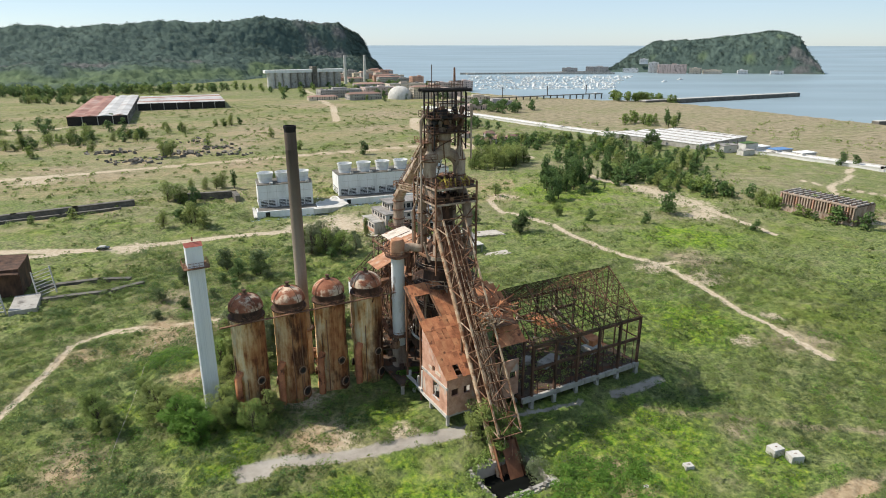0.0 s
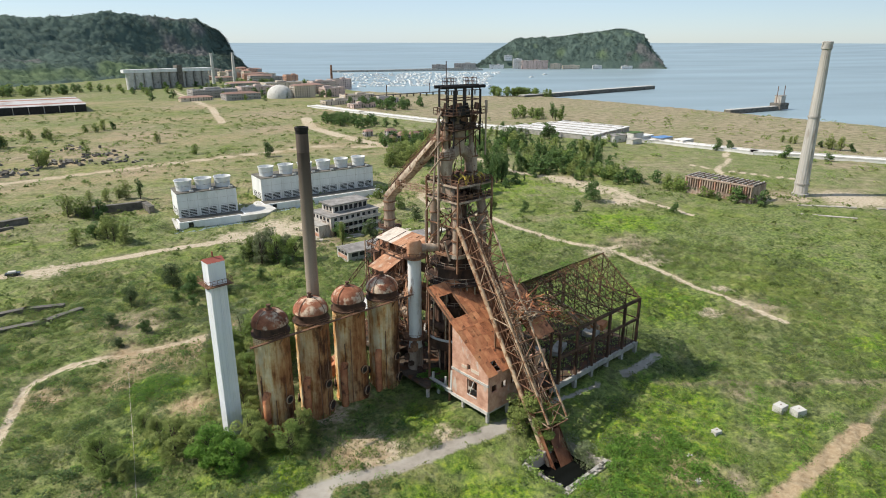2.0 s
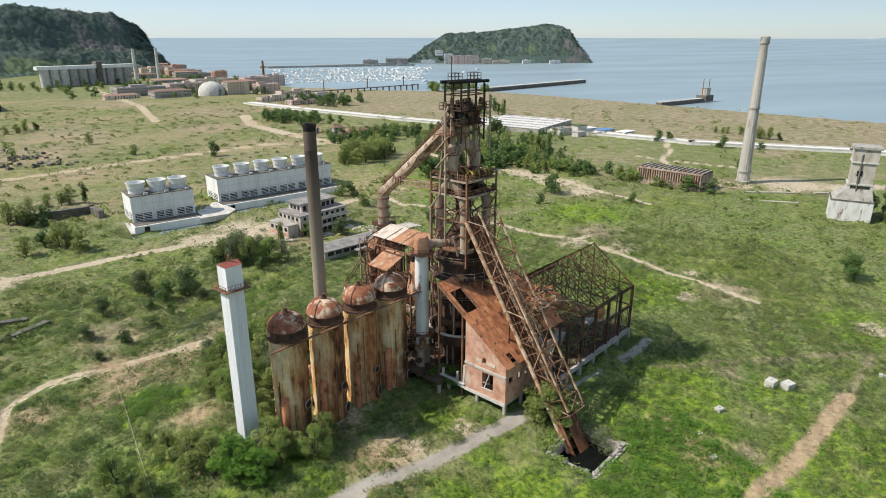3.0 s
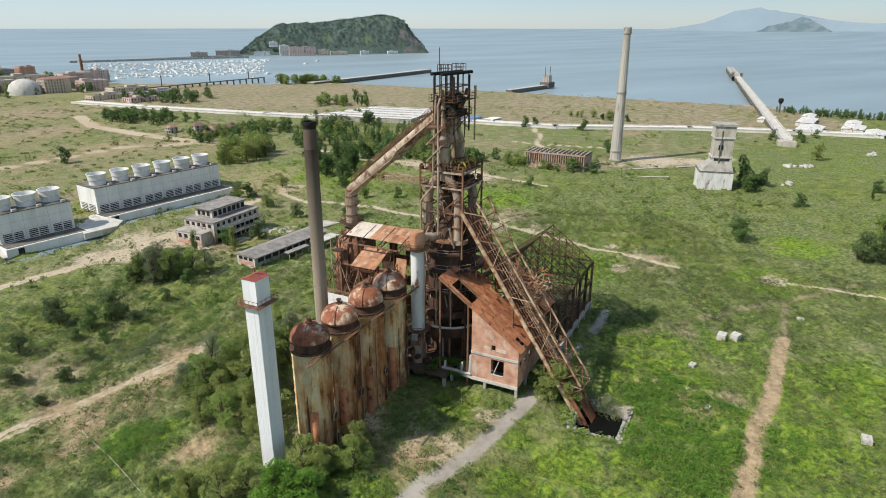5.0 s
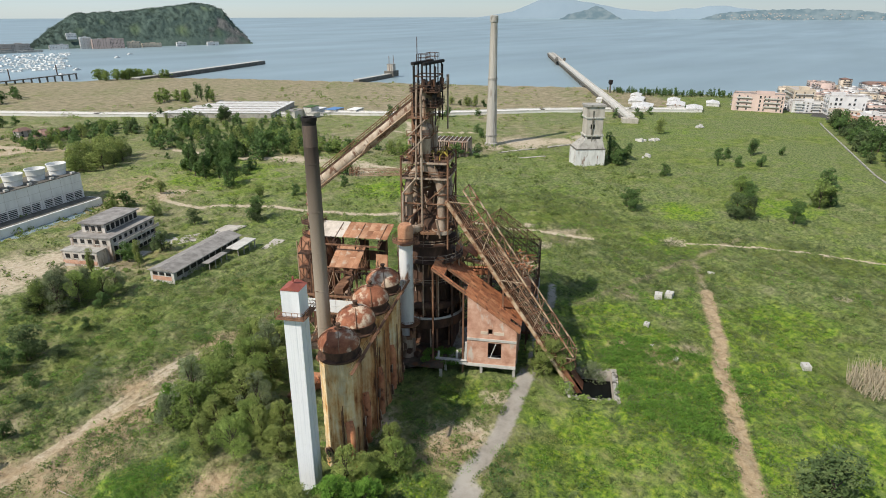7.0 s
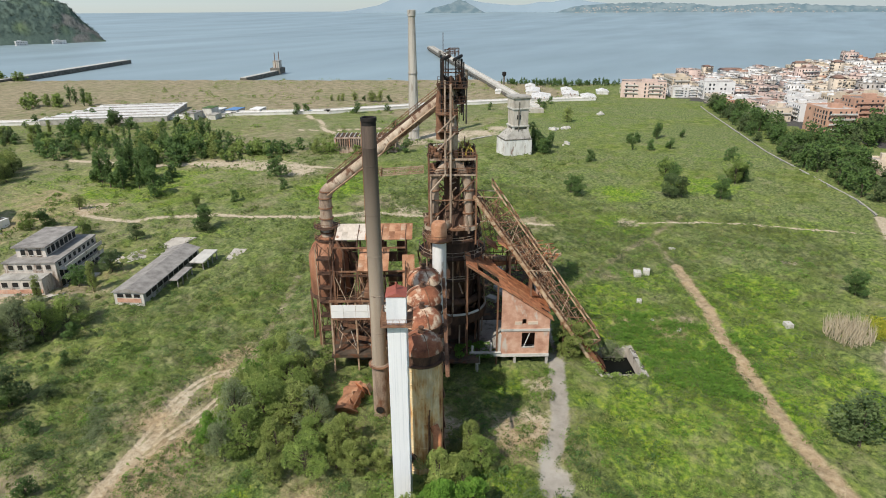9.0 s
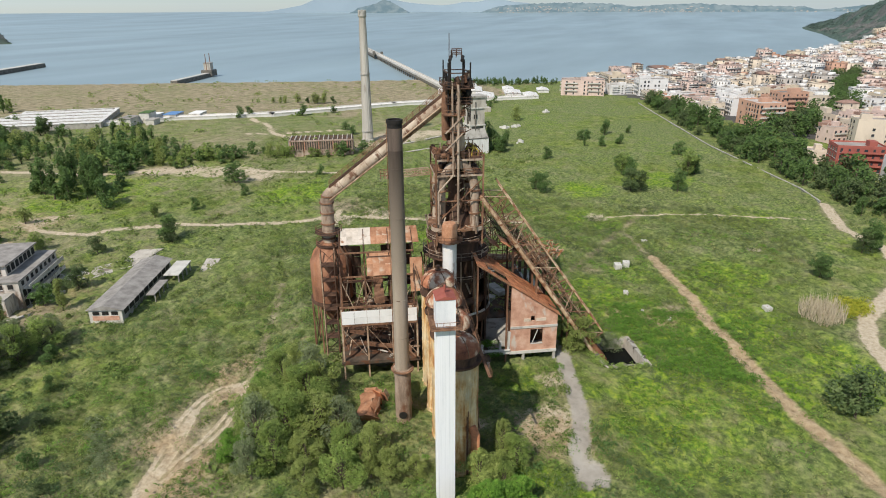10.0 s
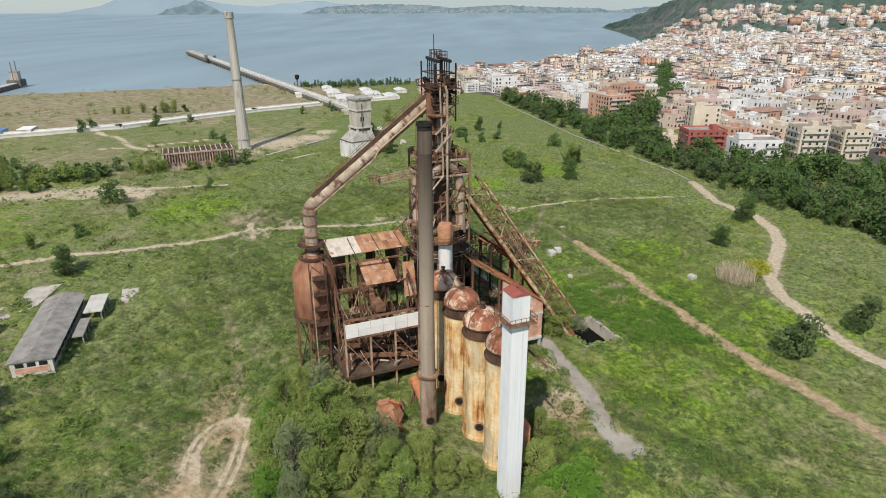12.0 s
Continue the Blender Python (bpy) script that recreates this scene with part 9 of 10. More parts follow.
def far_coast():
    """Hazy capes across the gulf, drawn up as a silhouette at the edge of sight."""
    m = bpy.data.materials.new("far_haze")
    m.use_nodes = True
    N, L = m.node_tree.nodes, m.node_tree.links
    bs = N["Principled BSDF"]
    tc, nz, rp = N.new("ShaderNodeTexCoord"), N.new("ShaderNodeTexNoise"), N.new("ShaderNodeValToRGB")
    nz.inputs["Scale"].default_value, nz.inputs["Detail"].default_value = 0.02, 5
    L.new(tc.outputs["Object"], nz.inputs["Vector"])
    # distance haze is mixed into the land colours
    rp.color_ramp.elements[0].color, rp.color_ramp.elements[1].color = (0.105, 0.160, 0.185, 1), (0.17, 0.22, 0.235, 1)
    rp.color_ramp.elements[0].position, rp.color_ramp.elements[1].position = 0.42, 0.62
    L.new(nz.outputs["Fac"], rp.inputs["Fac"])
    L.new(rp.outputs["Color"], bs.inputs["Base Color"])
    bs.inputs["Roughness"].default_value = 1.0
    prof = [(33, 0), (30.4, 4), (29.3, 48), (28, 70), (27.3, 98), (26.8, 90), (25.9, 50), (25, 10), (22.8, 8), (19, 12), (18, 40), (17.3, 52), (14.9, 66), (11.6, 72), (8.2, 64), (6.3, 44), (3.8, 56), (1.4, 62), (-1.4, 48), (-6.1, 40), (-7.2, 22), (-10, 46), (-13, 60), (-15, 36), (-17, 30)]
    g = Geo()
    az = [p[0] for p in prof][::-1]
    hh = [p[1] for p in prof][::-1]
    n = 340
    for i in range(n + 1):
        a = -17 + 50 * i / n
        h = float(np.interp(a, az, hh)) + 6 * noise.noise(Vector((a * 3, 0, 0))) + 3 * noise.noise(Vector((a * 11, 3, 0)))
        t = radians(a)
        x, y = 4560 * math.cos(t) - 100, 4560 * math.sin(t) + 60
        for z in (18, 28, 28 + max(0, h) * .6, 28 + max(0, h)):
            r = 1 + (z - 18) * .0003
            g.v.append((x * r, y * r, z))
    for i in range(n):
        for j in range(3):
            a = i * 4 + j
            g.f.append((a, a + 4, a + 5, a + 1))
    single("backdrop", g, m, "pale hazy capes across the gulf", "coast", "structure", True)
    rs, g = random.Random(41), Geo()
    for k in range(380):
        a = rs.choice((rs.uniform(-15, 18), rs.gauss(4, 3), rs.gauss(14, 2), rs.gauss(-12, 2), rs.uniform(-15, 18)))
        h = float(np.interp(a, az, hh))
        z = 27 + max(4, h) * rs.random() ** 1.8 * .75
        t = radians(a)
        g.box((4515 * math.cos(t) - 100, 4515 * math.sin(t) + 60, z), (12, rs.uniform(5, 12), rs.uniform(3.5, 6.5)), a)
    single("far_shore_houses", g, PLASTERS[4], "tiny pale houses along the far shore", "houses", "stuff")


far_coast()


def far_mountains():
    """Faint blue mountains of the islands beyond the capes."""
    g, n = Geo(), 260
    # the pale blue is distance haze put into the mountain colour
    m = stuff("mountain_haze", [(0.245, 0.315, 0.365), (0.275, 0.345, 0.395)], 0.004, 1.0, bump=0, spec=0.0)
    prof = [(-20, 0), (-6, 0), (2, 22), (9, 30), (14, 40), (17.5, 78), (19.5, 66), (22.5, 40), (25.2, 60), (27.6, 100), (30.2, 136), (32.0, 118), (34.2, 44), (36.5, 12), (38, 0)]
    for i in range(n + 1):
        a = -20 + 58 * i / n
        h = float(np.interp(a, [q[0] for q in prof], [q[1] for q in prof]))
        h = h * (1 + .12 * noise.noise(Vector((a * .9, 5, 0)))) + 3 * noise.noise(Vector((a * 3, 1, 0))) * min(1, h / 20)
        for z in (30, 46, 46 + max(0, h) * .6, 46 + max(0, h)):
            r = 4720 + (z - 30) * .5
            g.v.append((r * math.cos(radians(a)) - 100, r * math.sin(radians(a)) + 60, z))
    for i in range(n):
        for j in range(3):
            a = i * 4 + j
            g.f.append((a, a + 4, a + 5, a + 1))
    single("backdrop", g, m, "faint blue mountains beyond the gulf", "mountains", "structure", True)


far_mountains()

# ---- trees, shrubs and grass ----
def tree_model(name, h, w, mat, n, size, seed, label, slim=False):
    rs = random.Random(seed)
    t = thing(name, 0, -3000 - 40 * seed, 0, label, "tree", plant=False)
    x, y, _ = PLACE[t][0].translation
    g = Geo()
    bend = rs.uniform(-.06, .06) * h
    th = h * (.16 if n > 1500 or slim else .1)
    g.tube([(x, y, -.4), (x + bend * .4, y, th), (x + bend, y + bend, h * .75)], [h * .022 + .06, h * .016 + .04, .04], 7)
    blobs = []
    fine = n > 3000
    count = 22 if fine else (7 if not slim else 6)
    for k in range(count):
        a = rs.uniform(0, 6.28)
        f = (k + .6) / count
        zz = th + (h * .95 - th) * f
        env = (math.sin(math.pi * min(1, .22 + .74 * f)) ** .8 * (.40 if fine else .31) if not slim else .16)
        spread = w * env * (rs.uniform(.55, 1.15) if fine else 1)
        c = (x + bend * zz / h + math.cos(a) * spread, y + math.sin(a) * spread, zz + (rs.uniform(-.05, .05) * h if fine else 0))
        if fine:
            q = w * rs.uniform(.10, .19)
            blobs.append((c, (q * rs.uniform(.8, 1.2), q * rs.uniform(.8, 1.2), h * rs.uniform(.07, .14))))
        else:
            blobs.append((c, (w * rs.uniform(.2, .33), w * rs.uniform(.2, .33), h * rs.uniform(.1, .17))))
        g.tube([(x + bend * .4, y, th * .8 + (zz - th) * .4), ((x + c[0]) / 2, (y + c[1]) / 2, zz * .8 + .2 * th), c], [.09, .06, .02], 5)
    blobs.append(((x, y, th + (h - th) * .42), (w * .24, w * .24, (h - th) * .38)))
    part("trunk", g, BARK, t)
    lf = Geo()
    leaf_cloud(lf, rs, blobs, n, size)
    part("crown", lf, mat, t)
    return t


NEAR_TREES = [tree_model("tree", 8, 6.6, LEAF_D, 5200, .27, 1, "bushy olive-green young tree"), tree_model("tree", 9, 7.2, LEAF_A, 5600, .28, 2, "bushy green tree with ragged crown"),
              tree_model("tree", 7, 6.0, LEAF_C, 5000, .27, 3, "fresh bright green bushy tree"), tree_model("tree", 10, 5.0, LEAF_D, 4600, .27, 4, "slim tall green tree", True),
              tree_model("tree", 9, 6.4, LEAF_E, 5200, .27, 5, "feathery grey-green tree with a loose crown")]
TOWN_TREES = [tree_model("tree", 10, 8.6, LEAF_TOWN, 480, 1.18, 21, "dusky green tree of the hedge by the town"), tree_model("tree", 12, 9.0, LEAF_B, 500, 1.18, 22, "tall dark green tree of the hedge"),
              tree_model("tree", 8, 7.6, LEAF_TOWN, 420, 1.1, 23, "low dusky tree of the hedge"), tree_model("tree", 11, 8.0, LEAF_B, 480, 1.18, 24, "dark round tree of the hedge by the town")]
WOOD_TREES = [tree_model("tree", 9, 8.0, LEAF_B, 240, 1.6, 31, "far dark tree in the wood"), tree_model("tree", 10, 8.4, LEAF_A, 250, 1.6, 32, "far green tree in the wood"), tree_model("tree", 12, 4.8, LEAF_B, 200, 1.4, 33, "far slim tree in the wood", True)]
FAR_TREES = [tree_model("tree", 9, 7.4, LEAF_B, 1200, .72, 11, "dark green tree standing on the plain"), tree_model("tree", 11, 8.4, LEAF_D, 1250, .74, 12, "broad green tree standing on the plain"),
             tree_model("tree", 12, 4.6, LEAF_B, 950, .66, 13, "slim dark poplar on the plain", True), tree_model("tree", 8, 7.5, LEAF_B, 1150, .72, 14, "round dark green tree"),
             tree_model("tree", 10, 8.6, LEAF_A, 1200, .74, 15, "wide green tree with uneven crown")]


MID_TREES = [tree_model("tree", 9, 7.4, LEAF_TOWN, 1900, .58, 41, "dusky green tree standing in the meadow"), tree_model("tree", 10, 7.8, LEAF_B, 2000, .6, 42, "dark green tree standing in the meadow")]
FAR_SPOTS = []


def plant_tree(kind, x, y, s, rs, single_tree=True):
    m = pose(x, y, h1(x, y) - .1, 0, 0, rs.uniform(0, 360)) @ Matrix.Diagonal((s * rs.uniform(.9, 1.15), s * rs.uniform(.9, 1.15), s, 1))
    if not single_tree:
        FAR_SPOTS.append((kind, m))
        return
    o = copy_thing(kind, m)
    o.scale = m.to_scale()


# place, kind and scale of trees
BY_STOVES = [(-70, 110, 1, .95), (-72.5, 113, 0, .7), (-51, 106, 2, 1.1), (-49.5, 104.5, 2, .9), (-54, 109, 0, .9), (-58, 111, 0, .95), (-62, 117, 0, .7), (-44.5, 110, 0, .9), (-41.5, 108.5, 0, .75), (7.5, 104.5, 0, 1.05), (9.5, 106.5, 1, .7), (11.5, 103.5, 1, .75), (13.5, 101.8, 2, .5), (-35, 109, 0, .85), (-37, 106, 1, .7), (-43, 106.5, 1, .6), (-45, 121, 0, .5), (-66, 122, 1, .5), (-47, 103, 2, .9), (-49, 109, 2, .7), (-66, 107, 0, .6)]
GROVE_NEAR = [(-49, 150, 4, 1.0), (-46, 146, 1, 1.05), (-44, 141, 0, 1.1), (-43, 137, 4, .85), (-39, 143, 1, .8), (-36, 148, 1, 1.0), (-31, 151, 4, 1.0), (-33, 147, 0, 1.0), (-42, 130, 0, .7), (-46, 134, 1, .7)]
GROVE_EDGE = [(-52, 153, 2, .8), (-47, 153.5, 1, .9), (-43, 156, 0, .95), (-37, 158, 2, .85), (-30, 158, 1, .8), (-55, 147, 4, .7)]
GROVE_BACK = [(-50, 139, 0, .8), (-52, 144, 1, .85), (-47, 125, 0, .7), (-52, 131, 1, .75), (-55, 136, 0, .7), (-24, 156, 0, .6), (-40, 155, 1, .8), (-43, 151, 0, .9), (-30, 155, 3, .8), (-48, 128, 3, .75), (-36, 152, 3, .8)]
CLUMP_OFFICE = [(-52, 224, 1, 1.0), (-48.5, 220.5, 4, 1.1), (-43, 220, 1, 1.05), (-45, 225, 4, 1.15), (-37, 221, 1, .95), (-40, 225, 4, .9), (-32.5, 223, 4, .7), (-19.5, 236, 3, .8), (-31, 243, 3, .7), (-50, 228, 4, .8)]
LONE_WEST = [(27, 314, 1, .5), (52, 276, 4, .5), (33, 250, 3, .8), (9, 284, 4, .55), (4, 307, 4, .6), (-84, 324, 2, .8), (-80, 326, 2, .7), (-88, 322, 2, .75), (4, 49, 0, 1.0), (19, 28, 0, .9), (32, 248, 0, .7), (14, 262, 0, .6), (-8, 244, 2, .7), (-20, 242, 3, .6), (8, 305, 0, .7), (-56, 440, 0, .9), (-112, 330, 2, .7), (-135, 300, 1, .8), (-128, 297, 4, .8), (-122, 299, 0, .8), (-75, 205, 0, .7), (-68, 196, 1, .6), (-62, 200, 0, .8), (-84, 190, 0, .6), (65, 268, 0, .5)]
LONE_MIDDLE = [(103, 279, 3, 1.05), (185, 116, 4, .85), (182, 112, 0, .8), (153, 108, 0, .95), (157, 104, 0, .8), (188, 86, 4, 1.0), (193, 83, 0, .9), (160, 89, 3, .85), (76, 46, 3, .7), (108, 27, 3, .9), (105, 30, 0, .7), (138, 143, 3, .75), (141, 147, 3, .7), (130, 250, 0, .5), (88, 262, 0, .5)]
LONE_EAST = [(236, 92, 3, .8), (315, 205, 1, .8), (286, 138, 0, .8), (215, 190, 0, 1.1), (210, 184, 3, .9), (221, 195, 2, 1.0), (216, 200, 0, .9), (225, 186, 0, .9), (280, 360, 0, .8), (255, 398, 0, .8), (262, 395, 0, .7), (300, 345, 3, .6), (240, 300, 3, .6), (228, 288, 3, .6)]
SHRUBS_RUIN = [(-326, 460, .9), (-309, 461, 1.0), (-304, 488, .8), (-295, 502, 1.0), (-292, 516, 1.1), (-286, 512, .9), (-253, 453, .8), (-257, 517, .7), (-245, 517, .8), (-251, 570, .6), (-238, 545, .9), (-232, 560, .8), (-226, 548, .9), (-196, 448, .9), (-190, 425, 1.0), (-187, 430, .9), (-212, 590, .7), (-204, 590, .8)]
SHRUBS_FIELD = [(-200, 600, .9), (-195, 608, .8), (-141, 517, .8), (-105, 461, .7), (-135, 330, .5), (-127, 330, .6), (-122, 331, .6), (-119, 333, .8), (-118, 255, .7), (-114, 264, .8), (-106, 259, .9), (-101, 255, .8), (-109, 262, .9), (-500, 812, 1.0), (-482, 812, .9), (-525, 812, 1.0), (-461, 812, .8), (-165, 270, .5), (-178, 262, .4)]


def trees():
    rs = random.Random(77)
    # round the works: place, kind, scale
    for x, y, k, s in BY_STOVES + CLUMP_OFFICE:
        plant_tree(NEAR_TREES[k], x, y, s * 1.15, rs)
    for x, y, k, s in GROVE_NEAR + GROVE_BACK + GROVE_EDGE:
        plant_tree(NEAR_TREES[k], x, y, s * 1.3, rs)
    # single trees on the plain
    for x, y, k, s in LONE_WEST + LONE_MIDDLE + LONE_EAST:
        plant_tree(MID_TREES[k % 2] if math.hypot(x - 20, y - 120) < 150 else FAR_TREES[k], x, y, s * 1.2, rs)

    def wood(poly, n, ks, lo, hi, gap=3.5, single_trees=0, kinds=None):
        xs, ys = [p[0] for p in poly], [p[1] for p in poly]
        got, tries = [], 0
        while len(got) < n and tries < n * 40:
            tries += 1
            x, y = rs.uniform(min(xs), max(xs)), rs.uniform(min(ys), max(ys))
            if not bool(inside(np.array([x]), np.array([y]), poly)[0]):
                continue
            if any(abs(x - a) < gap and abs(y - b) < gap for a, b in got):
                continue
            got.append((x, y))
            k = rs.choice(ks)
            one = len(got) <= single_trees
            model = kinds[k % len(kinds)] if kinds else (FAR_TREES[k] if one else WOOD_TREES[(0, 1, 2, 0, 1)[k]])
            plant_tree(model, x, y, rs.uniform(lo, hi) * 1.2, rs, one)

    wood([(20, 467), (34, 452), (48, 450), (86, 470), (104, 505), (64, 512), (38, 500)], 34, (0, 1, 3, 4, 0), .4, .75, 5, 14)
    wood([(17, 396), (20, 378), (37, 381), (53, 402), (54, 420), (37, 418)], 24, (1, 4, 1), .65, 1.0, 4, 24)
    wood([(72, 416), (76, 401), (102, 405), (132, 450), (126, 478), (98, 462)], 34, (0, 1, 2, 3, 0), .45, .85, 5, 14)
    wood([(43, 326), (45, 317), (54, 302), (80, 335), (88, 362), (68, 366)], 24, (2, 2, 2, 0), .7, 1.15, 3.5, 24)
    wood([(92, 362), (94, 343), (118, 336), (150, 365), (164, 405), (128, 410)], 44, (0, 1, 2, 3, 0), .55, 1.0, 5, 20)
    wood([(100, 400), (170, 410), (225, 470), (172, 448), (130, 470)], 40, (0, 2, 2, 3, 1), .3, .6, 6)
    wood([(0, 470), (30, 520), (120, 540), (200, 530), (110, 480), (60, 440)], 36, (0, 3, 1), .3, .6, 6)
    wood([(60, 310), (140, 330), (200, 430), (120, 420), (60, 380)], 40, (0, 2, 3), .25, .6, 6)
    wood([(112, 330), (150, 300), (162, 262), (178, 248), (182, 252), (168, 290), (150, 330), (125, 350)], 46, (1, 3, 4, 0), .35, .75, 3, 10)
    wood([(440, 128), (408, 121), (269, 73), (213, 48), (180, 34), (149, 22), (123, 10), (94, -6), (60, -26), (70, -60), (150, -74), (196, -52), (198, -10), (212, 14), (232, 30), (310, 60), (440, 112)], 330, (0, 1, 2, 3), .4, 1.0, 3.6, 75, TOWN_TREES)
    wood([(500, 312), (508, 300), (524, 264), (536, 228), (552, 226), (540, 268), (520, 312)], 60, (2, 3, 2), .25, .45, 2.0)
    for x, y, s in ((259, 149, .8), (266, 146, .7), (241.5, 143.6, .6), (245, 134.7, .8), (281, 138, .8), (253, 125, .7), (293, 124.6, .6), (204, 157, .7), (196, 119, .9)):
        plant_tree(FAR_TREES[rs.choice((0, 3, 2))], x, y, s, rs)
    wood([(430, -2), (560, -22), (700, -46), (700, -74), (560, -44), (430, -28)], 46, (0, 1, 3), .8, 1.2, 4, 0, TOWN_TREES)
    wood([(-420, 455), (-250, 440), (-170, 470), (-190, 530), (-400, 540)], 16, (1, 4, 1), .35, .7, 5)
    for x, y, s in SHRUBS_RUIN + SHRUBS_FIELD:
        plant_tree(FAR_TREES[rs.choice((1, 4, 1, 0))], x, y, s, rs, y < 500)
    wood([(-560, 420), (-420, 380), (-260, 400), (-300, 450), (-560, 500)], 8, (1, 4, 1), .5, .8, 5)
    wood([(230, 880), (300, 890), (310, 850), (230, 845)], 26, (1, 4), .9, 1.2)
    for x, y, s in ((328, 421, .5), (331, 411, .6), (334, 401, .7), (336, 392, .6), (338, 387, .8), (340, 378, .9), (342, 371, .7), (330, 415, .5), (337, 383, .7), (-35, 237, .5), (-53, 224, .6), (-58, 194, .45), (-66, 186, .4), (-63, 199, .5), (-70, 178, .4), (-48, 204, .4), (-76, 170, .45), (-81, 163, .35), (-86, 176, .5), (-40, 214, .5), (-72, 192, .35)):
        plant_tree((MID_TREES if y < 300 else FAR_TREES)[rs.choice((0, 1))], x, y, s, rs)
    wood([(170, 610), (200, 640), (240, 610), (210, 580)], 12, (1, 2), .8, 1.1)
    wood([(10, 770), (80, 790), (120, 740), (60, 700)], 22, (0, 3), .7, 1.0)
    wood([(-12, 650), (40, 600), (60, 560), (10, 570), (-15, 610)], 30, (3, 0), .6, .9)
    wood([(330, 300), (370, 268), (400, 240), (360, 240)], 6, (3, 0), .35, .6)
    wood([(500, 300), (520, 262), (548, 232), (564, 240), (540, 280), (530, 320), (505, 350)], 60, (2, 2, 3), .28, .5, 2.5)
    wood([(300, 52), (420, -2), (440, -14), (420, -25), (300, 32)], 40, (0, 1, 2, 3), .8, 1.1, 3.5, 0, TOWN_TREES)
    wood([(-820, 900), (-500, 930), (-320, 1040), (-330, 1080), (-540, 1020), (-820, 1000)], 150, (0, 1, 3), .9, 1.3, 5)
    wood([(-1000, 800), (-640, 880), (-560, 960), (-700, 1000), (-1000, 930)], 110, (0, 3, 1), .8, 1.3, 6)
    wood([(-560, 830), (-430, 790), (-400, 830), (-520, 870)], 26, (0, 3, 1), .6, 1.0, 6)
    wood([(-330, 445), (-300, 490), (-240, 525), (-235, 500), (-300, 455)], 14, (1, 4, 0), .5, .9, 5, 8)
    wood([(-330, 640), (-260, 560), (-240, 500), (-420, 520)], 16, (0, 3), .6, .9, 6)
    wood([(-330, 1080), (-200, 1180), (-120, 1380), (-60, 1200), (0, 1080), (30, 900), (-60, 850), (-220, 880)], 90, (0, 3, 1), .6, 1.0, 6)
    join_copies("far_woods", FAR_SPOTS, "dense green woods and scattered trees of the plain", "woods")
    for t in NEAR_TREES + FAR_TREES + TOWN_TREES + WOOD_TREES + MID_TREES:
        x, y = 60 + rs.uniform(0, 110), 440 + rs.uniform(0, 50)
        t.matrix_basis = pose(x, y, h1(x, y) - .1, 0, 0, rs.uniform(0, 360))


trees()


def free_spot(x, y):
    """True where weeds may stand: off the buildings, the pit and the paths."""
    u, v = (x - OX) * UX + (y - OY) * UY, -(x - OX) * UY + (y - OY) * UX
    on = ((u > -4) & (u < 30) & (np.abs(v) < 4.2)) | ((u > 29) & (u < 50) & (v > -27) & (v < 21)) | ((u > 48) & (u < 82) & (v > -29.5) & (v < -6))
    on |= (u > POOL_UV[0] - 2) & (u < POOL_UV[1] + 2) & (v > POOL_UV[2] - 2) & (v < POOL_UV[3] + 2)
    for pts, w in PAVED:
        on |= seg_dist(x, y, pts) < w * .9
    for pts, w in TRACKS + BROWN_TRACKS:
        on |= seg_dist(x, y, pts) < w * .8 + (1.1 if w < 1.2 else .5)
    return ~on


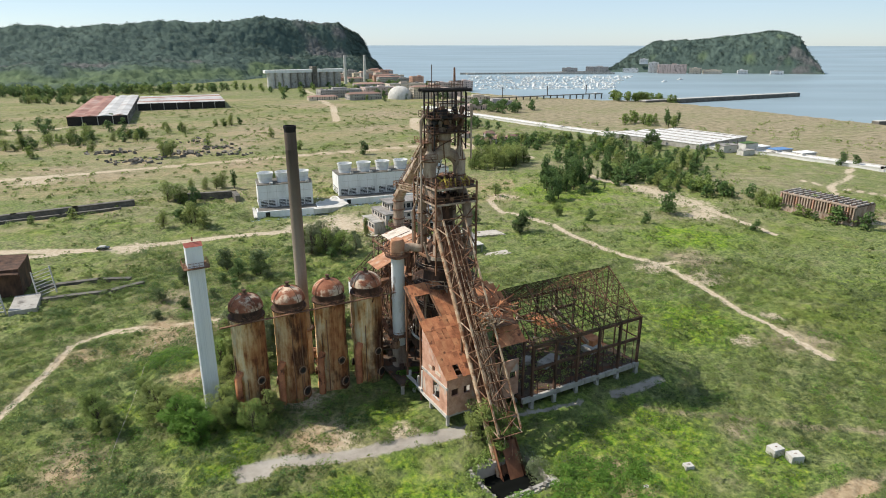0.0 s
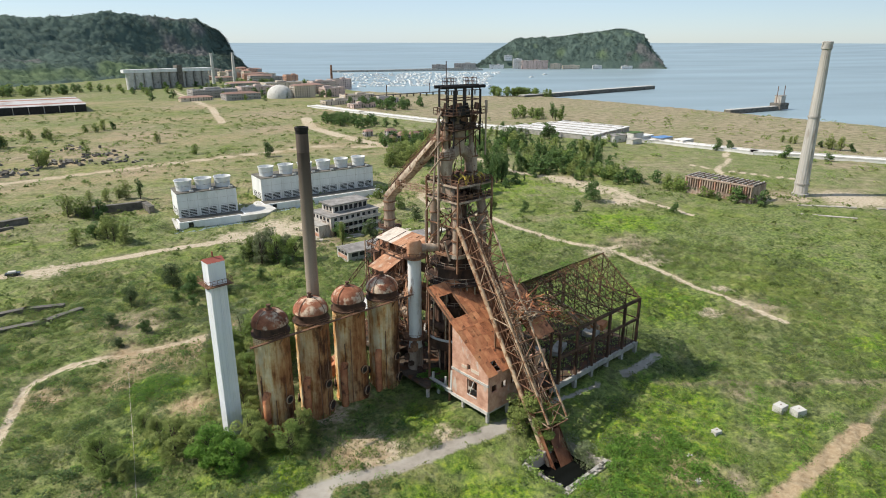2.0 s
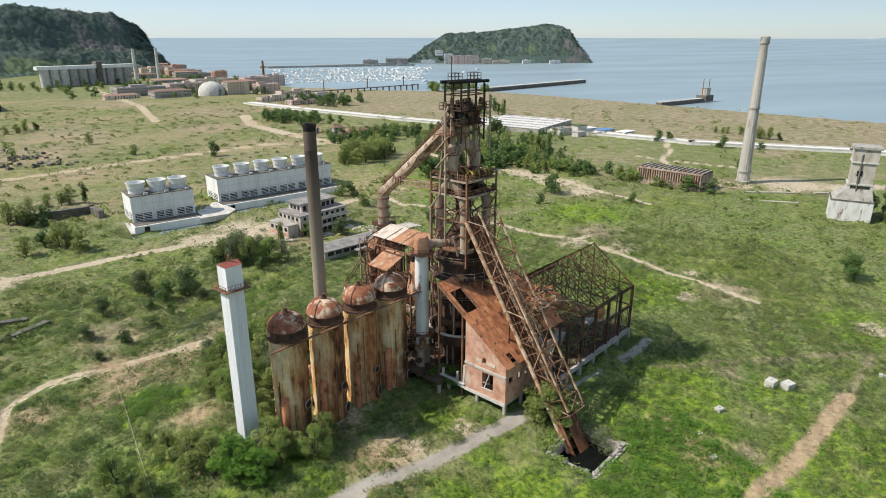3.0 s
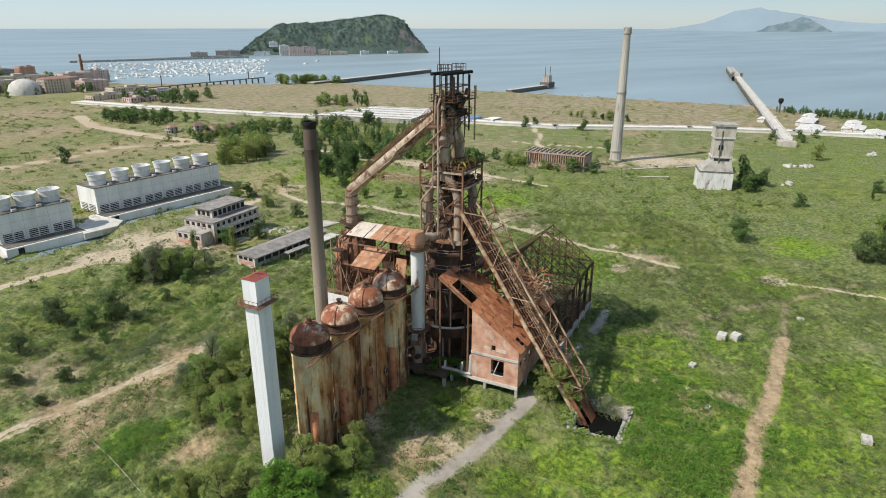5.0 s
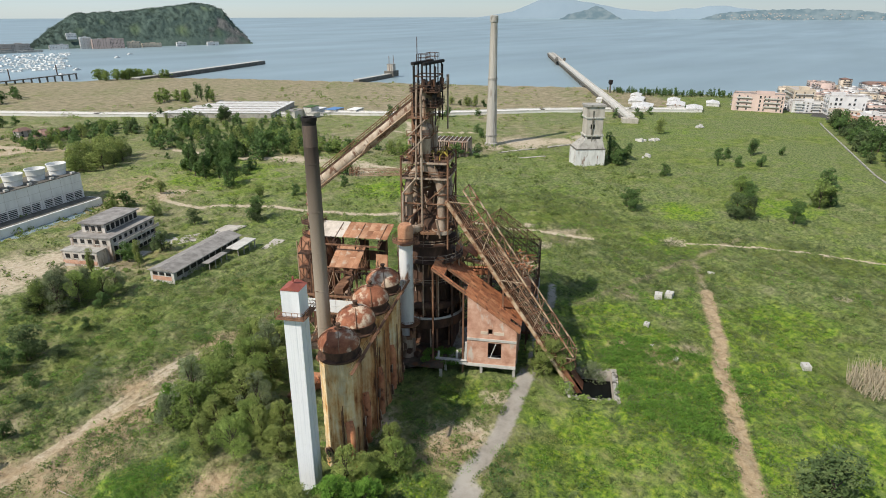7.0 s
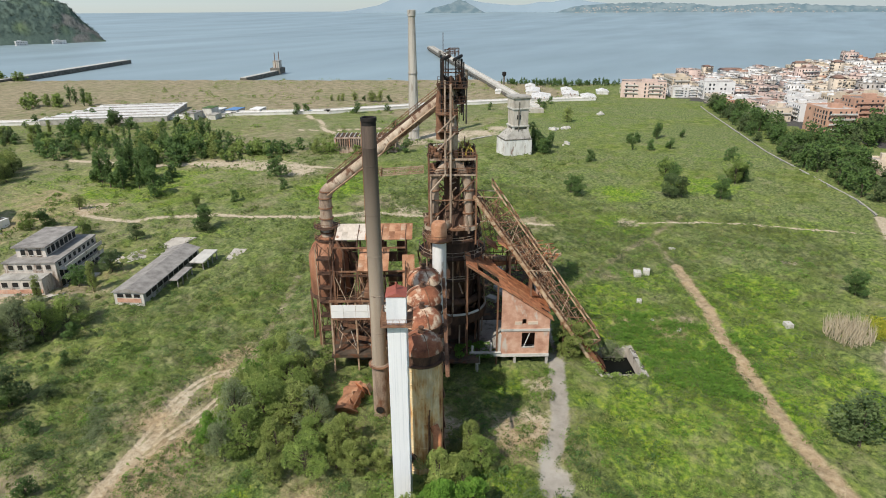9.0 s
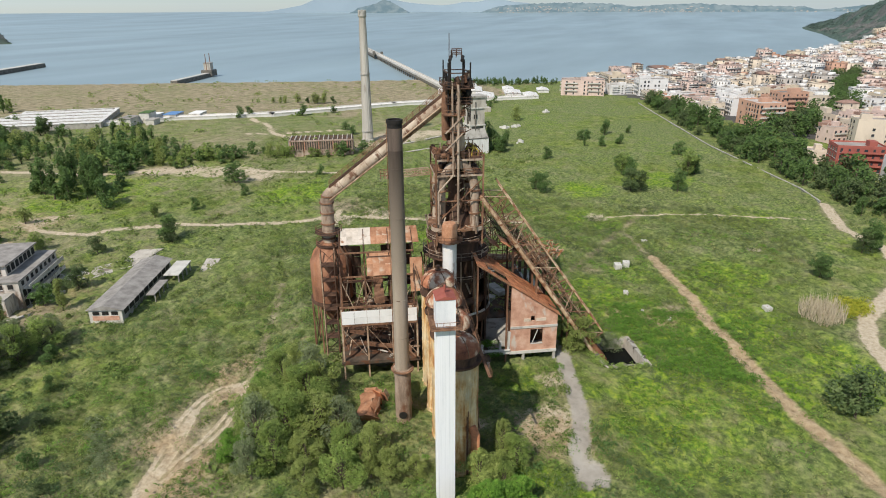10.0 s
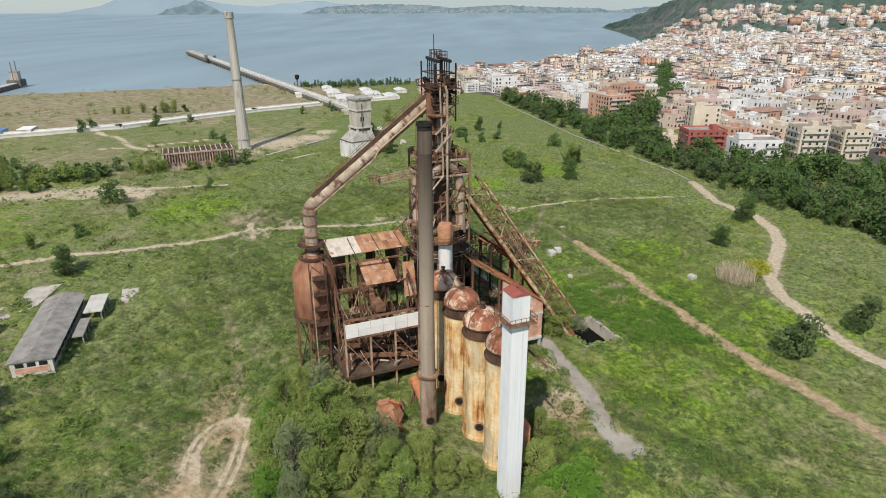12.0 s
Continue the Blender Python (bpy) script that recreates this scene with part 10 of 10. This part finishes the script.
def brush():
    """Low brambles and reeds over the meadow, too many to count."""
    rs = np.random.RandomState(8)
    r2 = random.Random(8)

    def scatter(name, n, box, size, leaves, lsz, mat, label, clump, flat=.45):
        x, y = rs.uniform(box[0], box[1], n * 3), rs.uniform(box[2], box[3], n * 3)
        dens = wob(x, y, clump, 1.0) + .5 * wob(x, y, clump * .37, 4.0)
        keep = free_spot(x, y) & (dens > rs.uniform(-.7, .7, n * 3))
        x, y = x[keep][:n], y[keep][:n]
        z = height(x, y)
        g = Geo()
        for a, b, c in zip(x, y, z):
            s = size * r2.uniform(.5, 1.5)
            leaf_cloud(g, r2, [((a, b, c + s * .1), (s * r2.uniform(.7, 1.3), s * r2.uniform(.7, 1.3), s * flat * 1.3))], leaves, lsz * r2.uniform(.8, 1.3), True)
        single(name, g, mat, label, "shrubs", "stuff")

    scatter("bramble", 800, (-110, 110, 55, 200), 1.6, 110, .25, LEAF_C, "patches of fresh green bramble in the meadow", 17)
    scatter("bramble", 1000, (-120, 130, 50, 215), 1.4, 100, .25, LEAF_A, "patches of dark green bramble in the meadow", 13)
    scatter("bramble", 900, (-160, 220, 150, 330), 2.0, 16, .9, LEAF_A, "patches of dark scrub on the plain", 23)
    scatter("bramble", 1500, (-460, 60, 300, 800), 2.0, 30, .8, LEAF_A, "dark scrub scattered over the far plain", 41, .35)
    scatter("bramble", 420, (-420, 330, 300, 620), 3.0, 26, 1.1, LEAF_A, "scrub scattered over the far plain", 41, .5)
    scatter("bramble", 260, (250, 560, 230, 640), 2.4, 20, 1.0, LEAF_D, "low shrubs in the dry grass by the shore", 27, .5)
    g = Geo()
    for k in range(260):
        p = PLANT @ Vector((r2.uniform(51, 79), r2.uniform(-28, -8), 4.9))
        q = r2.uniform(.4, 1.1)
        leaf_cloud(g, r2, [(tuple(p), (q, q, q * .6))], 16, .45)
    for k in range(150):
        s = r2.random()
        p = PLANT @ Vector((r2.uniform(51, 80), -29.3 + 11.3 * s, 16.6 + 8.3 * s))
        leaf_cloud(g, r2, [(tuple(p), (.8, .8, .3))], 8, .35)
    single("creeper", g, LEAF_D, "weeds and creepers growing over the bare shed", "creeper", "stuff")
    scatter("scrub", 420, (-115, -20, 60, 215), 1.6, 130, .27, LEAF_TOWN, "low dark shrubs standing in the meadow", 15, .75)
    scatter("scrub", 380, (-20, 130, 110, 300), 1.5, 110, .3, LEAF_A, "low dark shrubs standing in the meadow", 19, .7)
    scatter("sedge", 7500, (0, 140, 45, 215), .95, 26, .27, SEDGE, "dense grey-green weeds of the meadow", 21, .8)
    scatter("sedge", 3200, (-115, 0, 60, 225), 1.0, 26, .28, HERB, "dense green weeds of the meadow", 17, .8)
    scatter("bramble", 330, (8, 38, 66, 100), 1.5, 80, .36, LEAF_C, "bright bramble thicket beside the pit", 30, .7)
    strip = Geo()
    for k in range(46):
        q = r2.random()
        a, b, r = -63 + 11 * q + r2.gauss(0, 1.1), 172 + 15 * q + r2.gauss(0, 1.1), r2.uniform(.8, 1.6)
        leaf_cloud(strip, r2, [((a, b, h1(a, b) + .3), (r, r, r * .9))], 150, .24, True)
    fresh = Geo()
    for k in range(70):
        a, b, r = -67 + r2.gauss(0, 3.2), 138 + r2.gauss(0, 2.6), r2.uniform(.8, 1.6)
        leaf_cloud(fresh, r2, [((a, b, h1(a, b) + .2), (r, r, r * .75))], 130, .24, True)
    single("bramble", fresh, LEAF_C, "fresh green bramble mound beside bare red soil", "shrubs", "stuff")
    single("bramble", strip, LEAF_E, "pale grey-green bramble bank in the meadow", "shrubs", "stuff")
    scatter("bramble", 90, (-192, -104, 250, 306), 1.6, 40, .6, LEAF_A, "brambles growing over the trench walls", 30, .6)
    scatter("bramble", 90, (-130, -96, 172, 198), 1.5, 90, .35, LEAF_A, "brambles growing over the ditch walls", 30, .6)
    scatter("weed", 9000, (-115, 130, 50, 205), .9, 18, .27, GRASS, "tall uneven weeds and grass", 9, .8)
    scatter("weed", 6000, (-150, 230, 10, 330), 1.3, 10, .5, GRASS, "tall uneven weeds and grass", 15, .7)
    scatter("scrub", 420, (-115, 0, 108, 232), 1.8, 130, .27, LEAF_B, "thick dark green shrubs in the meadow", 21, .75)
    scatter("scrub", 340, (-115, 10, 95, 240), 1.7, 130, .27, LEAF_A, "thick mid green shrubs in the meadow", 16, .75)
    scatter("scrub", 130, (-80, -14, 78, 112), 1.3, 70, .34, LEAF_B, "low dark shrubs beside the bare ground", 12, .7)


brush()


def reeds():
    rs = random.Random(3)
    g = Geo()
    for k in range(700):
        a, r = rs.uniform(0, 6.28), 5.5 * rs.random() ** .5
        x, y = 51 + r * math.cos(a) * 1.2, 48.5 + r * math.sin(a)
        z, h = h1(x, y), rs.uniform(2.4, 5.6)
        d = Vector((rs.uniform(-.3, .3), rs.uniform(-.3, .3), 1)).normalized() * h
        s = Vector((rs.uniform(-1, 1), rs.uniform(-1, 1), 0)).normalized() * .12
        p = Vector((x, y, z - .1))
        g.add([p - s, p + s, p + d], [(0, 1, 2)])
    single("reed", g, stuff("dry_reed", [(0.36, 0.30, 0.20), (0.55, 0.48, 0.35)], 1.0, .8, bump=0), "clump of tall dry pale reeds", "reeds", "stuff")
    g = Geo()
    for k in range(44):
        x, y = 58 + rs.gauss(0, 3.2), 40.5 + rs.gauss(0, 2.4)
        leaf_cloud(g, rs, [((x, y, h1(x, y) + .9), (1.5, 1.5, 1.1))], 90, .45)
    single("broom_shrub", g, stuff("yellow_broom", [(0.16, 0.21, 0.02), (0.32, 0.34, 0.03), (0.42, 0.38, 0.05)], .8, .7, bump=0), "yellow-green flowering broom shrubs in the meadow", "shrubs", "stuff")
    for x, y, n in ((239, 181, 5), (283, 203, 9), (357, 192, 6), (290, 198, 6), (93, 96, 2)):
        t = thing("rubble_heap", x, y, 0, "small heap of pale broken concrete in the grass", "rubble", "rubble heaps", plant=False)
        for k in range(n):
            a, b, s = x + rs.uniform(-4, 4), y + rs.uniform(-2, 2), rs.uniform(.5, 1.4) * (1 if n < 5 else 1.5)
            part("rubble", Geo().box((a, b, h1(a, b) + s * .3), (s * 1.4, s, s * .8), rs.uniform(0, 90), (rs.uniform(-20, 20), rs.uniform(-20, 20), 0)), CONCRETE_PALE, t)
    g = Geo()
    u0, u1, v0, v1 = POOL_UV
    for k in range(150):
        s = rs.choice("lrt")
        q = (u0 - rs.uniform(.3, 2), rs.uniform(v0, v1)) if s == "l" else ((u1 + rs.uniform(.3, 2), rs.uniform(v0, v1)) if s == "r" else (rs.uniform(u0, u1), v1 + rs.uniform(.0, 2.4)))
        p = PLANT @ Vector((q[0], q[1], 0))
        r = rs.uniform(.4, 1.0)
        leaf_cloud(g, rs, [((p.x, p.y, max(0, h1(p.x, p.y)) + r * .4), (r, r, r * .7))], 22, .42)
    single("bramble", g, LEAF_A, "brambles hanging over the pit edge", "shrubs", "stuff")
    g = Geo()
    for k in range(60):
        q = rs.random()
        p = PLANT @ Vector((u1 + rs.uniform(-1.3, 1.6), v1 + .8 - 8.2 * q, rs.uniform(-2.2, 1.0)))
        r = rs.uniform(.8, 1.5) * (1.15 - .4 * q)
        leaf_cloud(g, rs, [(tuple(p), (r, r, r))], 120, .25)
    single("bramble", g, LEAF_E, "grey-green bushes growing out of the pit wall", "shrubs", "stuff")


reeds()


def slab_weeds():
    """Weeds that have spread over the dirt on the working slab."""
    rs = random.Random(83)
    g = Geo()
    blobs = []
    for k in range(46):
        u, v = rs.uniform(30.2, 36.5), rs.uniform(-15.6, -6.5)
        r = rs.uniform(.45, 1.1)
        blobs.append(((u, v, (4.85 if v > -11.6 else 4.6) + r * .12), (r, r, r * .35)))
    leaf_cloud(g, rs, blobs, 5200, 0.26)
    single("slab_weeds", g, LEAF_C, "bright green weeds spreading over a concrete slab", "weeds", "stuff", plan=PLANT)


slab_weeds()
